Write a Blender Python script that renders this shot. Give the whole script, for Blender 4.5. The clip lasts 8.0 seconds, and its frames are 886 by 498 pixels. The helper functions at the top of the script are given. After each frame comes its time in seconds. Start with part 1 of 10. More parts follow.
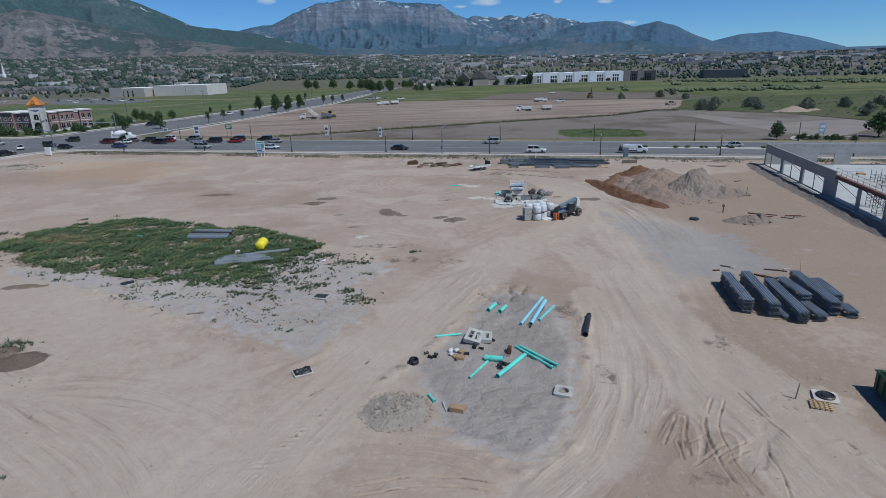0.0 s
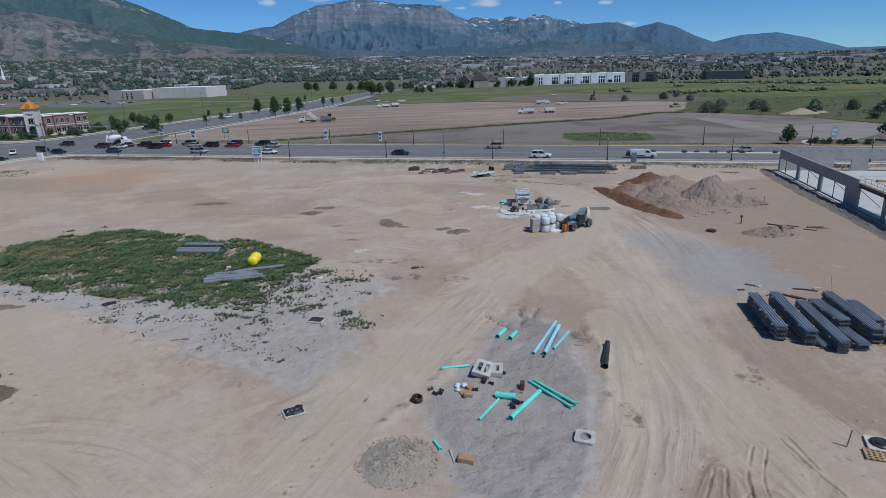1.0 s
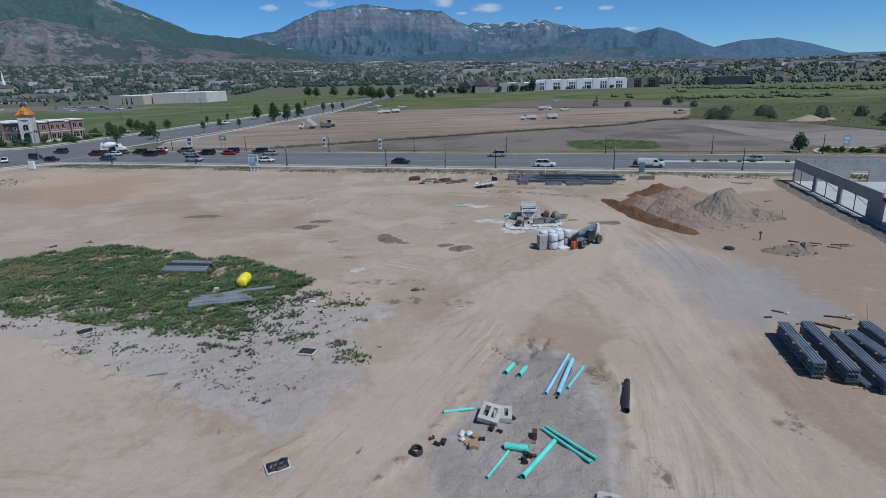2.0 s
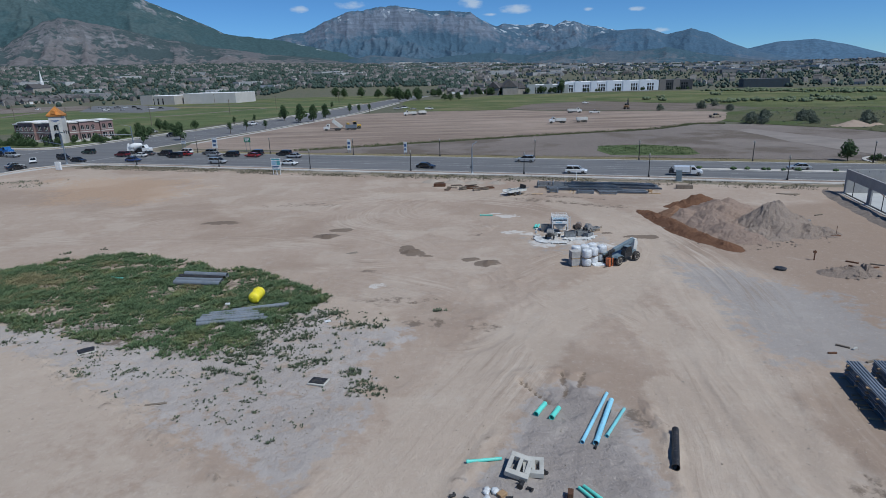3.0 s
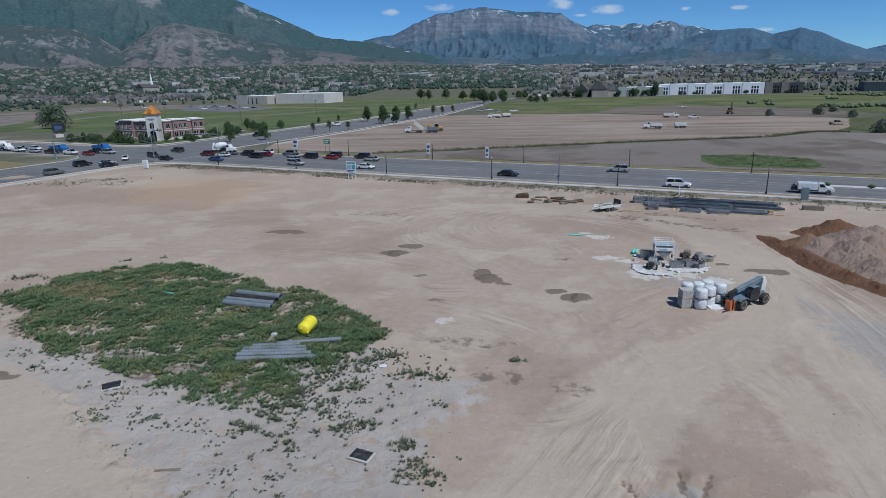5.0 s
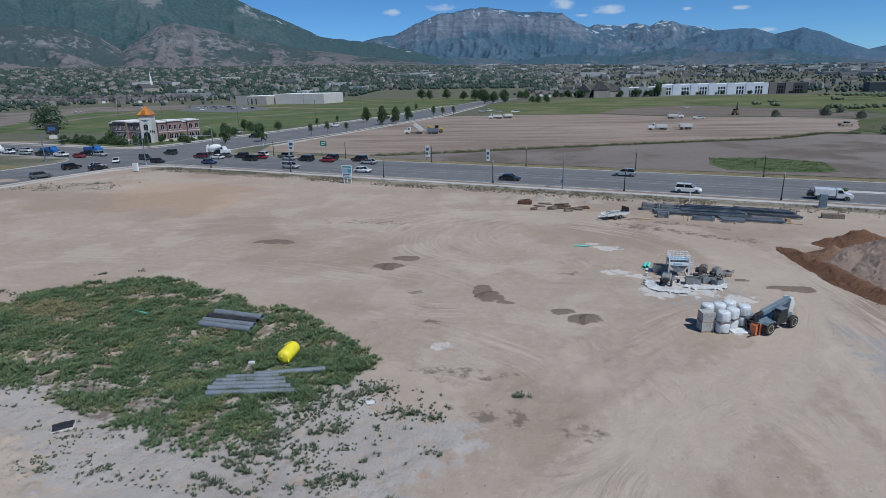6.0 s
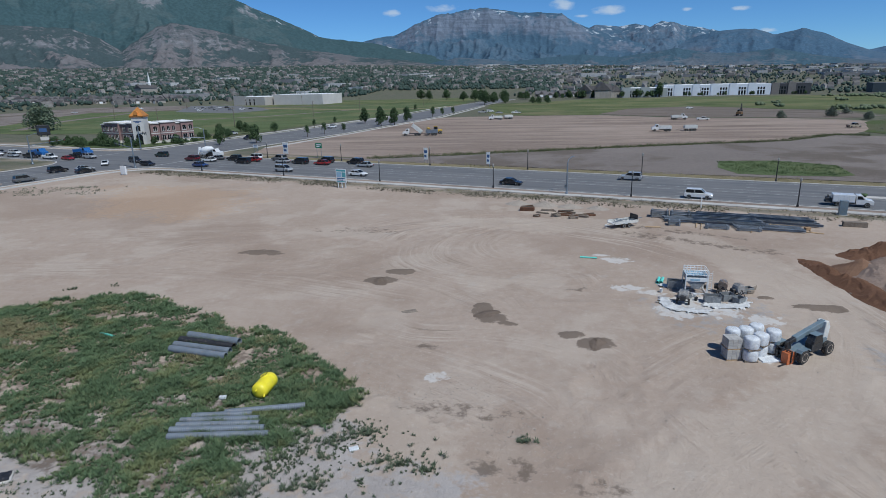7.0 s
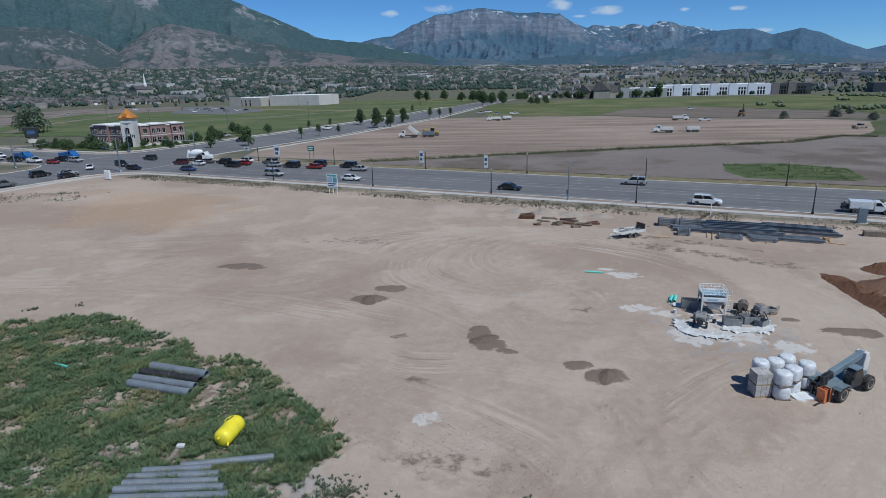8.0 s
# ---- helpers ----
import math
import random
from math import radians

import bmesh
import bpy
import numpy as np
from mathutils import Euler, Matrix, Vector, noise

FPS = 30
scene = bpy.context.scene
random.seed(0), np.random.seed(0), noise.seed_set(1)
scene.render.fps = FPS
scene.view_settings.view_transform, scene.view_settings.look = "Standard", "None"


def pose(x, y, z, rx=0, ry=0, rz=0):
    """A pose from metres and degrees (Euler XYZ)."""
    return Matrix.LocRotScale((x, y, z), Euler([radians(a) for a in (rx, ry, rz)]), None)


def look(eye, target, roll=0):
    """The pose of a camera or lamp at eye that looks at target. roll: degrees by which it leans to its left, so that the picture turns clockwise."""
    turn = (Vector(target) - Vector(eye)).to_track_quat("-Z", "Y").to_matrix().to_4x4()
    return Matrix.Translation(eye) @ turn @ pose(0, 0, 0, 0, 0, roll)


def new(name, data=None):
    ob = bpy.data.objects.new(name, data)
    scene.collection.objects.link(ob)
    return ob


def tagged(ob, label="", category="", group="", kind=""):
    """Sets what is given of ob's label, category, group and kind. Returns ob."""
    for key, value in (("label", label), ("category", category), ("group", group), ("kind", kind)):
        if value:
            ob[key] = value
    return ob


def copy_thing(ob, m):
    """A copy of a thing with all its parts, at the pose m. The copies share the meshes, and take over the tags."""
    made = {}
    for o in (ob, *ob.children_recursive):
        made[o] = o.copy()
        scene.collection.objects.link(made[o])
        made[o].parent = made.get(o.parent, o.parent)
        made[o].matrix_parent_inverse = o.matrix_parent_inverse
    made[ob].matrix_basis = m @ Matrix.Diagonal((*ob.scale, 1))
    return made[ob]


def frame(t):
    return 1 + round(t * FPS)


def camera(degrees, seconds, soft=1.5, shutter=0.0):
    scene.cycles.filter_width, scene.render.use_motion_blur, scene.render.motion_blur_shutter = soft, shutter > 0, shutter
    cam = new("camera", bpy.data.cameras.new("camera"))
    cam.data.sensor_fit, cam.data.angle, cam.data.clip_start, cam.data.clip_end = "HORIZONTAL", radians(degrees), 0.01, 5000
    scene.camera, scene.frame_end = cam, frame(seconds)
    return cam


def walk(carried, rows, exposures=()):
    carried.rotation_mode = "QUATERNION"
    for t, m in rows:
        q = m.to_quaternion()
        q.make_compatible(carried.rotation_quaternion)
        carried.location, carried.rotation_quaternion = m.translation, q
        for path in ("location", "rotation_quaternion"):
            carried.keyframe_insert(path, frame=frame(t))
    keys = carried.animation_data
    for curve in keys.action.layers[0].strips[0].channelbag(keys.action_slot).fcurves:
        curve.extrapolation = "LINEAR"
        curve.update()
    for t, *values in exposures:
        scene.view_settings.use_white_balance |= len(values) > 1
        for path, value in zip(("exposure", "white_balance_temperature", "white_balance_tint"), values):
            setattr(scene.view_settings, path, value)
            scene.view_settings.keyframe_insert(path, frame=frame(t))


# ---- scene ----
cam = camera(74.5, 8.0, soft=0.6)
PATH = [
    (0, (0.985, -3.095, 21.039), (1.041, -1.187, 20.443), -1.7),
    (0.5, (0.854, -0.856, 21.215), (0.907, 1.053, 20.62), -1.7),
    (1, (0.797, 1.366, 21.384), (0.851, 3.276, 20.792), -1.8),
    (1.5, (0.804, 3.648, 21.557), (0.86, 5.56, 20.974), -1.8),
    (3, (0.977, 10.64, 22.052), (0.944, 12.556, 21.481), -1.6),
    (3.5, (0.954, 13.113, 22.006), (0.821, 15.027, 21.439), -1.5),
    (4, (0.864, 15.617, 21.877), (0.633, 17.523, 21.315), -1.5),
    (4.5, (0.69, 18.143, 21.842), (0.398, 20.041, 21.282), -1.4),
    (6, (0.182, 26.065, 21.933), (-0.123, 27.961, 21.374), -1.4),
    (6.5, (-0.078, 28.82, 21.87), (-0.383, 30.716, 21.313), -1.4),
    (7, (-0.302, 31.537, 21.809), (-0.607, 33.433, 21.252), -1.4),
    (7.5, (-0.53, 34.373, 21.793), (-0.835, 36.27, 21.237), -1.4),
    (8, (-0.616, 37.146, 21.856), (-0.916, 39.043, 21.3), -1.5),
]
walk(cam, [(t, look(eye, target, roll)) for t, eye, target, roll in PATH], exposures=[(0, -0.05, 5940, 4), (8, 0.03, 5940, 4)])
SUN = Vector((0.72, -0.60, 1.38)).normalized()

world = bpy.data.worlds.new("sky")
scene.world = world
world.use_nodes = True
wn, wl = world.node_tree.nodes, world.node_tree.links
sky = wn.new("ShaderNodeTexSky")
sky.sky_type, sky.sun_disc = "NISHITA", False
sky.sun_elevation = math.asin(SUN.z)
sky.sun_rotation = math.atan2(SUN.x, SUN.y)
sky.altitude, sky.air_density, sky.dust_density, sky.ozone_density = 1400, 0.8, 0.0, 4.0
back = wn["Background"]
back.inputs["Strength"].default_value = 0.1
deep = wn.new("ShaderNodeMixRGB")  # thin dry air: a deeper blue
deep.blend_type = "MULTIPLY"
deep.inputs["Fac"].default_value = 1.0
deep.inputs["Color2"].default_value = (0.48, 0.69, 0.90, 1)
wl.new(sky.outputs["Color"], deep.inputs["Color1"])


def sky_clouds():
    """Small fair-weather clouds low over the ridges: soft noise in a few directions of the sky."""
    co = wn.new("ShaderNodeTexCoord")
    puff = wn.new("ShaderNodeTexNoise")
    puff.inputs["Scale"].default_value, puff.inputs["Detail"].default_value = 38, 7
    puff.inputs["Roughness"].default_value = 0.62
    flat = wn.new("ShaderNodeMapping")
    flat.inputs["Scale"].default_value = (1, 1, 2.2)
    wl.new(co.outputs["Generated"], flat.inputs["Vector"])
    wl.new(flat.outputs["Vector"], puff.inputs["Vector"])
    total = None
    for az, el, wide, tall in ((-13.3, 5.95, 1.1, 0.42), (-8.7, 6.3, 1.9, 0.5), (2.2, 6.2, 1.5, 0.75), (6.3, 5.55, 2.3, 0.62),
                               (16.8, 5.1, 1.1, 0.3), (3.9, 5.2, 1.0, 0.22), (12.7, 5.3, 0.7, 0.25), (19.0, 3.3, 1.2, 0.3), (-27.0, 12.0, 4.0, 1.2), (30.0, 14.0, 5.0, 1.3)):
        d = Vector((math.sin(radians(az)) * math.cos(radians(el)), math.cos(radians(az)) * math.cos(radians(el)), math.sin(radians(el))))
        side = Vector((math.cos(radians(az)), -math.sin(radians(az)), 0))
        up = side.cross(d)
        square = []
        for axis, size in ((side, wide), (up, tall)):
            dot = wn.new("ShaderNodeVectorMath")
            dot.operation = "DOT_PRODUCT"
            dot.inputs[1].default_value = axis
            wl.new(co.outputs["Generated"], dot.inputs[0])
            off = wn.new("ShaderNodeMath")
            off.operation = "MULTIPLY_ADD"
            wl.new(dot.outputs["Value"], off.inputs[0])
            off.inputs[1].default_value = 1 / radians(size)
            off.inputs[2].default_value = -d.dot(axis) / radians(size)
            sq = wn.new("ShaderNodeMath")
            sq.operation = "POWER"
            wl.new(off.outputs[0], sq.inputs[0])
            sq.inputs[1].default_value = 2
            square.append(sq)
        add = wn.new("ShaderNodeMath")
        wl.new(square[0].outputs[0], add.inputs[0])
        wl.new(square[1].outputs[0], add.inputs[1])
        fall = wn.new("ShaderNodeMapRange")
        wl.new(add.outputs[0], fall.inputs["Value"])
        fall.inputs["From Min"].default_value, fall.inputs["From Max"].default_value = 0, 1.0
        fall.inputs["To Min"].default_value, fall.inputs["To Max"].default_value = 1, 0
        if total is None:
            total = fall.outputs["Result"]
        else:
            most = wn.new("ShaderNodeMath")
            most.operation = "MAXIMUM"
            wl.new(total, most.inputs[0])
            wl.new(fall.outputs["Result"], most.inputs[1])
            total = most.outputs[0]
    both = wn.new("ShaderNodeMath")
    both.operation = "MULTIPLY_ADD"
    wl.new(puff.outputs["Fac"], both.inputs[0])
    both.inputs[1].default_value = 1.6
    wl.new(total, both.inputs[2])
    thick = wn.new("ShaderNodeMapRange")
    thick.interpolation_type = "SMOOTHSTEP"
    wl.new(both.outputs[0], thick.inputs["Value"])
    thick.inputs["From Min"].default_value, thick.inputs["From Max"].default_value = 1.22, 1.95
    thick.inputs["To Max"].default_value = 0.68
    mask = wn.new("ShaderNodeMath")
    mask.operation = "MULTIPLY"
    wl.new(thick.outputs["Result"], mask.inputs[0])
    gate = wn.new("ShaderNodeMath")
    gate.operation = "GREATER_THAN"
    wl.new(total, gate.inputs[0])
    gate.inputs[1].default_value = 0.001
    wl.new(gate.outputs[0], mask.inputs[1])
    mix = wn.new("ShaderNodeMixRGB")
    wl.new(mask.outputs[0], mix.inputs["Fac"])
    wl.new(deep.outputs["Color"], mix.inputs["Color1"])
    mix.inputs["Color2"].default_value = (5.6, 6.0, 6.6, 1)
    wl.new(mix.outputs["Color"], back.inputs["Color"])


sky_clouds()

sun = new("sun", bpy.data.lights.new("sun", "SUN"))
sun.data.energy, sun.data.angle, sun.data.color = 3.6, radians(0.53), (1.0, 0.955, 0.9)
sun.matrix_world = look(SUN * 100, (0, 0, 0))


# ---- small tools ----
GRIDS = {}


def rnd_grid(seed, n=256):
    if seed not in GRIDS:
        GRIDS[seed] = np.random.RandomState(seed).rand(n, n)
    return GRIDS[seed]


def value_noise(x, y, seed):
    """Smooth noise from 0 to 1 on arrays of places."""
    g = rnd_grid(seed)
    xi, yi = np.floor(x).astype(int), np.floor(y).astype(int)
    fx, fy = x - xi, y - yi
    fx, fy = fx * fx * (3 - 2 * fx), fy * fy * (3 - 2 * fy)
    a, b = g[xi % 256, yi % 256], g[(xi + 1) % 256, yi % 256]
    c, d = g[xi % 256, (yi + 1) % 256], g[(xi + 1) % 256, (yi + 1) % 256]
    return (a * (1 - fx) + b * fx) * (1 - fy) + (c * (1 - fx) + d * fx) * fy


def fbm(x, y, size, octaves=4, seed=0, gain=0.5):
    """Layered noise about 0, roughly from -1 to 1; size is the largest feature in metres."""
    x, y = np.asarray(x, float), np.asarray(y, float)
    out, amp, total = 0 * x, 1.0, 0.0
    for k in range(octaves):
        f = 2.03**k / size
        out = out + amp * (2 * value_noise(x * f + 13.7 * k, y * f - 7.1 * k, seed + k) - 1)
        total += amp
        amp *= gain
    return out / total


def ridged(x, y, size, octaves=5, seed=0, gain=0.55):
    x, y = np.asarray(x, float), np.asarray(y, float)
    out, amp, total = 0 * x, 1.0, 0.0
    for k in range(octaves):
        f = 2.1**k / size
        n = 1 - np.abs(2 * value_noise(x * f + 5.3 * k, y * f + 9.7 * k, seed + k) - 1)
        out = out + amp * n * n
        total += amp
        amp *= gain
    return out / total


def smooth(v, a, b):
    t = np.clip((np.asarray(v, float) - a) / (b - a), 0, 1)
    return t * t * (3 - 2 * t)


def inside(x, y, outline):
    """Signed distance to a closed outline, positive within it."""
    x, y = np.asarray(x, float), np.asarray(y, float)
    far, odd = np.full(x.shape, 1e9), np.zeros(x.shape, bool)
    for (ax, ay), (bx, by) in zip(outline, outline[1:] + outline[:1]):
        dx, dy = bx - ax, by - ay
        t = np.clip(((x - ax) * dx + (y - ay) * dy) / (dx * dx + dy * dy), 0, 1)
        far = np.minimum(far, np.hypot(x - ax - t * dx, y - ay - t * dy))
        cross = (ay > y) != (by > y)
        if dy:
            odd ^= cross & (x < ax + (y - ay) * dx / dy)
    return np.where(odd, far, -far)


def rounded(line, times=2):
    """The same open line with its corners cut."""
    for _ in range(times):
        cut = [line[0]]
        for a, b in zip(line, line[1:]):
            cut += [(a[0] * 0.75 + b[0] * 0.25, a[1] * 0.75 + b[1] * 0.25), (a[0] * 0.25 + b[0] * 0.75, a[1] * 0.25 + b[1] * 0.75)]
        line = cut + [line[-1]]
    return line


def along_near(x, y, line, reach):
    """The same as along, worked out only within reach of the line; far away elsewhere."""
    lo, hi = np.min(line, 0) - reach, np.max(line, 0) + reach
    rows = np.flatnonzero((x[:, 0] > lo[0]) & (x[:, 0] < hi[0]))
    cols = np.flatnonzero((y[0] > lo[1]) & (y[0] < hi[1]))
    side, way = np.full(x.shape, 1e3), np.zeros(x.shape)
    win = np.ix_(rows, cols)
    side[win], way[win] = along(x[win], y[win], line)
    return side, way


def along(x, y, line):
    """Across and along an open line: signed distance to it, and the way gone on it."""
    x, y = np.asarray(x, float), np.asarray(y, float)
    best, side, way, gone = np.full(x.shape, 1e9), np.zeros(x.shape), np.zeros(x.shape), 0.0
    for (ax, ay), (bx, by) in zip(line, line[1:]):
        dx, dy = bx - ax, by - ay
        size = math.hypot(dx, dy)
        t = np.clip(((x - ax) * dx + (y - ay) * dy) / size**2, 0, 1)
        d = np.hypot(x - ax - t * dx, y - ay - t * dy)
        s = np.sign((x - ax) * dy - (y - ay) * dx)
        near = d < best
        best, side, way = np.where(near, d, best), np.where(near, s * d, side), np.where(near, gone + t * size, way)
        gone += size
    return side, way


def part(name, bm, material, parent=None, label="", smooth_shade=False):
    """Links a bmesh as one mesh object under a thing or a part."""
    me = bpy.data.meshes.new(name)
    bm.normal_update()
    bm.to_mesh(me)
    bm.free()
    if smooth_shade:
        me.polygons.foreach_set("use_smooth", [True] * len(me.polygons))
    me.materials.append(material)
    ob = new(name, me)
    if parent is not None:
        ob.parent = parent
    if label:
        ob["label"] = label
    return ob


def from_arrays(name, verts, faces, material, parent=None, smooth_shade=False):
    me = bpy.data.meshes.new(name)
    me.from_pydata([tuple(v) for v in verts], [], [tuple(int(i) for i in f) for f in faces])
    if smooth_shade:
        me.polygons.foreach_set("use_smooth", [True] * len(me.polygons))
    me.materials.append(material)
    ob = new(name, me)
    if parent is not None:
        ob.parent = parent
    return ob


def thing(name, label, category, m=None, group="", kind=""):
    ob = new(name)
    ob.empty_display_size = 0.3
    if m is not None:
        ob.matrix_world = m
    return tagged(ob, label, category, group, kind)


def box(bm, x0, x1, y0, y1, z0, z1, bevel=0.0, m=None):
    r = bmesh.ops.create_cube(bm, size=1)
    vs = r["verts"]
    bmesh.ops.transform(bm, matrix=Matrix.Translation(((x0 + x1) / 2, (y0 + y1) / 2, (z0 + z1) / 2)) @ Matrix.Diagonal((x1 - x0, y1 - y0, z1 - z0, 1)), verts=vs)
    if bevel:
        es = list({e for v in vs for e in v.link_edges})
        r = bmesh.ops.bevel(bm, geom=es, offset=bevel, segments=1, affect="EDGES")
        vs = list({v for f in r["faces"] for v in f.verts} | {v for v in vs if v.is_valid})
    if m is not None:
        bmesh.ops.transform(bm, matrix=m, verts=vs)
    return vs


def cube(*a, **k):
    bm = bmesh.new()
    box(bm, *a, **k)
    return bm


def rod(bm, a, b, r0, r1=None, n=10, caps=True):
    a, b = Vector(a), Vector(b)
    r1 = r0 if r1 is None else r1
    d = b - a
    r = bmesh.ops.create_cone(bm, cap_ends=caps, segments=n, radius1=r0, radius2=r1, depth=d.length)
    m = Matrix.Translation((a + b) / 2) @ d.to_track_quat("Z", "Y").to_matrix().to_4x4()
    bmesh.ops.transform(bm, matrix=m, verts=r["verts"])
    return r["verts"]


def pipe_mesh(bm, a, b, r, wall=0.012, n=16):
    """An open pipe with a wall's thickness."""
    a, b = Vector(a), Vector(b)
    m = (b - a).to_track_quat("Z", "Y").to_matrix()
    rings = []
    for p, q in ((a, r), (b, r), (b, r - wall), (a, r - wall)):
        rings.append([bm.verts.new(p + m @ Vector((math.cos(k / n * math.tau) * q, math.sin(k / n * math.tau) * q, 0))) for k in range(n)])
    for i in range(4):
        u, v = rings[i], rings[(i + 1) % 4]
        for k in range(n):
            bm.faces.new((u[k], u[(k + 1) % n], v[(k + 1) % n], v[k]))


def lathe(bm, profile, n=16, m=None):
    """A body of revolution about z from (radius, height) pairs."""
    rings = [[bm.verts.new((r * math.cos(k / n * math.tau), r * math.sin(k / n * math.tau), z)) for k in range(n)] for r, z in profile]
    for u, v in zip(rings, rings[1:]):
        for k in range(n):
            bm.faces.new((u[k], u[(k + 1) % n], v[(k + 1) % n], v[k]))
    for ring, turn in ((rings[0], -1), (rings[-1], 1)):
        if (ring[0].co - ring[n // 2].co).length > 1e-4:
            bm.faces.new(ring[::turn])
    vs = [v for ring in rings for v in ring]
    if m is not None:
        bmesh.ops.transform(bm, matrix=m, verts=vs)
    return vs


def prism(bm, outline, axis, a, b, bevel=0.0):
    """An outline in a plane, drawn out along an axis from a to b. axis x: (y, z); y: (x, z); z: (x, y)."""
    def put(p, w):
        return {"x": (w, p[0], p[1]), "y": (p[0], w, p[1]), "z": (p[0], p[1], w)}[axis]
    lo, hi = [bm.verts.new(put(p, a)) for p in outline], [bm.verts.new(put(p, b)) for p in outline]
    fs = [bm.faces.new(lo), bm.faces.new(hi[::-1])]
    n = len(outline)
    for k in range(n):
        fs.append(bm.faces.new((lo[k], hi[k], hi[(k + 1) % n], lo[(k + 1) % n])))
    bmesh.ops.recalc_face_normals(bm, faces=fs)
    if bevel:
        bmesh.ops.bevel(bm, geom=list({e for f in fs for e in f.edges}), offset=bevel, segments=1, affect="EDGES")


# ---- materials ----
def nodes_of(name):
    m = bpy.data.materials.new(name)
    m.use_nodes = True
    nt = m.node_tree
    return m, nt.nodes, nt.links, nt.nodes["Principled BSDF"]


def mixed(ns, ls, fac, c1, c2, blend="MIX"):
    x = ns.new("ShaderNodeMixRGB")
    x.blend_type = blend
    for key, v in (("Fac", fac), ("Color1", c1), ("Color2", c2)):
        if isinstance(v, (int, float)):
            x.inputs[key].default_value = v
        elif isinstance(v, tuple):
            x.inputs[key].default_value = (*v, 1)[:4]
        else:
            ls.new(v, x.inputs[key])
    return x.outputs["Color"]


def noise_of(ns, ls, vector, scale, detail=4.0, rough=0.55, lo=None, hi=None):
    n = ns.new("ShaderNodeTexNoise")
    n.inputs["Scale"].default_value, n.inputs["Detail"].default_value, n.inputs["Roughness"].default_value = scale, detail, rough
    if vector is not None:
        ls.new(vector, n.inputs["Vector"])
    if lo is None:
        return n.outputs["Fac"]
    return ranged(ns, ls, n.outputs["Fac"], lo, hi)


def ranged(ns, ls, v, lo, hi, a=0.0, b=1.0):
    r = ns.new("ShaderNodeMapRange")
    r.interpolation_type = "SMOOTHSTEP"
    ls.new(v, r.inputs["Value"])
    for key, val in (("From Min", lo), ("From Max", hi), ("To Min", a), ("To Max", b)):
        r.inputs[key].default_value = val
    return r.outputs["Result"]


def math_of(ns, ls, op, a, b=0.0):
    x = ns.new("ShaderNodeMath")
    x.operation = op
    for i, v in enumerate((a, b)):
        if isinstance(v, (int, float)):
            x.inputs[i].default_value = v
        else:
            ls.new(v, x.inputs[i])
    return x.outputs[0]


def bumped(ns, ls, p, height, strength=0.4, distance=0.02):
    b = ns.new("ShaderNodeBump")
    b.inputs["Strength"].default_value, b.inputs["Distance"].default_value = strength, distance
    ls.new(height, b.inputs["Height"])
    ls.new(b.outputs["Normal"], p.inputs["Normal"])


def plain(name, colour, rough=0.6, metal=0.0, vary=0.18, size=0.6, dirt=None, dirt_amount=0.35, bump=0.15, spread=0.0):
    """Paint, metal, plastic, concrete: a base colour with broad stains, fine grain and some dust."""
    m, ns, ls, p = nodes_of(name)
    co = ns.new("ShaderNodeTexCoord").outputs["Object"]
    broad = noise_of(ns, ls, co, 1 / size, 4, 0.6, 0.3, 0.7)
    fine = noise_of(ns, ls, co, 14 / size, 3, 0.6, 0.25, 0.75)
    dark = tuple(c * (1 - vary) for c in colour)
    light = tuple(min(1, c * (1 + vary * 0.7)) for c in colour)
    c = mixed(ns, ls, broad, dark, light)
    c = mixed(ns, ls, math_of(ns, ls, "MULTIPLY", fine, vary), c, tuple(v * 0.75 for v in colour))
    if dirt:
        spots = noise_of(ns, ls, co, 2.7 / size, 6, 0.7, 0.5, 0.72)
        c = mixed(ns, ls, math_of(ns, ls, "MULTIPLY", spots, dirt_amount), c, dirt)
    if spread:
        r = ns.new("ShaderNodeObjectInfo").outputs["Random"]
        c = mixed(ns, ls, 1.0, c, mixed(ns, ls, r, (1 - spread,) * 3, (1 + spread,) * 3), "MULTIPLY")
    ls.new(c, p.inputs["Base Color"])
    p.inputs["Metallic"].default_value = metal
    ls.new(ranged(ns, ls, fine, 0, 1, max(0.05, rough - 0.1), min(1, rough + 0.12)), p.inputs["Roughness"])
    bumped(ns, ls, p, fine, bump, 0.01)
    return m


DUST = (0.36, 0.285, 0.225)


def leafy(name, dark, light, spread=0.35, rough=0.75, tired=None):
    """Foliage: two greens mixed per leaf clump and per plant."""
    m, ns, ls, p = nodes_of(name)
    geo = ns.new("ShaderNodeNewGeometry")
    co = ns.new("ShaderNodeTexCoord").outputs["Object"]
    c = mixed(ns, ls, geo.outputs["Random Per Island"], dark, light)
    patchy = noise_of(ns, ls, co, 0.9, 4, 0.6, 0.3, 0.7)
    c = mixed(ns, ls, math_of(ns, ls, "MULTIPLY", patchy, spread), c, tuple(v * 0.55 for v in dark))
    if tired:
        c = mixed(ns, ls, math_of(ns, ls, "MULTIPLY", noise_of(ns, ls, co, 0.3, 5, 0.65, 0.48, 0.7), 0.55), c, tired)
    ls.new(c, p.inputs["Base Color"])
    p.inputs["Roughness"].default_value = rough
    p.inputs["Specular IOR Level"].default_value = 0.25
    return m


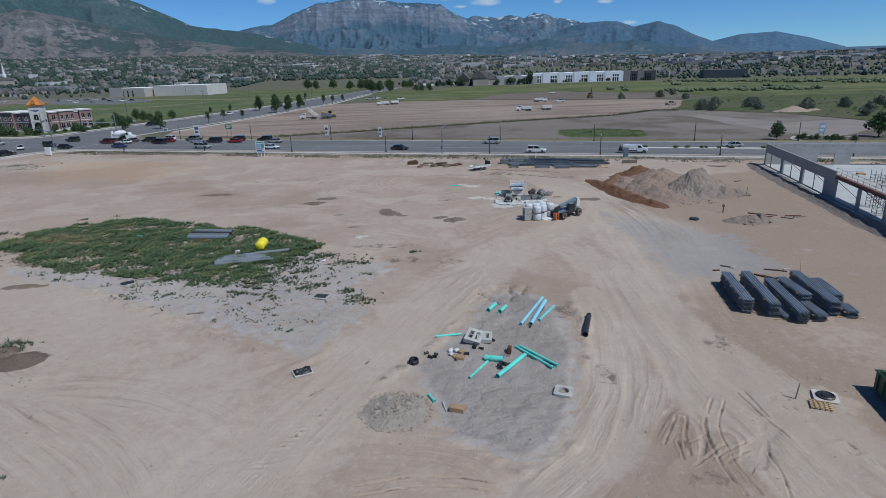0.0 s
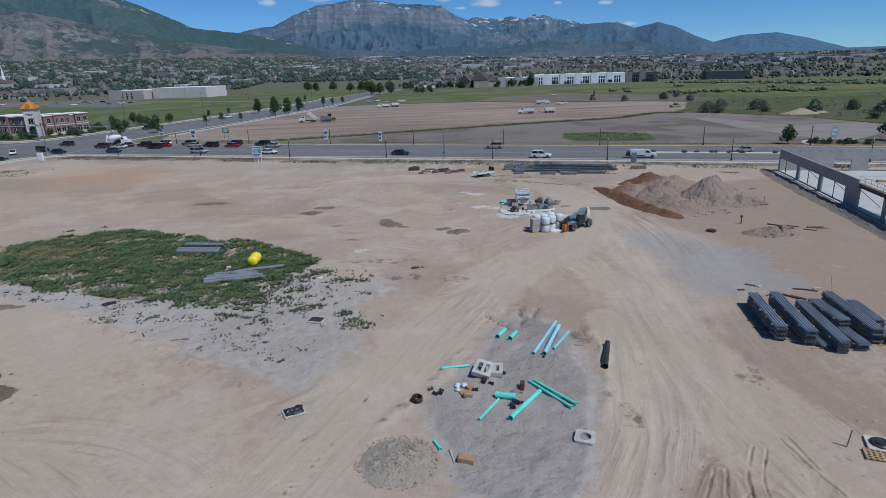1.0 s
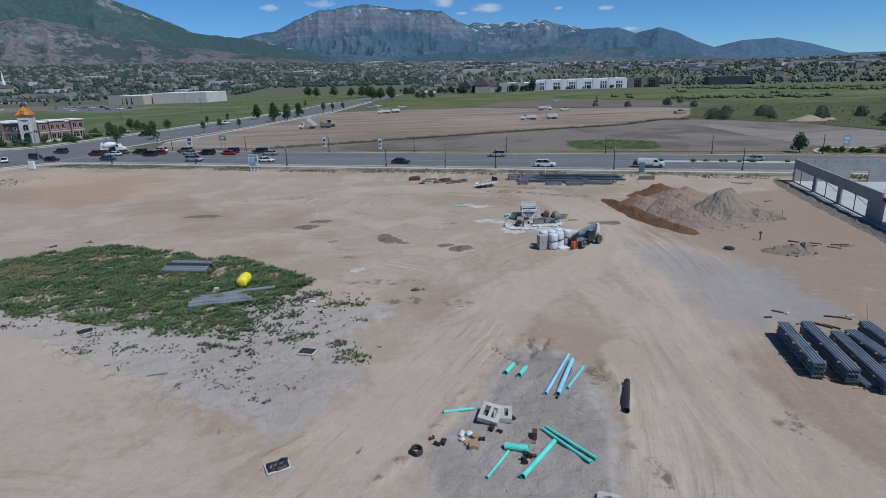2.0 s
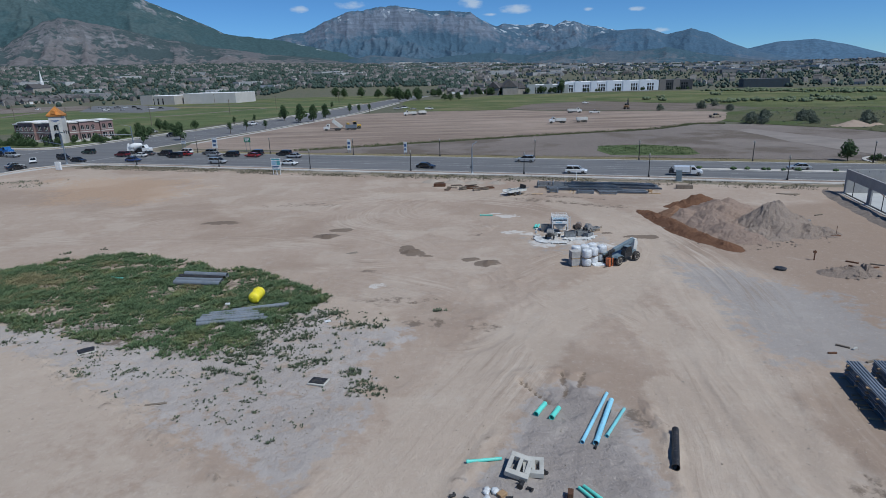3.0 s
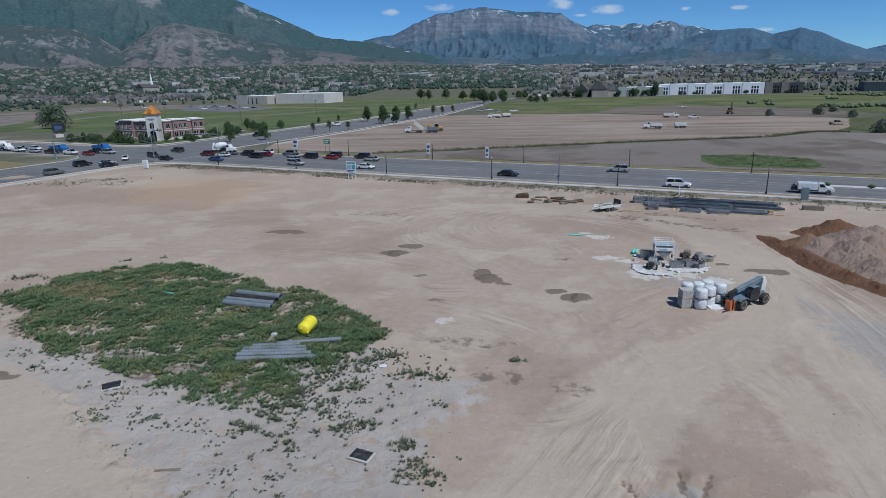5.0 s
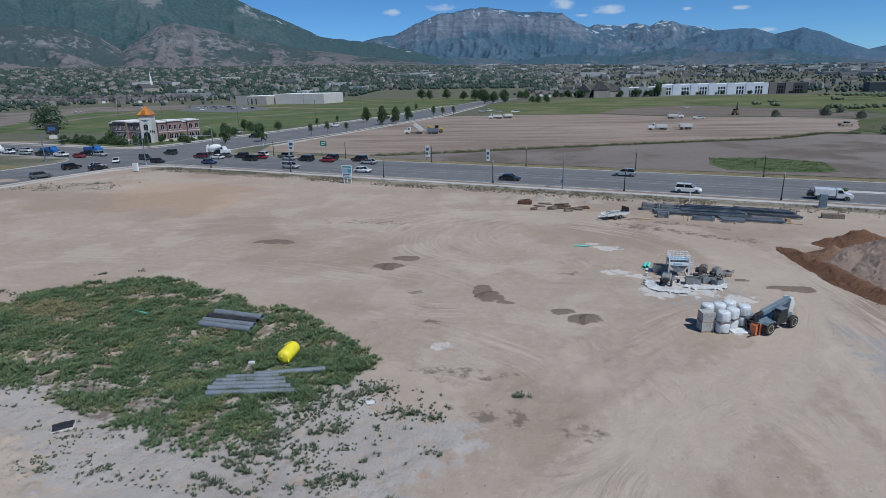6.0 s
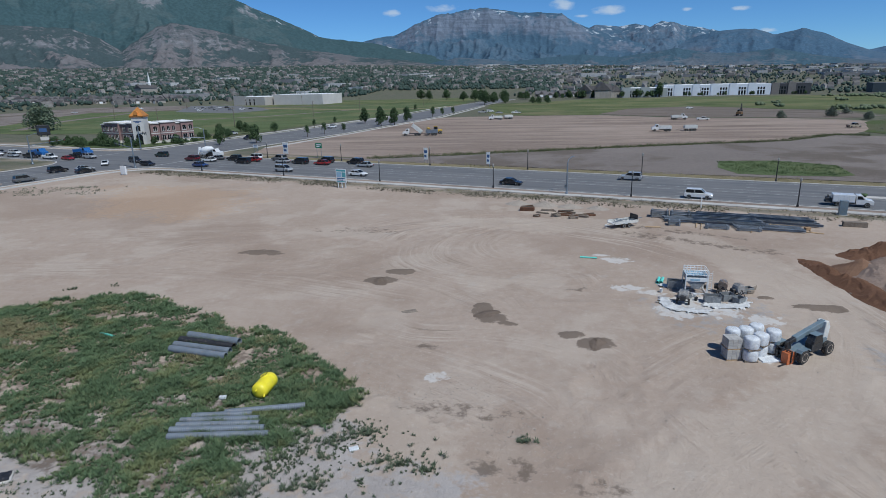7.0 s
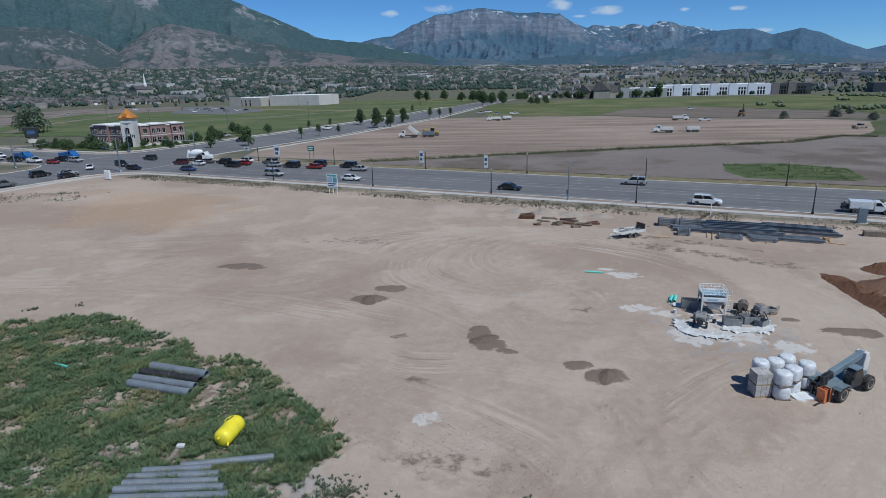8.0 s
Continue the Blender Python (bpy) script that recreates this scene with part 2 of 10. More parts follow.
def site_soil():
    """Graded building-site dirt: beige fines, grey gravel, pale dusty lanes, damp spots, wheel marks that follow the lanes."""
    m, ns, ls, p = nodes_of("site_soil")
    co = ns.new("ShaderNodeTexCoord").outputs["Object"]
    zone = ns.new("ShaderNodeAttribute")
    zone.attribute_name = "zone"
    part_of = ns.new("ShaderNodeSeparateColor")
    ls.new(zone.outputs["Color"], part_of.inputs[0])
    lane = ns.new("ShaderNodeAttribute")
    lane.attribute_name = "lane"
    lane_of = ns.new("ShaderNodeSeparateXYZ")
    ls.new(lane.outputs["Vector"], lane_of.inputs[0])
    huge = noise_of(ns, ls, co, 0.045, 3, 0.5, 0.3, 0.7)
    broad = noise_of(ns, ls, co, 0.16, 5, 0.6, 0.3, 0.7)
    mid = noise_of(ns, ls, co, 0.9, 6, 0.65, 0.3, 0.7)
    fine = noise_of(ns, ls, co, 7.0, 4, 0.7)
    grit = noise_of(ns, ls, co, 30.0, 2, 0.6)
    c = mixed(ns, ls, huge, (0.345, 0.268, 0.210), (0.405, 0.324, 0.262))
    c = mixed(ns, ls, math_of(ns, ls, "MULTIPLY", broad, 0.6), c, (0.33, 0.252, 0.198))
    cloud = noise_of(ns, ls, co, 0.10, 6, 0.62, 0.5, 0.6)
    c = mixed(ns, ls, math_of(ns, ls, "MULTIPLY", cloud, 0.45), c, (0.475, 0.402, 0.335))
    c = mixed(ns, ls, math_of(ns, ls, "MULTIPLY", mid, 0.3), c, (0.47, 0.395, 0.33))
    brown = ns.new("ShaderNodeAttribute")
    brown.attribute_name = "tint"
    c = mixed(ns, ls, math_of(ns, ls, "MULTIPLY", brown.outputs["Alpha"], 0.78), c, (0.29, 0.218, 0.168))

    def edge(v, amount=0.8):
        """A zone's weight with a ragged edge."""
        w = math_of(ns, ls, "MULTIPLY_ADD", math_of(ns, ls, "SUBTRACT", mid, 0.5), amount)
        w.node.inputs[2].default_value = 0
        ls.new(v, w.node.inputs[2])
        return math_of(ns, ls, "MULTIPLY", ranged(ns, ls, w, 0.25, 0.75), ranged(ns, ls, v, 0.04, 0.3))

    pale = edge(part_of.outputs[1], 0.35)
    c = mixed(ns, ls, math_of(ns, ls, "MULTIPLY", pale, 0.52), c, (0.462, 0.386, 0.316))
    grey = edge(part_of.outputs[0])
    gravel = mixed(ns, ls, broad, (0.268, 0.242, 0.230), (0.345, 0.315, 0.300))
    ashen = mixed(ns, ls, broad, (0.332, 0.304, 0.287), (0.405, 0.374, 0.356))
    gravel = mixed(ns, ls, ranged(ns, ls, part_of.outputs[0], 0.76, 0.94), ashen, gravel)
    gravel = mixed(ns, ls, ranged(ns, ls, fine, 0.58, 0.74), gravel, (0.44, 0.405, 0.385))
    c = mixed(ns, ls, math_of(ns, ls, "MULTIPLY", grey, 0.85), c, gravel)
    tint = ns.new("ShaderNodeAttribute")
    tint.attribute_name = "tint"
    tint_of = ns.new("ShaderNodeSeparateColor")
    ls.new(tint.outputs["Color"], tint_of.inputs[0])
    c = mixed(ns, ls, math_of(ns, ls, "MULTIPLY", edge(tint_of.outputs[0], 0.9), 0.62), c, (0.292, 0.29, 0.292))
    c = mixed(ns, ls, math_of(ns, ls, "MULTIPLY", edge(tint_of.outputs[1], 0.9), 0.55), c, (0.42, 0.285, 0.185))
    c = mixed(ns, ls, math_of(ns, ls, "MULTIPLY", edge(tint_of.outputs[2], 1.0), 0.62), c, (0.62, 0.605, 0.58))
    # wheel marks
    stretch = ns.new("ShaderNodeCombineXYZ")
    ls.new(math_of(ns, ls, "MULTIPLY", lane_of.outputs[0], 1.9), stretch.inputs[0])
    ls.new(math_of(ns, ls, "MULTIPLY", lane_of.outputs[1], 0.085), stretch.inputs[1])
    marks = noise_of(ns, ls, stretch.outputs[0], 1.0, 5, 0.6)
    thin = ns.new("ShaderNodeCombineXYZ")
    ls.new(math_of(ns, ls, "MULTIPLY", lane_of.outputs[0], 6.5), thin.inputs[0])
    ls.new(math_of(ns, ls, "MULTIPLY", lane_of.outputs[1], 0.28), thin.inputs[1])
    lines = noise_of(ns, ls, thin.outputs[0], 1.0, 3, 0.6)
    dark_marks = math_of(ns, ls, "MULTIPLY", ranged(ns, ls, marks, 0.54, 0.66), lane_of.outputs[2])
    light_marks = math_of(ns, ls, "MULTIPLY", ranged(ns, ls, marks, 0.5, 0.36), lane_of.outputs[2])
    c = mixed(ns, ls, math_of(ns, ls, "MULTIPLY", dark_marks, 0.62), c, (0.275, 0.215, 0.168))
    c = mixed(ns, ls, math_of(ns, ls, "MULTIPLY", light_marks, 0.48), c, (0.50, 0.42, 0.35))
    thin_dark = math_of(ns, ls, "MULTIPLY", ranged(ns, ls, lines, 0.56, 0.68), lane_of.outputs[2])
    c = mixed(ns, ls, math_of(ns, ls, "MULTIPLY", thin_dark, 0.3), c, (0.26, 0.205, 0.16))
    thin_light = math_of(ns, ls, "MULTIPLY", ranged(ns, ls, lines, 0.42, 0.32), lane_of.outputs[2])
    c = mixed(ns, ls, math_of(ns, ls, "MULTIPLY", thin_light, 0.2), c, (0.49, 0.43, 0.37))
    # dried silt: pale flat spots with their own outline
    silt = noise_of(ns, ls, co, 0.33, 4, 0.55, 0.62, 0.72)
    c = mixed(ns, ls, math_of(ns, ls, "MULTIPLY", silt, 0.3), c, (0.46, 0.41, 0.36))
    # clods and crumbs
    crumbs = noise_of(ns, ls, co, 2.2, 7, 0.78)
    c = mixed(ns, ls, math_of(ns, ls, "MULTIPLY", ranged(ns, ls, crumbs, 0.55, 0.72), 0.36), c, (0.245, 0.198, 0.16))
    c = mixed(ns, ls, math_of(ns, ls, "MULTIPLY", ranged(ns, ls, crumbs, 0.47, 0.30), 0.4), c, (0.52, 0.46, 0.40))
    # damp soil, pebbles
    damp = edge(part_of.outputs[2], 0.8)
    c = mixed(ns, ls, math_of(ns, ls, "MULTIPLY", damp, 0.9), c, (0.165, 0.128, 0.10))
    specks = ranged(ns, ls, grit, 0.68, 0.78)
    c = mixed(ns, ls, math_of(ns, ls, "MULTIPLY", specks, 0.35), c, (0.16, 0.135, 0.115))
    specks = ranged(ns, ls, grit, 0.3, 0.22)
    c = mixed(ns, ls, math_of(ns, ls, "MULTIPLY", specks, 0.4), c, (0.52, 0.48, 0.44))
    # far country beyond the site
    wild = mixed(ns, ls, broad, (0.125, 0.12, 0.088), (0.078, 0.095, 0.056))
    wild = mixed(ns, ls, math_of(ns, ls, "MULTIPLY", mid, 0.4), wild, (0.20, 0.175, 0.135))
    c = mixed(ns, ls, zone.outputs["Alpha"], c, wild)
    ls.new(c, p.inputs["Base Color"])
    p.inputs["Roughness"].default_value = 0.95
    p.inputs["Specular IOR Level"].default_value = 0.15
    h = math_of(ns, ls, "ADD", math_of(ns, ls, "MULTIPLY", mid, 0.45), math_of(ns, ls, "MULTIPLY", fine, 0.55))
    h = math_of(ns, ls, "ADD", h, math_of(ns, ls, "MULTIPLY", math_of(ns, ls, "MULTIPLY", marks, lane_of.outputs[2]), 1.5))
    h = math_of(ns, ls, "ADD", h, math_of(ns, ls, "MULTIPLY", math_of(ns, ls, "MULTIPLY", lines, lane_of.outputs[2]), 0.6))
    h = math_of(ns, ls, "ADD", h, math_of(ns, ls, "MULTIPLY", grit, 0.25))
    h = math_of(ns, ls, "ADD", h, math_of(ns, ls, "MULTIPLY", crumbs, 0.55))
    rough = math_of(ns, ls, "MULTIPLY", math_of(ns, ls, "ADD", mid, crumbs), ranged(ns, ls, part_of.outputs[0], 0.5, 1.0, 0.0, 1.1))
    bumped(ns, ls, p, math_of(ns, ls, "ADD", h, rough), 0.68, 0.1)
    return m


def earth(name, a, b, speck, size=1.0, bump=0.6, stripes=None, grass=None):
    """Loose soil or a field seen from afar: two tones, patches and grain. stripes: (angle, spacing) of the grader's passes."""
    m, ns, ls, p = nodes_of(name)
    co = ns.new("ShaderNodeTexCoord").outputs["Object"]
    huge = noise_of(ns, ls, co, 0.03 / size, 3, 0.5, 0.3, 0.7)
    broad = noise_of(ns, ls, co, 0.25 / size, 6, 0.62, 0.3, 0.7)
    mid = noise_of(ns, ls, co, 1.6 / size, 5, 0.65, 0.3, 0.7)
    fine = noise_of(ns, ls, co, 9 / size, 4, 0.7, 0.3, 0.7)
    c = mixed(ns, ls, huge, a, b)
    c = mixed(ns, ls, math_of(ns, ls, "MULTIPLY", broad, 0.6), c, tuple((u + v) / 2 * 0.82 for u, v in zip(a, b)))
    c = mixed(ns, ls, math_of(ns, ls, "MULTIPLY", mid, 0.35), c, speck)
    c = mixed(ns, ls, math_of(ns, ls, "MULTIPLY", fine, 0.25), c, tuple(v * 0.6 for v in a))
    if grass:
        c = mixed(ns, ls, ranged(ns, ls, noise_of(ns, ls, co, 0.09 / size, 5, 0.6), 0.47, 0.6), c, grass)
    if stripes:
        turn = ns.new("ShaderNodeMapping")
        turn.inputs["Rotation"].default_value = (0, 0, radians(stripes[0]))
        turn.inputs["Scale"].default_value = (0.012, 1 / stripes[1], 1)
        ls.new(co, turn.inputs["Vector"])
        s = noise_of(ns, ls, turn.outputs["Vector"], 1.0, 5, 0.65, 0.35, 0.65)
        c = mixed(ns, ls, math_of(ns, ls, "MULTIPLY", s, 0.6), c, tuple(v * 1.28 for v in b))
        s = noise_of(ns, ls, turn.outputs["Vector"], 2.7, 3, 0.65, 0.5, 0.7)
        c = mixed(ns, ls, math_of(ns, ls, "MULTIPLY", s, 0.4), c, tuple(v * 0.62 for v in a))
    ls.new(c, p.inputs["Base Color"])
    p.inputs["Roughness"].default_value = 0.95
    p.inputs["Specular IOR Level"].default_value = 0.1
    bumped(ns, ls, p, math_of(ns, ls, "ADD", mid, math_of(ns, ls, "MULTIPLY", fine, 0.5)), bump, 0.12 * size)
    return m


def mountain_skin(name, forest, scrub, rock, snow=0.0, cover=0.5, size=1.0, crag=(0.4, 0.6), skirt=None):
    """A mountainside: woods and scrub below, bare banded rock above a ragged height (crag), snow in the high gullies, an earthy skirt at the foot."""
    m, ns, ls, p = nodes_of(name)
    co = ns.new("ShaderNodeTexCoord").outputs["Object"]
    geo = ns.new("ShaderNodeNewGeometry")
    slope = ns.new("ShaderNodeSeparateXYZ")
    ls.new(geo.outputs["Normal"], slope.inputs[0])
    high = ns.new("ShaderNodeAttribute")
    high.attribute_name = "high"
    hollow = ns.new("ShaderNodeAttribute")
    hollow.attribute_name = "hollow"
    broad = noise_of(ns, ls, co, 0.0035 / size, 6, 0.62)
    mid = noise_of(ns, ls, co, 0.016 / size, 6, 0.65)
    fine = noise_of(ns, ls, co, 0.07 / size, 4, 0.65)
    woods = math_of(ns, ls, "ADD", math_of(ns, ls, "MULTIPLY", broad, 0.55), math_of(ns, ls, "MULTIPLY", mid, 0.45))
    woods = math_of(ns, ls, "ADD", woods, math_of(ns, ls, "MULTIPLY", math_of(ns, ls, "SUBTRACT", hollow.outputs["Fac"], 0.5), 0.3))
    c = mixed(ns, ls, ranged(ns, ls, fine, 0.35, 0.65), scrub, tuple(v * 0.8 for v in scrub))
    if skirt:
        low = math_of(ns, ls, "ADD", high.outputs["Fac"], math_of(ns, ls, "MULTIPLY", math_of(ns, ls, "SUBTRACT", broad, 0.5), 1.2))
        c = mixed(ns, ls, ranged(ns, ls, low, 0.52, 0.34), c, mixed(ns, ls, ranged(ns, ls, mid, 0.4, 0.6), skirt, tuple(v * 0.82 for v in skirt)))
    c = mixed(ns, ls, ranged(ns, ls, woods, 0.62 - 0.24 * cover, 0.7 - 0.24 * cover), c, mixed(ns, ls, ranged(ns, ls, fine, 0.4, 0.6), forest, tuple(v * 0.8 for v in forest)))
    bands = ns.new("ShaderNodeMapping")
    bands.inputs["Scale"].default_value = (0.004, 0.004, 0.05)
    ls.new(co, bands.inputs["Vector"])
    strata = noise_of(ns, ls, bands.outputs["Vector"], 1.0 / size, 5, 0.7)
    stone = mixed(ns, ls, ranged(ns, ls, strata, 0.42, 0.6), rock, tuple(v * 0.74 for v in rock))
    chutes = ns.new("ShaderNodeMapping")
    chutes.inputs["Scale"].default_value = (0.02, 0.02, 0.003)
    ls.new(co, chutes.inputs["Vector"])
    stone = mixed(ns, ls, ranged(ns, ls, noise_of(ns, ls, chutes.outputs["Vector"], 1.0 / size, 4, 0.6), 0.52, 0.62), stone, tuple(v * 0.68 for v in rock))
    bare = math_of(ns, ls, "ADD", high.outputs["Fac"], math_of(ns, ls, "MULTIPLY", math_of(ns, ls, "SUBTRACT", woods, 0.5), -0.9))
    bare = ranged(ns, ls, bare, crag[0], crag[1])
    steep = math_of(ns, ls, "ADD", slope.outputs[2], math_of(ns, ls, "MULTIPLY", math_of(ns, ls, "SUBTRACT", mid, 0.5), 0.7))
    c = mixed(ns, ls, math_of(ns, ls, "MULTIPLY", bare, ranged(ns, ls, steep, 0.9, 0.72)), c, stone)
    if snow:
        chute = ns.new("ShaderNodeMapping")
        chute.inputs["Scale"].default_value = (0.016, 0.016, 0.0035)
        ls.new(co, chute.inputs["Vector"])
        s = noise_of(ns, ls, chute.outputs["Vector"], 1.0, 4, 0.6, 0.66 - 0.1 * snow, 0.69 - 0.1 * snow)
        s = math_of(ns, ls, "MULTIPLY", s, ranged(ns, ls, high.outputs["Fac"], 0.72, 0.9))
        c = mixed(ns, ls, math_of(ns, ls, "MULTIPLY", s, 0.7), c, (0.5, 0.55, 0.6))
    ls.new(c, p.inputs["Base Color"])
    p.inputs["Roughness"].default_value = 1.0
    p.inputs["Specular IOR Level"].default_value = 0.0
    bumped(ns, ls, p, math_of(ns, ls, "ADD", mid, math_of(ns, ls, "MULTIPLY", fine, 0.5)), 0.55, 14 * size)
    return m


def asphalt():
    m, ns, ls, p = nodes_of("asphalt")
    co = ns.new("ShaderNodeTexCoord").outputs["Object"]
    lanes = ns.new("ShaderNodeMapping")
    lanes.inputs["Scale"].default_value = (0.02, 0.55, 1)
    ls.new(co, lanes.inputs["Vector"])
    wear = noise_of(ns, ls, lanes.outputs["Vector"], 1.0, 4, 0.6, 0.35, 0.65)
    broad = noise_of(ns, ls, co, 0.12, 5, 0.6, 0.3, 0.7)
    fine = noise_of(ns, ls, co, 9, 4, 0.7)
    c = mixed(ns, ls, wear, (0.105, 0.107, 0.112), (0.155, 0.155, 0.158))
    c = mixed(ns, ls, math_of(ns, ls, "MULTIPLY", broad, 0.35), c, (0.185, 0.18, 0.175))
    c = mixed(ns, ls, math_of(ns, ls, "MULTIPLY", ranged(ns, ls, fine, 0.5, 0.75), 0.3), c, (0.06, 0.06, 0.062))
    ls.new(c, p.inputs["Base Color"])
    p.inputs["Roughness"].default_value = 0.88
    bumped(ns, ls, p, fine, 0.3, 0.01)
    return m


SOIL, ASPHALT = site_soil(), asphalt()
CONCRETE = plain("pale_concrete", (0.46, 0.44, 0.41), 0.85, vary=0.15, size=3, dirt=DUST, dirt_amount=0.5)
KERB = plain("kerb_concrete", (0.5, 0.475, 0.44), 0.85, vary=0.15, size=2, dirt=DUST)
ROAD_PAINT = plain("road_paint", (0.40, 0.40, 0.39), 0.7, vary=0.3, size=1.5, dirt=(0.16, 0.16, 0.16), dirt_amount=0.7)
BROWN_LOT = earth("brown_lot_soil", (0.19, 0.14, 0.112), (0.335, 0.268, 0.222), (0.36, 0.30, 0.255), 3.0, stripes=(-6, 15.0))
GREY_LOT = earth("grey_lot_soil", (0.195, 0.165, 0.15), (0.27, 0.235, 0.21), (0.30, 0.262, 0.232), 2.5, grass=(0.155, 0.130, 0.110))
FIELD = earth("field_grass", (0.085, 0.118, 0.05), (0.135, 0.15, 0.068), (0.10, 0.12, 0.055), 4.0, stripes=(8, 22.0), grass=(0.175, 0.165, 0.09))
MEADOW = earth("meadow_grass", (0.072, 0.112, 0.048), (0.11, 0.14, 0.064), (0.145, 0.15, 0.08), 3.0, stripes=(-14, 16.0), grass=(0.15, 0.152, 0.08))
DRY_GRASS = earth("dry_grass", (0.235, 0.2, 0.12), (0.29, 0.24, 0.15), (0.17, 0.165, 0.085), 1.5)
SCRUB = earth("scrub_soil", (0.145, 0.135, 0.085), (0.12, 0.128, 0.07), (0.09, 0.105, 0.055), 3.0, grass=(0.085, 0.11, 0.045))
MUD = earth("bare_mud", (0.165, 0.14, 0.12), (0.2, 0.165, 0.14), (0.12, 0.11, 0.085), 4.0, stripes=(3, 9.0))

# ---- the lie of the land ----
ROAD_TURN = -17.2
U = Vector((math.cos(radians(ROAD_TURN)), math.sin(radians(ROAD_TURN)), 0))
V = Vector((-U.y, U.x, 0))
ROAD = pose(0, 0, 0, 0, 0, ROAD_TURN)  # u along the main road, v across it, away from the site

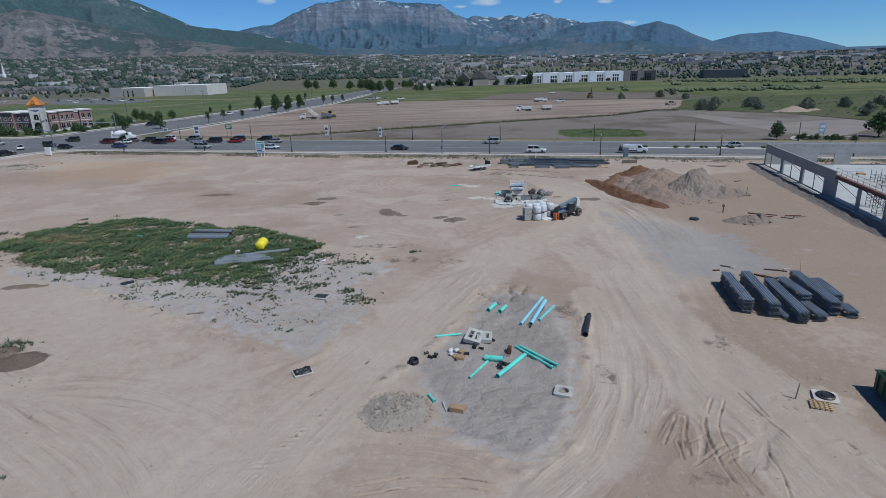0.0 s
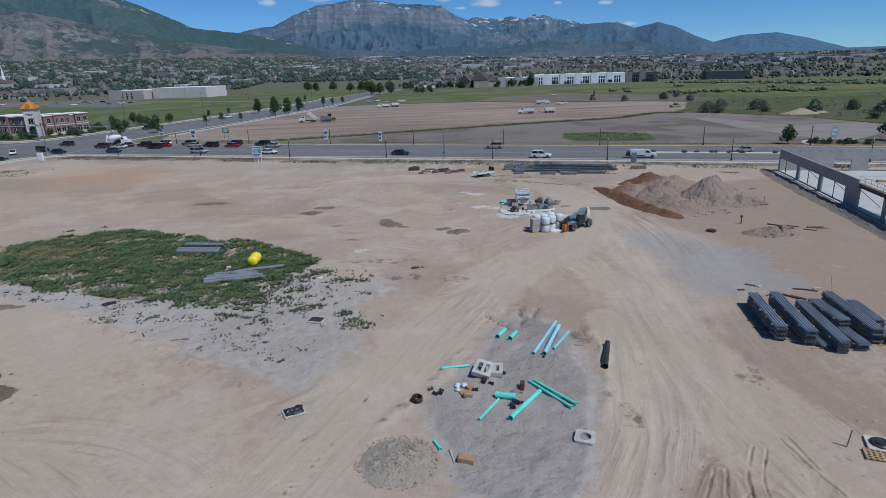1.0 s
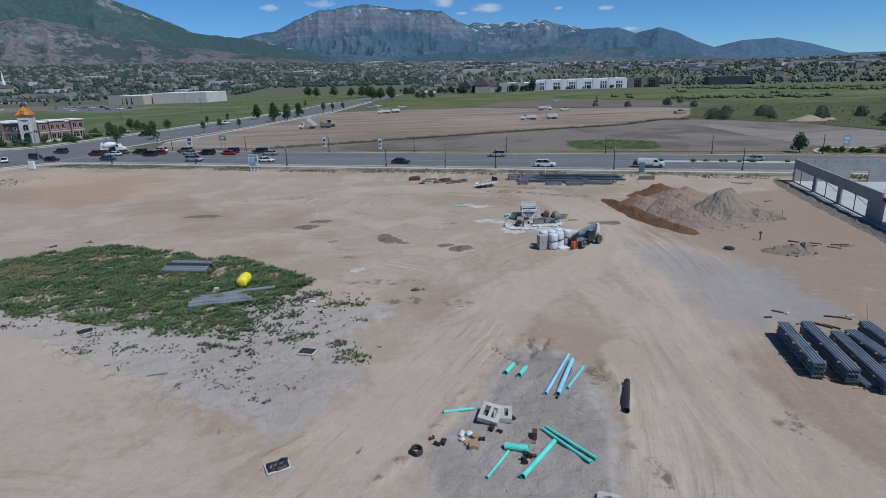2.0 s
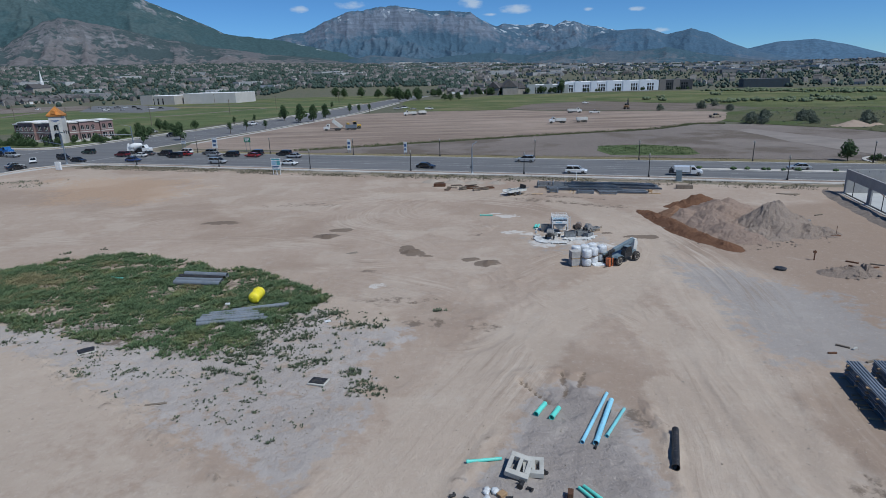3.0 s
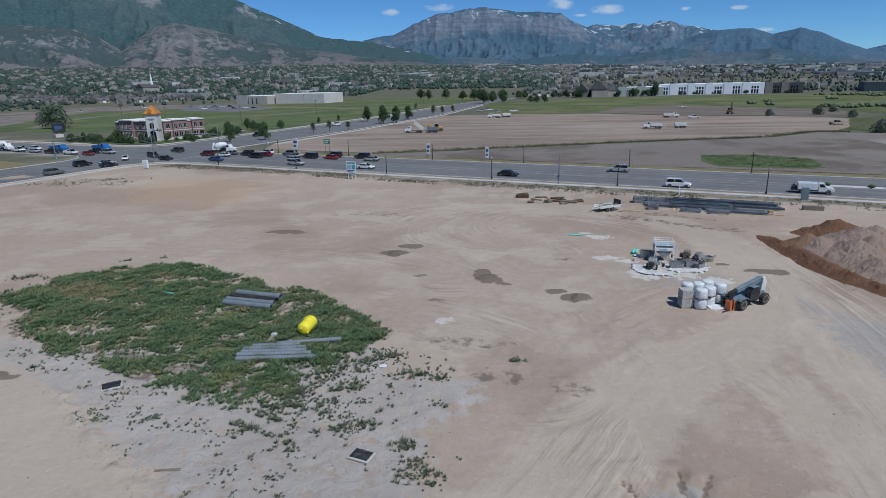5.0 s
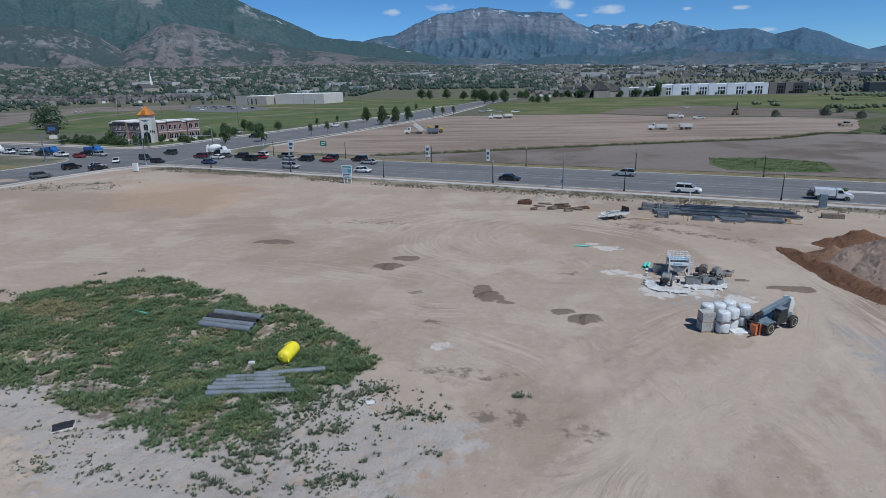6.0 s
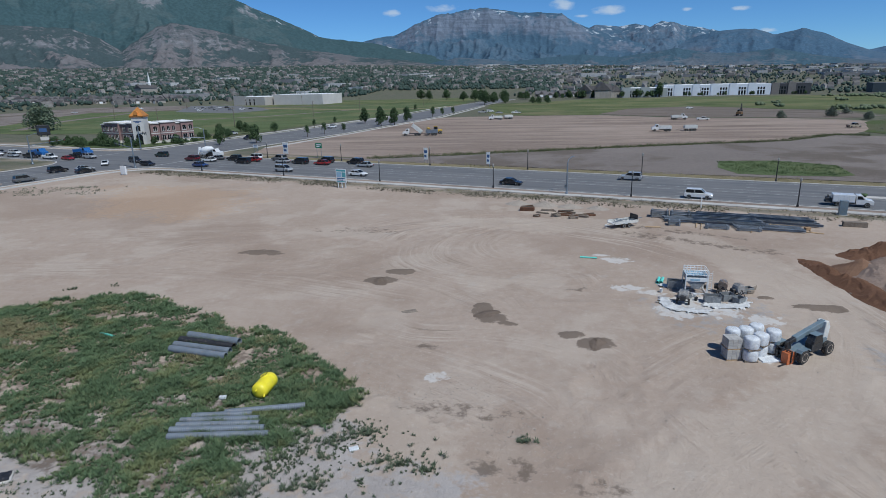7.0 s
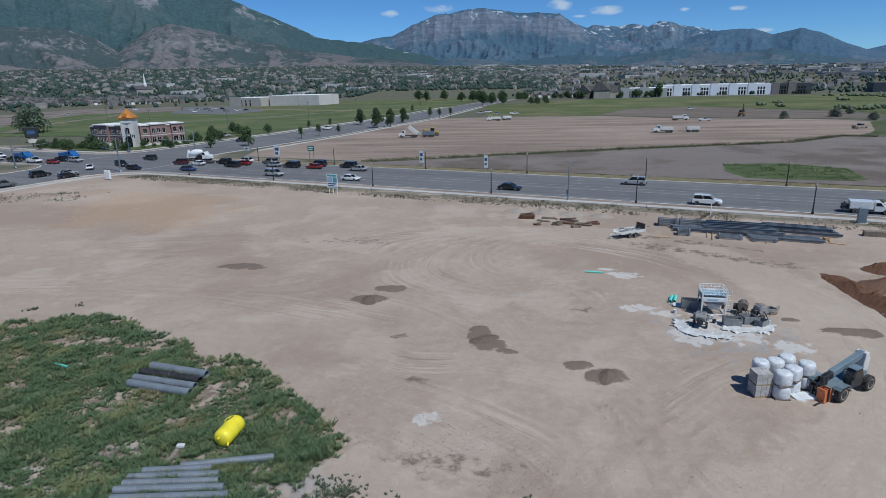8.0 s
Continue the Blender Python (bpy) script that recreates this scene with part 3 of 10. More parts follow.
GRASS_PATCH = [(-57, 72.0), (-56, 78.9), (-52.5, 81.0), (-48.5, 84.5), (-44.6, 85.6), (-41.4, 85.0), (-35.0, 82.0), (-28.5, 78.8), (-22.3, 76.5), (-18.4, 73.2), (-15.2, 69.9), (-12.4, 66.2), (-13.6, 63.9), (-15.6, 62.4), (-17.2, 58.6),
               (-18.2, 55.4), (-21.2, 54.3), (-25.6, 56.0), (-30.7, 57.8), (-36.6, 60.3), (-43.2, 62.1), (-48.5, 64.0), (-51, 68)]
LANES = {
    "haul": [(-14.5, 14), (-9.5, 22.8), (-6.4, 29.3), (-1.8, 40.2), (6.8, 57.6), (14.5, 66.0), (22.6, 74.0), (26.2, 86), (26.2, 99.0), (21, 112)],
    "east": [(14.5, 66), (18.7, 60.7), (20.3, 50.7), (19.7, 38.1), (20.1, 28.4), (20.4, 18)],
    "east_outer": [(25.5, 72), (24.0, 61.7), (22.8, 50), (22.4, 42.2), (22.8, 33.3), (24.2, 24.6), (25.4, 18)],
    "south": [(0, 16), (6.4, 21.3), (12.2, 26.7), (15.8, 38.5), (17, 48)],
    "ring": [(-1, 121), (-7.1, 118.2), (-12.8, 112.0), (-13.6, 104.5), (-9.4, 98.5), (-3.0, 96.6), (4, 98)],
    "ring_inner": [(0, 119), (-4.2, 117), (-8, 110.5), (-7.4, 104.9), (-3.1, 101.0)],
    "turn": [(-14.7, 80.7), (-10.4, 77.6), (-3.4, 79.0), (3.5, 76.4), (5.4, 71.8), (4.4, 66.8), (-1, 60)],
    "middle": [(-22, 98), (-8, 90), (3, 79), (8, 70), (12, 60)],
    "middle_low": [(-14, 76), (-4, 70), (5, 62), (9, 54)],
    "yard": [(-6, 126), (8, 118), (20, 108), (29, 96), (31, 82), (30, 66), (27, 54)],
    "ring_outer": [(2, 126), (-10, 123), (-18, 116), (-20, 105), (-15, 96), (-5, 91.5), (8, 92)],
    "back": [(-70, 108), (-45, 112), (-25, 116), (-8, 124)],
    "back_low": [(-70, 92), (-45, 95), (-25, 92), (-10, 86)],
    "skid_a": [(13.8, 24.4), (14.6, 25.8), (15.6, 27.2), (16.5, 27.9), (16.6, 26.3), (15.8, 24.2), (14.8, 22.6)],
    "skid_b": [(15.4, 22.9), (16.6, 24.4), (17.7, 25.9), (18.5, 25.6), (17.9, 24.1), (16.6, 22.3)],
    "skid_c": [(20.0, 31.0), (20.9, 29.4), (21.3, 27.1), (20.2, 25.2), (18.6, 23.2)],
    "tread": [(23.2, 31.5), (23.5, 29.8), (23.8, 27.5), (24.3, 25.6), (25.3, 22.5), (26.2, 20.5)],
    "cut": [(24.4, 40.0), (23.4, 38.3), (23.0, 36.6), (22.2, 34.2), (21.8, 32.8)],
    "sweep": [(19.7, 82.1), (12.8, 77.0), (5.7, 69.4), (1.8, 64.8)],
    "sweep_inner": [(14.4, 74.9), (10.5, 71.2), (7.2, 66.9), (5.9, 64.9)],
    "rake": [(-3.9, 91.3), (-0.0, 83.2), (3.2, 76.0), (4.9, 70.5)],
    "rake_low": [(-17.9, 78.3), (-10.4, 74.6), (-4.2, 71.5), (0.3, 68.2), (1.5, 65.3)],
    "bend": [(4.7, 70.5), (7.2, 66.9), (6.8, 61.4), (4.7, 57.6), (1.8, 55.7), (-1.8, 56.1)],
    "bend_low": [(-1.9, 64.8), (2.0, 64.1), (4.6, 61.2), (4.0, 58.4), (1.0, 56.4)],
    "cross": [(-15.9, 73.1), (-11.8, 70.6), (-6.6, 67.4), (-1.6, 64.9)],
    "north": [(-52.3, 99.3), (-44.6, 110.0), (-31.0, 113.7), (-18.3, 124.4)],
    "north_low": [(-47.1, 97.5), (-30.5, 93.1), (-21.5, 103.8), (-14.8, 114.7)],
    "yard_low": [(-5.7, 121.5), (7.7, 116.0), (17.2, 108.9), (25.7, 97.7), (25.0, 86.8)],
    "yard_mid": [(3.1, 99.4), (6.3, 94.5), (5.3, 89.9), (2.1, 89.7), (0.6, 94.0)],
    "entry": [(28.2, 85.1), (28.2, 66.0), (25.8, 50.2), (23.2, 37.8), (23.6, 29.5), (24.9, 24.0)],
    "entry_low": [(18.6, 67.3), (19.2, 50.9), (17.5, 38.3), (14.9, 30.2), (11.5, 24.5)],
    "west_arc": [(-29.2, 33.9), (-23.5, 34.2), (-16.5, 31.5), (-10.5, 26.2)],
    "loop": [(-4.3, 24.3), (-1.2, 24.8), (2.5, 23.5), (3.6, 21.9)],
    "west": [(-60, 44), (-40, 40), (-25, 31), (-15, 22), (-12, 14)],
}


RUTS = [([(16.6, 27.6), (15.8, 25.8), (15.3, 24.0)], 0.16), ([(16.0, 27.8), (15.2, 26.4), (14.3, 25.1)], 0.14), ([(15.1, 25.2), (14.8, 23.7)], 0.14), ([(16.3, 27.0), (15.6, 25.6), (15.3, 24.6)], 0.1),
        ([(19.1, 29.5), (17.4, 27.1), (16.7, 24.4), (16.5, 22.2), (16.6, 20.7)], 0.17), ([(19.8, 29.2), (18.2, 26.9), (17.5, 24.4), (17.3, 22.2), (17.4, 20.7)], 0.12),
        ([(15.1, 23.2), (17.7, 24.8)], 0.15), ([(16.7, 23.7), (18.9, 25.0)], 0.16), ([(16.9, 23.2), (18.7, 24.2)], 0.14), ([(15.6, 25.0), (17.0, 25.8)], 0.12),
        ([(21.2, 30.2), (21.3, 28.7), (21.5, 25.3)], 0.15), ([(21.7, 30.3), (21.7, 27.4)], 0.13), ([(23.5, 29.7), (24.0, 27.8), (24.5, 25.4), (24.8, 23.5)], 0.2), ([(22.9, 29.7), (23.4, 27.8), (23.9, 25.4), (24.2, 23.5)], 0.14),
        ([(23.1, 38.6), (23.7, 36.6), (24.9, 35.3)], 0.22), ([(22.5, 38.2), (23.1, 36.3), (24.4, 34.7)], 0.2), ([(23.8, 38.8), (24.4, 37.2), (25.6, 36.0)], 0.18), ([(19.6, 23.9), (19.2, 21.6), (18.7, 20.4)], 0.13),
        ([(-7.3, 32.1), (-5.2, 34.2), (-4.2, 35.7), (-3.2, 37.8)], 0.2), ([(-9.1, 24.6), (-6.4, 29.3), (-4.1, 34.9)], 0.14), ([(-3.2, 22.8), (0.5, 23.6), (4.0, 22.6)], 0.14), ([(-3.0, 22.0), (0.8, 22.8), (4.2, 21.9)], 0.14)]
# low scarps of loose dirt at the rims of the graded lots
BERMS = [([(-35.5, 55.5), (-29, 51.0), (-22.6, 46.6), (-14.2, 40.2), (-11.2, 37.2)], 0.30, 0.8), ([(-11.2, 37.2), (-9.6, 35.4), (-8.4, 36.8), (-6.6, 40.0)], 0.22, 0.6), ([(-3.6, 30.4), (-2.4, 33.6), (0.0, 36.6), (1.8, 40.2), (4.0, 43.6)], 0.2, 0.7),
         ([(13.9, 47.5), (14.4, 43.0), (13.0, 37.0), (12.2, 33.4)], 0.26, 0.8), ([(10.0, 26.6), (8.4, 24.6), (5.8, 22.9), (4.3, 24.4), (2.0, 25.6), (-0.3, 26.9)], 0.16, 0.6),
         ([(-16.5, 70.0), (-9.9, 66.2), (-4.3, 64.5), (1.5, 62.4), (4.0, 59.2)], 0.16, 1.3), ([(23.0, 41.0), (24.4, 44.0), (25.4, 48.0)], 0.12, 0.8)]


def far_rise(x, y):
    """The valley floor lies level round the site and climbs slowly to the bench under the mountains."""
    r = np.hypot(x, y)
    a = np.degrees(np.arctan2(x, np.maximum(y, 1e-3)))
    steep = np.interp(a, (-45, -18, -8, 3, 12, 21, 28, 60), (0.058, 0.056, 0.048, 0.040, 0.031, 0.026, 0.023, 0.02)) * (np.asarray(y) > 0)
    return (np.clip(r - 800, 0, 1500) + 0.25 * np.maximum(r - 2300, 0)) * steep * smooth(r, 760, 1200)


def build_ground():
    def steps(lo, hi, fine, reach, a, b):
        """Even steps from lo to hi, finer between a and b, ever wider outside."""
        mid = list(np.arange(lo, a, fine)) + list(np.arange(a, b, 0.075)) + list(np.arange(b, hi, fine))
        out, d, left, right = 0.0, fine, [], []
        while out < reach:
            d *= 1.12
            out += d
            left.append(lo - out)
            right.append(hi - fine + out)
        return np.array(left[::-1] + mid + right)
    xs, ys = steps(-60, 60, 0.27, 4700, 13.5, 22), steps(14, 130, 0.27, 4700, 20.5, 30.5)
    X, Y = np.meshgrid(xs, ys, indexing="ij")
    near = smooth(np.hypot(X, Y - 70), 260, 120)
    Z = near * (0.07 * fbm(X, Y, 9, 4, 3) + 0.12 * fbm(X, Y, 34, 2, 9)) + far_rise(X, Y)
    u, v = X * U.x + Y * U.y, X * V.x + Y * V.y
    # bank of weeds along the pavement, road bed, shallow ditch on the far side
    Z += 0.22 * smooth(v, 130.5, 134) * smooth(v, 138.4, 137) * (0.6 + 0.8 * fbm(X, Y, 5, 3, 21)) * (u > -165)
    Z -= 0.07 * (1 - near)
    flat = smooth(v, 136.5, 138.4)
    Z = Z * (1 - flat) + (far_rise(X, Y) - 0.07) * flat
    grey, pale, damp = np.zeros_like(X), np.zeros_like(X), np.zeros_like(X)
    grey_fan = inside(X, Y, [(6.6, 47.4), (9.2, 49.8), (13.2, 48.3), (14.0, 43.1), (12.4, 35.1), (10.9, 30.5), (9.9, 26.8), (8.4, 24.8), (5.8, 23.2), (4.5, 24.7), (2.0, 25.9), (0.4, 28.0), (-0.2, 32.0), (0.6, 36.2), (2.2, 39.9), (4.5, 44.1)])
    grey_weeds = inside(X, Y, [(-49, 64.0), (-44.3, 58.1), (-34.4, 55.0), (-26.9, 49.6), (-17.7, 43.4), (-11.5, 38.2), (-8.6, 37.2), (-6.8, 39.9), (-4.9, 45.0), (-4.9, 53.6), (-1.6, 58.0), (-2.2, 61.0), (-9.4, 60.5), (-13.4, 68.6), (-20, 70), (-40, 63)])
    grey_south = inside(X, Y, [(-36, 44), (-30, 40), (-25.5, 32), (-23, 27), (-24.5, 16), (-44, 14), (-48, 40)])
    wob = fbm(X, Y, 6, 3, 31)
    for d, wide, gain in ((grey_fan, 1.8, 1.0), (grey_weeds, 2.2, 0.74), (grey_south, 3.0, 0.56)):
        grey = np.maximum(grey, gain * smooth(d + 1.5 * wob, -wide * 0.6, wide))
    pale = np.maximum(pale, 0.8 * smooth(fbm(X, Y, 30, 3, 41), 0.1, 0.45))
    pale = np.maximum(pale, 0.75 * smooth(inside(X, Y, [(-16, 118), (16, 112), (18, 122), (9, 128), (-14, 126)]) + 2 * wob, -1, 3))
    pale = np.maximum(pale, 0.62 * smooth(inside(X, Y, [(-50, 53), (-36, 53.5), (-23, 45), (-12, 36.6), (-9.5, 33), (-12, 22), (-20, 13), (-50, 13)]) + 2 * wob, -1.5, 3))
    lane = np.full(X.shape + (3,), 0.0)
    best, second = np.full(X.shape, 1e9), np.full(X.shape, 1e9)
    ends = np.zeros_like(X)
    sway = 0.9 * fbm(X, Y, 14, 3, 51)
    for k, (name, line) in enumerate(LANES.items()):
        d, w = along_near(X, Y, rounded(line), 12.0)
        half = {"haul": 4.2, "east": 2.8, "east_outer": 2.4, "west": 4.0}.get(name, 1.1 if name[:4] in ("skid", "trea", "cut") else 3.6 if name in ("middle", "yard", "back", "back_low", "ring_outer", "sweep", "entry", "north", "north_low", "yard_low") else 2.4)
        d = d + sway
        take = np.abs(d) / half < best
        second = np.where(take, best, np.minimum(second, np.abs(d) / half))
        best = np.where(take, np.abs(d) / half, best)
        lane[..., 0] = np.where(take, d + 37.0 * k, lane[..., 0])
        lane[..., 1] = np.where(take, w, lane[..., 1])
        fade = min(6.0, 0.25 * w.max())
        ends = np.where(take, smooth(w, 0.1, fade) * smooth(w, w.max() - 0.1, w.max() - fade) * (1.6 if name[:4] in ("ring", "turn", "bend", "rake", "yard", "swee", "cros") else 1.2), ends)
        rim = smooth(np.abs(d) + 1.2 * wob, half * 1.5, half * 0.35)
        if name in ("haul", "east", "east_outer", "south", "west"):
            pale = np.maximum(pale, 0.95 * rim)
            grey = grey * (1 - 0.8 * rim)
        Z += near * (-0.03 * rim + 0.035 * smooth(np.abs(np.abs(d) - half * 1.1), 0.9, 0.0))
    lane[..., 2] = (0.5 + 0.5 * smooth(fbm(X, Y, 7, 3, 157), -0.25, 0.3)) * smooth(best, 1.6, 0.4) * smooth(second - best, 0.08, 0.4) * ends * np.clip(0.7 + 0.8 * fbm(X, Y, 12, 2, 55), 0, 1)
    ooze = 0.8 * fbm(X, Y, 2.6, 4, 61, 0.65)
    for x, y, rx, ry in ((-36.9, 102.2, 3.4, 1.4), (-5.2, 85.2, 1.2, 2.0), (-4.0, 82.9, 1.9, 1.5), (-2.6, 81.7, 1.0, 0.5), (-15.9, 96.2, 2.0, 1.1), (-17.4, 92.6, 1.9, 1.4), (5.2, 78.2, 1.9, 1.3), (3.0, 79.8, 1.5, 0.9),
                         (26.6, 88.4, 2.8, 0.9), (23.0, 90.6, 0.9, 0.6), (-31, 39.4, 2.2, 1.4), (-33.6, 40.6, 1.2, 1.2), (-42, 56.4, 2.4, 0.9), (37.9, 73.5, 0.8, 0.6)):
        d = np.hypot((X - x) / rx, (Y - y) / ry)
        damp = np.maximum(damp, smooth(d + 0.6 * ooze, 1.15, 0.7))
        Z += 0.10 * smooth(d, 1.1, 0.4)
    for x, y, rx, ry in ((-26.6, 115.0, 6.5, 2.6), (4.6, 91.6, 2.6, 1.1), (-9.2, 76.2, 1.8, 0.8), (-4.6, 66.6, 4.0, 1.0), (-1.4, 60.9, 2.4, 1.3), (3.6, 59.4, 2.2, 1.1), (23.6, 37.2, 1.8, 1.3), (15.2, 22.0, 1.2, 0.8), (12.9, 44.0, 0.9, 1.6), (13.2, 33.0, 0.8, 1.4)):
        d = np.hypot((X - x) / rx, (Y - y) / ry)
        damp = np.maximum(damp, 0.42 * smooth(d + 1.1 * ooze, 1.25, 0.4))
    for line, wide in (([(13.6, 115.8), (21.2, 111.5), (26.1, 108.3), (29.3, 107)], 1.7), ([(12, 121), (20, 117.5), (28, 113.5)], 0.9)):
        d, w = along(X, Y, line)
        damp = np.maximum(damp, 0.5 * smooth(np.abs(d) + 1.0 * fbm(X, Y, 4, 3, 71), wide * 1.6, wide * 0.3))
    weeds = smooth(inside(X, Y, GRASS_PATCH) + 1.5 * wob, -1.2, 1.2)
    damp = np.maximum(damp, 0.55 * weeds)
    wild = np.maximum(smooth(v, 171.5, 173), 0) + smooth(np.hypot(X + 10, Y - 70), 150, 190) * (v < 142)
    wild = np.clip(np.maximum(wild, smooth(v, 134.0, 135.5) * smooth(v, 138.5, 137.5) * 0.7), 0, 1)
    blue = smooth(inside(X, Y, [(27, 80), (36, 73), (40, 63), (38, 53), (30, 50.5), (25.4, 51.7), (25.5, 62)]) + 3 * wob, -2, 4)
    blue = np.maximum(blue, 0.5 * smooth(np.hypot((X - 16.5) / 8.5, (Y - 86.5) / 7.0) + 0.35 * wob, 1.2, 0.3))
    ochre = smooth(inside(X, Y, [(-97, 152), (-72.2, 152.3), (-52, 136), (-56, 120), (-78, 124)]) + 8 * wob, -8, 8) * 0.9
    white = np.zeros_like(X)
    blot, blur = 0.55 * fbm(X, Y, 0.7, 3, 83, 0.7), 0.5 * fbm(X, Y, 1.8, 3, 81)
    for x, y, rx, ry in ((10.2, 102.6, 1.9, 1.2), (8.4, 104.6, 1.2, 0.5), (-7.5, 71.0, 1.2, 1.0), (9.6, 92.6, 2.0, 1.0), (11.9, 91.0, 1.6, 0.9), (20.6, 84.6, 2.4, 1.3), (16, 87.6, 4.2, 3.4), (13.6, 85.2, 1.7, 1.2), (18.4, 77.2, 2.4, 1.2)):
        d = np.hypot((X - x) / rx, (Y - y) / ry) + blot
        white = np.maximum(white, smooth(d + blur, 1.2, 0.5) * 0.8)
    # dried puddles and pale smears on the west lot and the lanes
    for x, y, rx, ry, turn in ((-36.5, 47, 2.0, 0.9, -30), (-28.1, 42.7, 1.6, 0.7, -30), (-12.6, 34.6, 3.2, 0.55, 40), (-19.3, 28.5, 1.3, 0.35, 20), (-22.4, 27.0, 0.8, 0.4, 0), (-26.1, 31.0, 1.5, 0.8, 50), (-24.5, 39.5, 2.6, 1.0, -30), (-20.0, 40.6, 1.6, 1.2, 0), (-23.0, 22.5, 1.6, 1.4, 0),
                               (-29.5, 44.8, 2.2, 0.8, -40), (-16.0, 38.2, 2.0, 0.7, -35), (10.8, 67.8, 1.4, 0.7, -20), (15.5, 70.5, 0.8, 0.5, 0), (-1.4, 121.5, 12, 2.2, -8), (0.2, 131.0, 10, 3.0, -17), (3.5, 46.5, 2.0, 0.5, 50), (22.0, 34.5, 1.2, 1.8, 0), (20.4, 45.5, 0.9, 1.6, 10), (26.2, 28.6, 2.2, 1.7, -25)):
        c, q = math.cos(radians(turn)), math.sin(radians(turn))
        d = np.hypot(((X - x) * c + (Y - y) * q) / rx, (-(X - x) * q + (Y - y) * c) / ry)
        smear = smooth(d + blur, 1.35, 0.35)
        pale = np.maximum(pale, smear)
    brown = 1.0 * smooth(inside(X, Y, [(23, 12), (70, 12), (70, 108), (33, 104), (29, 84), (36, 66), (35, 54), (26, 46), (21, 36), (13, 30), (8, 20)]) + 4 * wob, -2, 3)
    brown = np.maximum(brown * (1 - 0.55 * pale), 0.75 * smooth(fbm(X, Y, 16, 4, 141), 0.12, 0.4))
    # single ruts pressed into soft ground
    wobble, broken, rag = 0.12 * fbm(X, Y, 1.5, 2, 95), smooth(fbm(X, Y, 1.6, 3, 97), -0.55, 0.0), 0.08 * fbm(X, Y, 0.9, 2, 96)
    for line, wide in RUTS:
        d, w = along_near(X, Y, rounded(line), 2.0)
        d, wide = np.abs(d + wobble), wide * 0.62
        Z += near * broken * (-0.075 * smooth(d, wide, 0.03) + 0.035 * smooth(np.abs(d - wide * 1.6), wide, 0.0))
        damp = np.maximum(damp, 0.45 * smooth(d + 0.5 * rag, wide + 0.05, 0.0) * broken)
    wobble, crumble, spots = 0.5 * fbm(X, Y, 2.0, 3, 98), np.clip(0.5 + 1.2 * fbm(X, Y, 0.9, 3, 99, 0.7), 0.05, 1.6), smooth(fbm(X, Y, 1.3, 3, 94), -0.2, 0.4)
    for line, tall, wide in BERMS:
        d, w = along_near(X, Y, rounded(line), 4.0)
        d = np.abs(d + wobble)
        ends = smooth(w, 0.0, 1.5) * smooth(w, w.max(), w.max() - 1.5)
        Z += tall * smooth(d, wide, 0.05) * ends * crumble
        damp = np.maximum(damp, 0.3 * smooth(d, wide * 1.1, 0.1) * ends * spots)
    # cut banks at the head of the pipe trench
    for line, deep in (([(6.0, 49.6), (6.9, 47.8), (7.7, 46.4)], 0.5), ([(9.2, 50.6), (9.0, 48.6), (8.6, 47.2)], 0.4), ([(10.8, 50.4), (10.0, 48.6)], 0.3)):
        d, w = along_near(X, Y, line, 4.0)
        d = np.abs(d + 0.25 * fbm(X, Y, 1.2, 3, 161))
        Z += -0.6 * deep * smooth(d, 0.3, 0.05)
        damp = np.maximum(damp, 0.75 * smooth(d, 0.26, 0.04))
    Z += 0.3 * smooth(np.hypot((X - 8) / 5.0, (Y - 50.2) / 1.6), 1.1, 0.3) * (0.5 + 0.9 * fbm(X, Y, 0.9, 4, 165, 0.65))
    # rough, clodded ground in the grey gravel
    Z += near * np.maximum(grey, 0.15) * (0.24 * np.abs(fbm(X, Y, 2.2, 4, 151, 0.65)) + 0.12 * fbm(X, Y, 0.8, 3, 153, 0.7))
    n, k = X.shape
    verts = np.stack([X, Y, Z], -1).reshape(-1, 3)
    i = np.arange(n * k).reshape(n, k)
    faces = np.stack([i[:-1, :-1], i[1:, :-1], i[1:, 1:], i[:-1, 1:]], -1).reshape(-1, 4)
    me = bpy.data.meshes.new("ground")
    me.vertices.add(len(verts))
    me.vertices.foreach_set("co", verts.ravel())
    me.loops.add(faces.size)
    me.loops.foreach_set("vertex_index", faces.ravel())
    me.polygons.add(len(faces))
    me.polygons.foreach_set("loop_start", np.arange(0, faces.size, 4))
    me.update(calc_edges=True)
    me.polygons.foreach_set("use_smooth", [True] * len(faces))
    for name, chans in (("zone", (grey, pale, damp, wild)), ("tint", (blue, ochre, white, brown))):
        a = me.attributes.new(name, "FLOAT_COLOR", "POINT")
        a.data.foreach_set("color", np.stack(chans, -1).reshape(-1))
    a = me.attributes.new("lane", "FLOAT_VECTOR", "POINT")
    a.data.foreach_set("vector", lane.reshape(-1))
    me.materials.append(SOIL)
    tagged(new("ground", me), "graded beige dirt of a building site with wheel tracks, grey gravel and damp spots", "ground", kind="structure")
    return xs, ys, Z


GX, GY, GZ = build_ground()


def ground_z(x, y):
    i, j = int(np.clip(np.searchsorted(GX, x) - 1, 0, len(GX) - 2)), int(np.clip(np.searchsorted(GY, y) - 1, 0, len(GY) - 2))
    a, b = (x - GX[i]) / (GX[i + 1] - GX[i]), (y - GY[j]) / (GY[j + 1] - GY[j])
    return float((GZ[i, j] * (1 - a) + GZ[i + 1, j] * a) * (1 - b) + (GZ[i, j + 1] * (1 - a) + GZ[i + 1, j + 1] * a) * b)


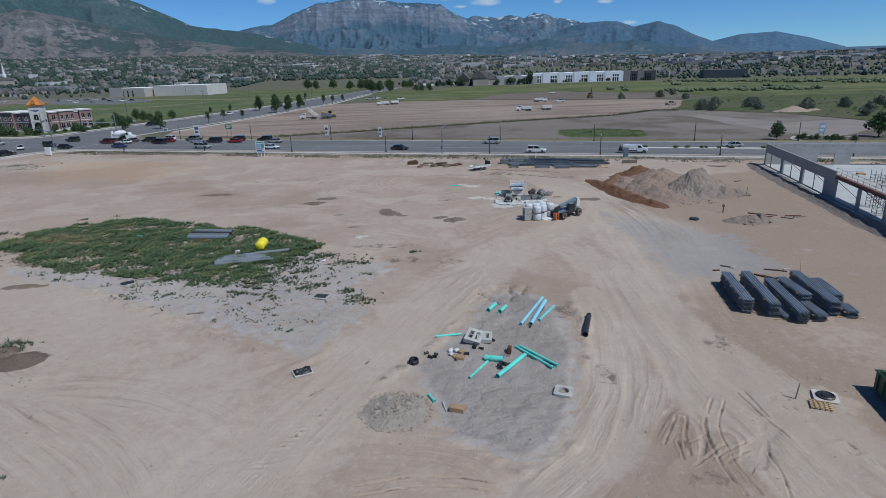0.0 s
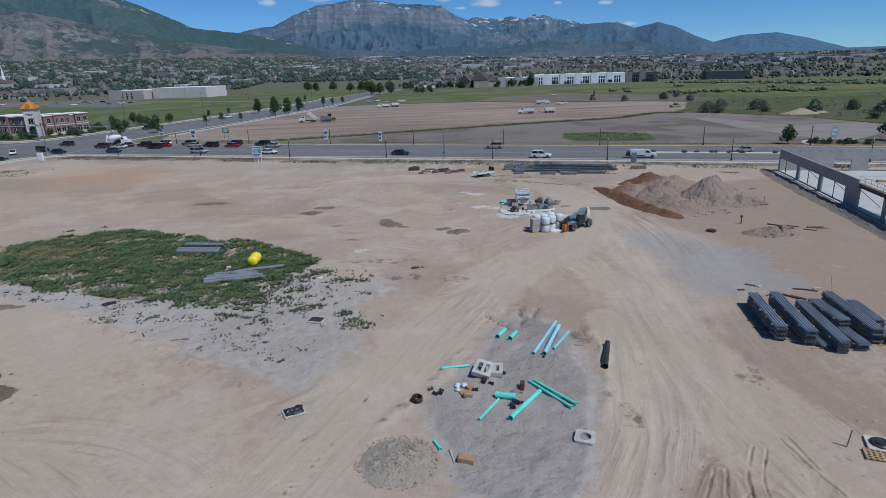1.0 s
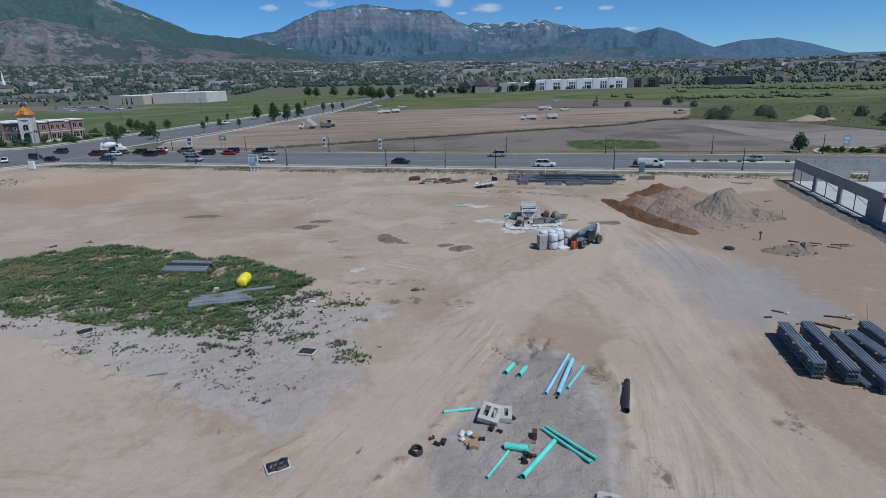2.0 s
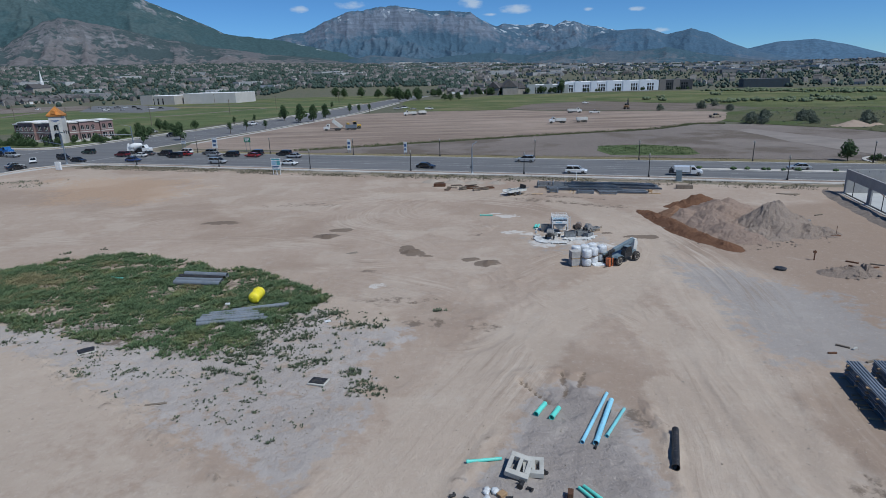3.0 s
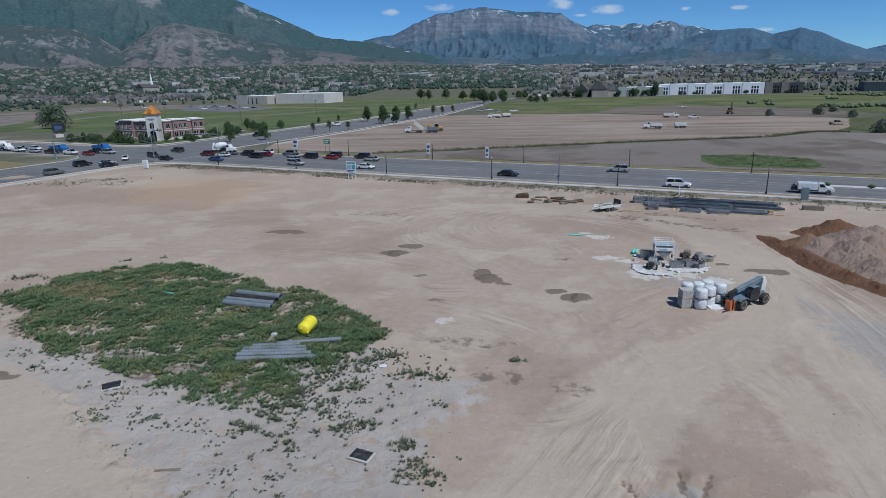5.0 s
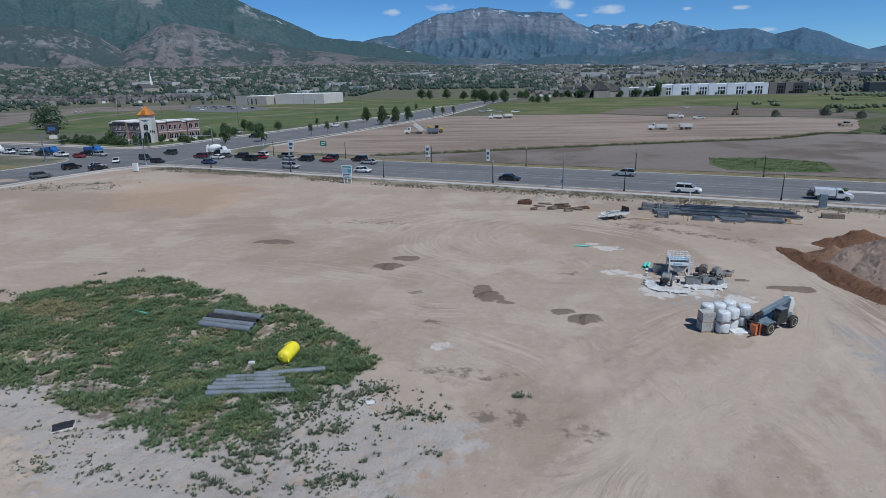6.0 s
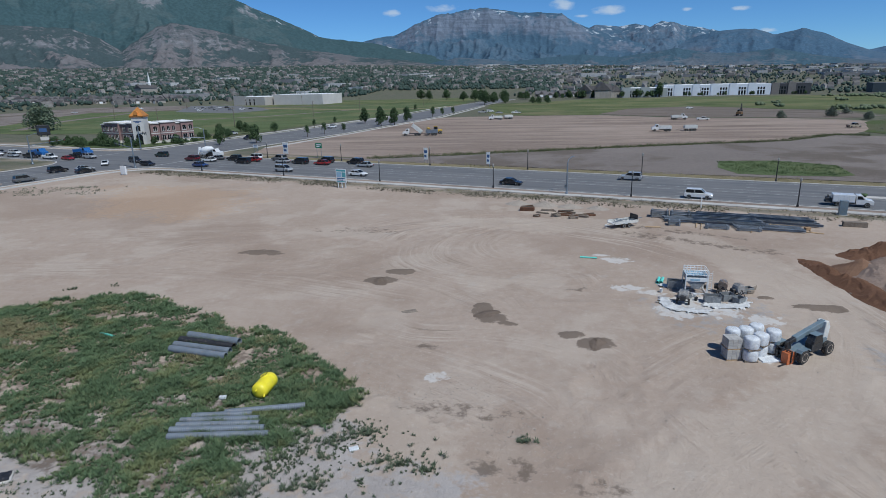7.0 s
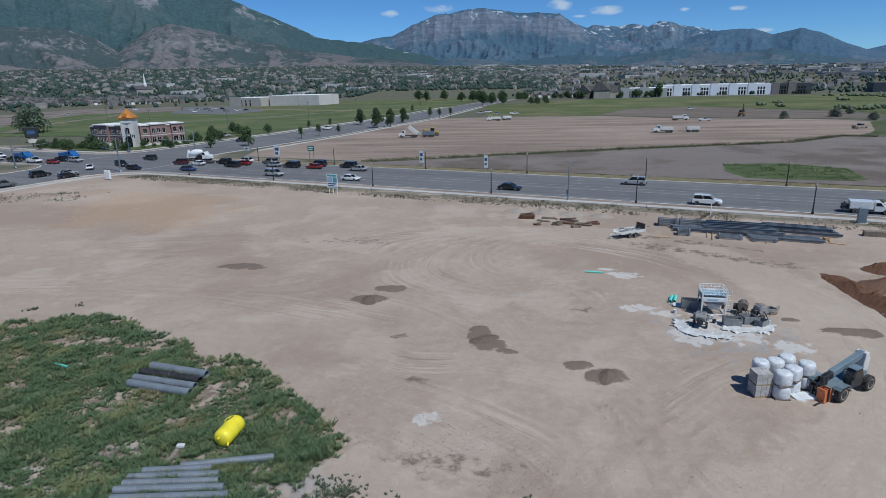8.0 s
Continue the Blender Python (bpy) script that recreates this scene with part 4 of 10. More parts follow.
def sheet(name, outline, z, material, label, category, ragged=0.0, thick=0.0, m=None, step=6.0, seed=5):
    """A piece of the ground with its own surface, its outline made ragged, with a small edge."""
    pts = []
    for a, b in zip(outline, outline[1:] + outline[:1]):
        n = max(1, int(math.hypot(b[0] - a[0], b[1] - a[1]) / step)) if ragged else 1
        pts += [(a[0] + (b[0] - a[0]) * k / n, a[1] + (b[1] - a[1]) * k / n) for k in range(n)]
    if ragged:
        p = np.array(pts)
        p = p + ragged * np.stack([fbm(p[:, 0], p[:, 1], 9, 3, seed), fbm(p[:, 0], p[:, 1], 9, 3, seed + 40)], -1)
        pts = [tuple(q) for q in p]
    bm = bmesh.new()
    top = [bm.verts.new((x, y, z)) for x, y in pts]
    low = [bm.verts.new((x, y, z - max(thick, 0.03))) for x, y in pts]
    f = bm.faces.new(top)
    for k in range(len(pts)):
        bm.faces.new((top[k - 1], low[k - 1], low[k], top[k]))
    bmesh.ops.recalc_face_normals(bm, faces=bm.faces[:])
    if f.normal.z < 0:
        bmesh.ops.reverse_faces(bm, faces=bm.faces[:])
    bmesh.ops.triangulate(bm, faces=[f])
    ob = part(name, bm, material)
    if m is not None:
        ob.matrix_world = m
    return tagged(ob, label, category, kind="structure")


# ---- roads (u, v in the road's own frame) ----
NEAR, FAR = 142.3, 166.6


def arc(cx, cy, r, a0, a1, n=8):
    return [(cx + r * math.cos(radians(a0 + (a1 - a0) * k / n)), cy + r * math.sin(radians(a0 + (a1 - a0) * k / n))) for k in range(n + 1)]


road_outline = ([(900, NEAR), (900, FAR)] + arc(-151, FAR + 14, 14, 270, 180) + [(-164.5, 246), (-174, 360), (-200, 489), (-226, 660), (-245, 660), (-226, 489), (-205, 360), (-199, 246)]
                + arc(-213, FAR + 14, 14, 0, -90) + [(-900, FAR), (-900, NEAR)] + arc(-204, NEAR - 12, 12, 90, 0) + [(-192, -200), (-163, -200)] + arc(-149, NEAR - 14, 14, 180, 90))
sheet("road", road_outline, 0.0, ASPHALT, "worn grey asphalt of a wide main road and its crossing", "road", m=ROAD)


def strip(name, line, wide, z0, z1, material, label, category, m=ROAD):
    """A kerb or pavement along an open line: a box section with small bevels."""
    bm = bmesh.new()
    rows = []
    for k, (x, y) in enumerate(line):
        a, b = Vector(line[max(k - 1, 0)]), Vector(line[min(k + 1, len(line) - 1)])
        t = (b - a).normalized()
        nx, ny = t.y, -t.x
        c = 0.03
        rows.append([bm.verts.new((x + nx * w, y + ny * w, z)) for w, z in ((-wide / 2, z0), (-wide / 2, z1 - c), (-wide / 2 + c, z1), (wide / 2 - c, z1), (wide / 2, z1 - c), (wide / 2, z0))])
    for p, q in zip(rows, rows[1:]):
        for k in range(5):
            bm.faces.new((p[k], p[k + 1], q[k + 1], q[k]))
    for r in (rows[0], rows[-1]):
        bm.faces.new(r)
    bmesh.ops.recalc_face_normals(bm, faces=bm.faces[:])
    ob = part(name, bm, material)
    ob.matrix_world = m
    return tagged(ob, label, category, kind="structure")


corner_se = [(900, NEAR)] + arc(-149, NEAR - 14, 14, 90, 180) + [(-163, -200)]
corner_ne = [(900, FAR)] + arc(-151, FAR + 14, 14, 270, 180) + [(-164.5, 246), (-174, 360), (-200, 489), (-226, 660)]
corner_nw = [(-900, FAR)] + arc(-213, FAR + 14, 14, -90, 0) + [(-199, 246), (-205, 360), (-226, 489), (-245, 660)]
corner_sw = [(-900, NEAR)] + arc(-204, NEAR - 12, 12, 90, 0) + [(-192, -200)]
for line in (corner_se, corner_ne, corner_nw, corner_sw):
    strip("kerb", line, 0.35, -0.1, 0.15, KERB, "pale concrete kerb along the road", "kerb")
strip("pavement", [(900, 139.4)] + arc(-146, 139.4 - 13.5, 13.5, 90, 180) + [(-159.5, -200)], 1.7, -0.1, 0.16, CONCRETE, "pale concrete pavement beside the dirt verge", "pavement")
strip("pavement", [(-900, 171)] + arc(-218, 171 + 14, 14, -90, 0) + [(-204, 246), (-210, 360), (-231, 489)], 2.2, -0.1, 0.16, CONCRETE, "pale concrete pavement round the corner", "pavement")
strip("pavement", [(-158, 190), (-160.6, 246), (-170, 360), (-196, 489)], 1.8, -0.1, 0.16, CONCRETE, "pale concrete pavement beside the side road", "pavement")
for side, a, b in (("near", NEAR - 2.0, NEAR - 0.3), ("far", FAR + 0.3, FAR + 4.5)):
    sheet("verge", [(-140, a), (900, a), (900, b), (-140, b)], 0.10, DRY_GRASS if side == "far" else BROWN_LOT, "dry dirt and straw-coloured grass verge beside the road", "verge", m=ROAD, thick=0.2)

bm = bmesh.new()
for v0 in (145.6, 149.1, 158.6, 162.4):
    for u0 in np.arange(-150, 330, 12.0):
        box(bm, u0, u0 + 3.0, v0 - 0.06, v0 + 0.06, 0.0, 0.006)
for v0 in (152.6, 155.6):
    box(bm, -156, 330, v0 - 0.07, v0 + 0.07, 0.0, 0.006)
for v0 in (NEAR + 1.6, FAR - 1.6):
    box(bm, -150, 330, v0 - 0.06, v0 + 0.06, 0.0, 0.006)
for u0 in (-158.5, -200.5):
    box(bm, u0 - 0.25, u0 + 0.25, NEAR + 1, FAR - 1, 0.0, 0.006)
for u0 in (-170, -177, -184, -188):
    box(bm, u0 - 0.06, u0 + 0.06, 186, 330, 0.0, 0.006)
    box(bm, u0 - 0.06, u0 + 0.06, 20, 124, 0.0, 0.006)
ob = part("road_markings", bm, ROAD_PAINT)
ob.matrix_world = ROAD
tagged(ob, "worn white lane lines on the asphalt", "marking", kind="structure")

median_line = [(8, 154.1), (400, 154.1)]
strip("median", median_line, 2.0, -0.1, 0.17, KERB, "narrow raised concrete median with low shrubs", "median")

# ---- the land beyond the road ----
sheet("graded_lot", [(-97, 230), (-82, 284), (-60, 386), (-15, 394), (36, 387), (73, 359), (137, 336), (152, 300), (112, 262), (104, 262), (81, 243), (44, 232), (9, 221), (-24, 209), (-50, 200), (-92, 214)], 0.03,
      BROWN_LOT, "bare brown graded dirt lot streaked by earthmovers", "lot", 2.5)
sheet("lower_lot", [(-92, 208), (-50, 198), (-24, 205), (9, 217), (44, 228.5), (81, 239), (104, 256), (122, 250), (142, 222), (150, 175), (118, 146), (97, 151), (50, 165), (-24, 187.5), (-76, 204)], 0.05,
      GREY_LOT, "bare grey-brown dirt lot beside the road", "lot", 1.5)
sheet("pond_grass", [(46.4, 191.2), (43.6, 179.8), (44.4, 170.0), (52, 167.8), (63.7, 166.4), (68, 168), (71, 183), (60, 191.5)], 0.09, MEADOW, "patch of lush green grass in a shallow basin", "grass", 0.8, step=2)
sheet("mud_field", [(40, 395), (74, 366), (139, 342), (170, 350), (165, 400), (140, 430), (110, 470), (60, 470), (30, 440)], 0.04, MUD, "dark bare ground at the field's edge", "field", 5)
sheet("green_field", [(-30, 398), (36, 392), (62, 455), (108, 474), (142, 434), (170, 405), (178, 350), (240, 330), (470, 420), (640, 600), (330, 640), (60, 655), (-40, 560)], 0.045, FIELD, "wide green and straw-coloured field", "field", 6, step=15)
sheet("scrubland", [(140, 226), (154, 176), (260, 150), (520, 240), (480, 410), (240, 326), (176, 344), (146, 322), (118, 266)], 0.04, SCRUB, "dry scrub land with sagebrush", "scrub", 4, step=10)
sheet("meadow", [(-152, 288), (-131, 285), (-118, 350), (-98, 405), (-76, 500), (-62, 640), (-150, 620), (-260, 560), (-420, 520), (-420, 330), (-260, 300)], 0.04, MEADOW, "green meadow behind the corner building", "meadow", 3, step=12)
sheet("dry_meadow", [(-330, 575), (-150, 625), (-60, 645), (-50, 760), (-250, 760), (-420, 640)], 0.06, FIELD, "straw-coloured and green meadow", "meadow", 5, step=15)
sheet("farm_track", [(-293, 325), (-331, 400), (-369, 558), (-364, 705), (-357, 705), (-361, 556), (-323, 400), (-286, 327)], 0.075, GREY_LOT, "pale dirt track through a meadow", "track", 1.0, step=15)
sheet("farm_track", [(-278, 389), (-231, 398), (-191, 431), (-152, 503), (-146, 503), (-186, 428), (-229, 393), (-277, 384)], 0.08, GREY_LOT, "pale dirt track through a meadow", "track", 1.0, step=10)
sheet("mown_strip", [(-360, 560), (-300, 600), (-145, 512), (-90, 512), (-66, 560), (-70, 530), (-92, 500), (-150, 503), (-300, 575)], 0.085, DRY_GRASS, "straw-coloured mown strip in a meadow", "field", 3.0, step=12)
sheet("far_lot", [(-520, 480), (-340, 556), (-255, 615), (-262, 680), (-350, 650), (-560, 515)], 0.05, GREY_LOT, "pale far parking lot behind a meadow", "lot", 4, step=15)
sheet("parking_lot", [(-316.7, 519.6), (-388.3, 662.5), (-334.6, 654.2), (-263.3, 578.6), (-231.1, 527.9), (-243.2, 482.0)], 0.09, ASPHALT, "grey asphalt parking lot before the far stores", "parking lot")
sheet("far_road", [(-443.7, 455.4), (-516.1, 589.7), (-516.4, 671.6), (-392.9, 664.3), (-353.2, 600.3), (-414.7, 549.1), (-379.9, 447.5), (-326.3, 343.0)], 0.09, GREY_LOT, "wide pale gravel road across the far meadow", "road", 1.5, step=12)
sheet("corner_plot", [(-150, 178), (-147.5, 166), (-160, 120), (-240, 130), (-250, 214)], 0.05, DRY_GRASS, "dry straw-coloured corner plot by the crossing", "plot", 1.0)


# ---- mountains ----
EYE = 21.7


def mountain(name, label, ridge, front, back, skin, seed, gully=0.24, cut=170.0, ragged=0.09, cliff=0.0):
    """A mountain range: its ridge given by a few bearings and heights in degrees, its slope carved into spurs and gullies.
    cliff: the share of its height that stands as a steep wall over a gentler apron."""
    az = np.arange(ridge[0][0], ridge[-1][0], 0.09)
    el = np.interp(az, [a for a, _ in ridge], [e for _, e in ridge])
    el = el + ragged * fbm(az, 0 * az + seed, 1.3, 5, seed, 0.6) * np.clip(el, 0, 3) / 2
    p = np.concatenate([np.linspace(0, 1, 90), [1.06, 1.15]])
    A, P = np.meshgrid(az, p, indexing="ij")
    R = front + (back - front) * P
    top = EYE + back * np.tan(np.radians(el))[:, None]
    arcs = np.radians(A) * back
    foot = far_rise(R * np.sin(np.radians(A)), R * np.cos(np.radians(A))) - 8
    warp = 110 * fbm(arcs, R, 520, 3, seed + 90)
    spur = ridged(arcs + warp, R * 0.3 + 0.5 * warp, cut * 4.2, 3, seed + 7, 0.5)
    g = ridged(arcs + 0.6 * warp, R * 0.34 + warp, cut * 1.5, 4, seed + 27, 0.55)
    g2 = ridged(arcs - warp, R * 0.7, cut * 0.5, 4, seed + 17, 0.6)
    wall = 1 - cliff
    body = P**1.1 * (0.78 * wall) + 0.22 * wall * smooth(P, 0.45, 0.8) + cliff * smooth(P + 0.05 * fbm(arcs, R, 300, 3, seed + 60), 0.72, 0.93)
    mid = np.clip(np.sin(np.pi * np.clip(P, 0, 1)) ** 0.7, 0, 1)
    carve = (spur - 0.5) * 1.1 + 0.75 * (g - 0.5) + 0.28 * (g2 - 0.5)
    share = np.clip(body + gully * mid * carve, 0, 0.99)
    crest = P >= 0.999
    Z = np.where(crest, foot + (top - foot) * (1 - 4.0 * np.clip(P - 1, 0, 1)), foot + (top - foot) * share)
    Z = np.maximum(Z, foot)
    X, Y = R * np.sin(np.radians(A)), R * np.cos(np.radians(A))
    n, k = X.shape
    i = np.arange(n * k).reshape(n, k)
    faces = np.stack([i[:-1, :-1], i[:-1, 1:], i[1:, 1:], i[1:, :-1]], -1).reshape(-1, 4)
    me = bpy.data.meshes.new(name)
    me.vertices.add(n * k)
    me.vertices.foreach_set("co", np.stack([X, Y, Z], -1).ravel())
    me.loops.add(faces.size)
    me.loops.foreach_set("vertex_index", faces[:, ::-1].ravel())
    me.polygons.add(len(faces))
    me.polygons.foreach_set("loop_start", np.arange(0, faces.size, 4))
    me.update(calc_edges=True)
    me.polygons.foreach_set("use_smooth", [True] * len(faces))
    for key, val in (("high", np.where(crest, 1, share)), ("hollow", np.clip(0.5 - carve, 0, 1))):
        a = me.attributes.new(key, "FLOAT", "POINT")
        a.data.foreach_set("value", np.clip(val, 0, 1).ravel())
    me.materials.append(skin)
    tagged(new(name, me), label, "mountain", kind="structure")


# Scrub, woods and rock greyed towards blue: thin haze mixed into the base colours.
NEAR_SKIN = mountain_skin("hazed_scrubby_slope", (0.066, 0.092, 0.098), (0.134, 0.138, 0.148), (0.205, 0.208, 0.22), cover=0.42, size=0.4, crag=(0.3, 0.5), skirt=(0.160, 0.153, 0.158))
WOOD_SKIN = mountain_skin("hazed_wooded_slope", (0.058, 0.1, 0.11), (0.076, 0.115, 0.122), (0.235, 0.243, 0.258), cover=0.95, crag=(0.84, 0.93), snow=0.25)
# Farther ranges: aerial haze painted as bluer, paler base colours with distance.
HILL_SKIN = mountain_skin("hazed_lower_slope", (0.066, 0.114, 0.15), (0.1, 0.132, 0.165), (0.17, 0.19, 0.215), cover=0.72, size=0.5, crag=(0.9, 1.2), skirt=(0.120, 0.142, 0.168))
MASSIF_SKIN = mountain_skin("hazed_massif_rock", (0.07, 0.122, 0.176), (0.09, 0.14, 0.192), (0.155, 0.188, 0.242), snow=0.5, cover=0.9, size=0.6, crag=(0.48, 0.70))
CREST_SKIN = mountain_skin("hazed_snowy_crest", (0.074, 0.128, 0.186), (0.096, 0.146, 0.204), (0.158, 0.196, 0.25), snow=1.05, cover=0.7, size=0.7, crag=(0.5, 0.75))
FAR_SKIN = mountain_skin("hazed_distant_slope", (0.074, 0.13, 0.194), (0.092, 0.145, 0.206), (0.13, 0.17, 0.224), cover=0.6, size=0.8, crag=(0.3, 0.8), skirt=(0.118, 0.150, 0.195))
FARTHEST_SKIN = mountain_skin("hazed_farthest_slope", (0.092, 0.16, 0.242), (0.104, 0.172, 0.255), (0.116, 0.182, 0.26), cover=0.6, size=1.4, crag=(0.6, 1.0))

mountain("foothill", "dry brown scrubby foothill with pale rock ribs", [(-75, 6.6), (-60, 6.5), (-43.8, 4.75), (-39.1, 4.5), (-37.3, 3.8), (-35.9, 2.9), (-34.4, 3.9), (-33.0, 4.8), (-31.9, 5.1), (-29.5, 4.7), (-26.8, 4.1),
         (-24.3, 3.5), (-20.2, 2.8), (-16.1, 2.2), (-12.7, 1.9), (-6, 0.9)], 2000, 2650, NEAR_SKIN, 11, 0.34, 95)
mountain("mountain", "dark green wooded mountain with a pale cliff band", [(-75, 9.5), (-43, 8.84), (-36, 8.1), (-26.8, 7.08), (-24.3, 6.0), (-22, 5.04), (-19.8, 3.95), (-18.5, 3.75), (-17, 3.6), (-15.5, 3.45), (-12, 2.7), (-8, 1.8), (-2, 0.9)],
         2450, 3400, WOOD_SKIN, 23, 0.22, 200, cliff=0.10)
mountain("foothill", "low wooded foothills with bare clearings, tinted blue-green for haze", [(-14, 0.8), (-10, 1.5), (-7, 2.0), (-4.5, 1.75), (-2, 1.5), (1, 1.75), (4, 1.9), (7, 1.6), (9.5, 1.85), (12, 2.15), (14.5, 1.7), (17, 1.6), (19.5, 1.85), (22, 1.3), (25, 0.8), (29, 0.2)],
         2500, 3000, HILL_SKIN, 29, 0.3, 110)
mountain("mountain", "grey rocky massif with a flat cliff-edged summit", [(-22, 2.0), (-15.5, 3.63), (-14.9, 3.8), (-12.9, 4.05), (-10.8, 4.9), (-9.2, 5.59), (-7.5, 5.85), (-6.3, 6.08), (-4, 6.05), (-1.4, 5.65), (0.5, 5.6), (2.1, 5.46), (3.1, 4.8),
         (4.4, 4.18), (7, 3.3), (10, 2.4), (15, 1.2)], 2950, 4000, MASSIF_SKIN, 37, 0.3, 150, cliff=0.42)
mountain("mountain", "crest streaked with old snow, tinted blue-grey for haze", [(0, 2.8), (4.4, 4.1), (5.1, 4.39), (7.1, 4.16), (8.5, 4.37), (9.7, 4.04), (10.7, 4.44), (12.2, 4.05), (14, 3.73), (14.9, 3.45), (18, 2.6), (23, 1.2)],
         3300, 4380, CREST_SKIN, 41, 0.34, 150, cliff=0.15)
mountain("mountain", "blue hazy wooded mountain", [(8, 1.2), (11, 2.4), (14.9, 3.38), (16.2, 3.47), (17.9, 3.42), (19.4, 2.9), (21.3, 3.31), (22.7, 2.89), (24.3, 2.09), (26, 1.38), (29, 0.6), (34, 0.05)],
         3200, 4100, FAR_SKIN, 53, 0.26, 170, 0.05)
mountain("mountain", "distant mountain tinted pale blue for haze", [(19, 0.5), (25.8, 1.47), (27.9, 1.91), (30.5, 2.0), (32.8, 1.46), (35.5, 0.6), (40, 0.6), (60, 1.2), (100, 1.6)],
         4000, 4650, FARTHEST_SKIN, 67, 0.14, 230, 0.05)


# ---- materials of the things ----
AQUA = plain("aqua_sewer_pipe", (0.16, 0.66, 0.56), 0.35, vary=0.12, size=1.0, dirt=DUST, dirt_amount=0.3)
SKY_PIPE = plain("light_blue_water_pipe", (0.29, 0.61, 0.77), 0.35, vary=0.12, size=1.0, dirt=DUST, dirt_amount=0.3)
BLACK_PLASTIC = plain("black_plastic", (0.022, 0.022, 0.024), 0.5, vary=0.3, size=0.5, dirt=DUST, dirt_amount=0.35)
RUBBER = plain("tyre_rubber", (0.028, 0.027, 0.026), 0.8, vary=0.2, size=0.5, dirt=DUST, dirt_amount=0.5)
CAST = plain("cast_concrete", (0.43, 0.42, 0.39), 0.85, vary=0.14, size=0.8, dirt=(0.25, 0.22, 0.19), dirt_amount=0.4, bump=0.3)
STEEL = plain("galvanised_steel", (0.30, 0.335, 0.37), 0.42, 0.75, vary=0.2, size=1.2, dirt=(0.2, 0.2, 0.2))
DECK_STEEL = plain("bluish_deck_steel", (0.22, 0.25, 0.29), 0.45, 0.25, vary=0.22, size=0.9, dirt=DUST, dirt_amount=0.25)
BLUE_STEEL = plain("grey_primed_steel", (0.20, 0.225, 0.25), 0.55, 0.2, vary=0.25, size=1.5, dirt=DUST, dirt_amount=0.3, spread=0.3)
DARK_STEEL = plain("dark_steel", (0.05, 0.052, 0.056), 0.5, 0.5, vary=0.3, size=0.8, dirt=DUST, dirt_amount=0.3)
RUST = plain("rusty_iron", (0.13, 0.062, 0.035), 0.85, 0.2, vary=0.35, size=0.3)
LUMBER = plain("sawn_lumber", (0.42, 0.29, 0.165), 0.8, vary=0.25, size=0.5, spread=0.2)
GREY_WOOD = plain("weathered_wood", (0.20, 0.165, 0.13), 0.9, vary=0.3, size=0.5, spread=0.25)
CARDBOARD = plain("cardboard", (0.36, 0.235, 0.13), 0.85, vary=0.15, size=0.6)
WHITE_PLASTIC = plain("white_plastic_wrap", (0.66, 0.675, 0.69), 0.3, vary=0.16, size=0.3, dirt=(0.36, 0.36, 0.36), dirt_amount=0.6, bump=0.6)
BLOCK_GREY = plain("grey_masonry", (0.40, 0.385, 0.365), 0.9, vary=0.12, size=0.4, spread=0.12)
YELLOW = plain("yellow_polyethylene", (0.80, 0.68, 0.03), 0.4, vary=0.07, size=0.8, dirt=DUST, dirt_amount=0.2)
GREY_PIPE = plain("grey_corrugated_pipe", (0.165, 0.19, 0.22), 0.5, vary=0.15, size=0.9, dirt=DUST, dirt_amount=0.3)
ORANGE = plain("orange_plastic", (0.55, 0.15, 0.05), 0.5, vary=0.15, size=0.4, dirt=DUST)
MACHINE = plain("blue_grey_machine_paint", (0.16, 0.215, 0.25), 0.4, vary=0.15, size=0.8, dirt=DUST, dirt_amount=0.4)
MACHINE_WHITE = plain("off_white_machine_paint", (0.60, 0.60, 0.57), 0.45, vary=0.1, size=0.7, dirt=DUST, dirt_amount=0.4)
RIM_GREY = plain("wheel_rim", (0.45, 0.44, 0.42), 0.5, 0.3, vary=0.15, size=0.3, dirt=DUST)
GLASS_DARK = plain("tinted_glass", (0.012, 0.015, 0.018), 0.08, vary=0.05, size=1.0, bump=0.0)
WHITE_PAINT = plain("white_paint", (0.74, 0.74, 0.73), 0.5, vary=0.07, size=1.0, dirt=(0.5, 0.47, 0.43), dirt_amount=0.3)
BLUE_BANNER = plain("pale_blue_banner", (0.30, 0.46, 0.58), 0.6, vary=0.15, size=0.5)
TEAL = plain("teal_sign_paint", (0.10, 0.33, 0.36), 0.5, vary=0.1, size=0.8)
NAVY = plain("dark_blue_print", (0.05, 0.10, 0.22), 0.5, vary=0.1, size=0.8)
GREEN_PAINT = plain("dark_green_paint", (0.022, 0.075, 0.04), 0.5, vary=0.2, size=0.8, dirt=(0.1, 0.07, 0.05), dirt_amount=0.4)
TILT_CONCRETE = plain("tilt_up_concrete", (0.33, 0.325, 0.315), 0.85, vary=0.12, size=4, dirt=(0.24, 0.235, 0.23), dirt_amount=0.4)
SLAB = plain("new_concrete_slab", (0.44, 0.445, 0.44), 0.7, vary=0.08, size=5, dirt=(0.52, 0.51, 0.49), dirt_amount=0.4)
PRIMER_RED = plain("red_oxide_primer", (0.20, 0.105, 0.085), 0.7, vary=0.2, size=1.0)

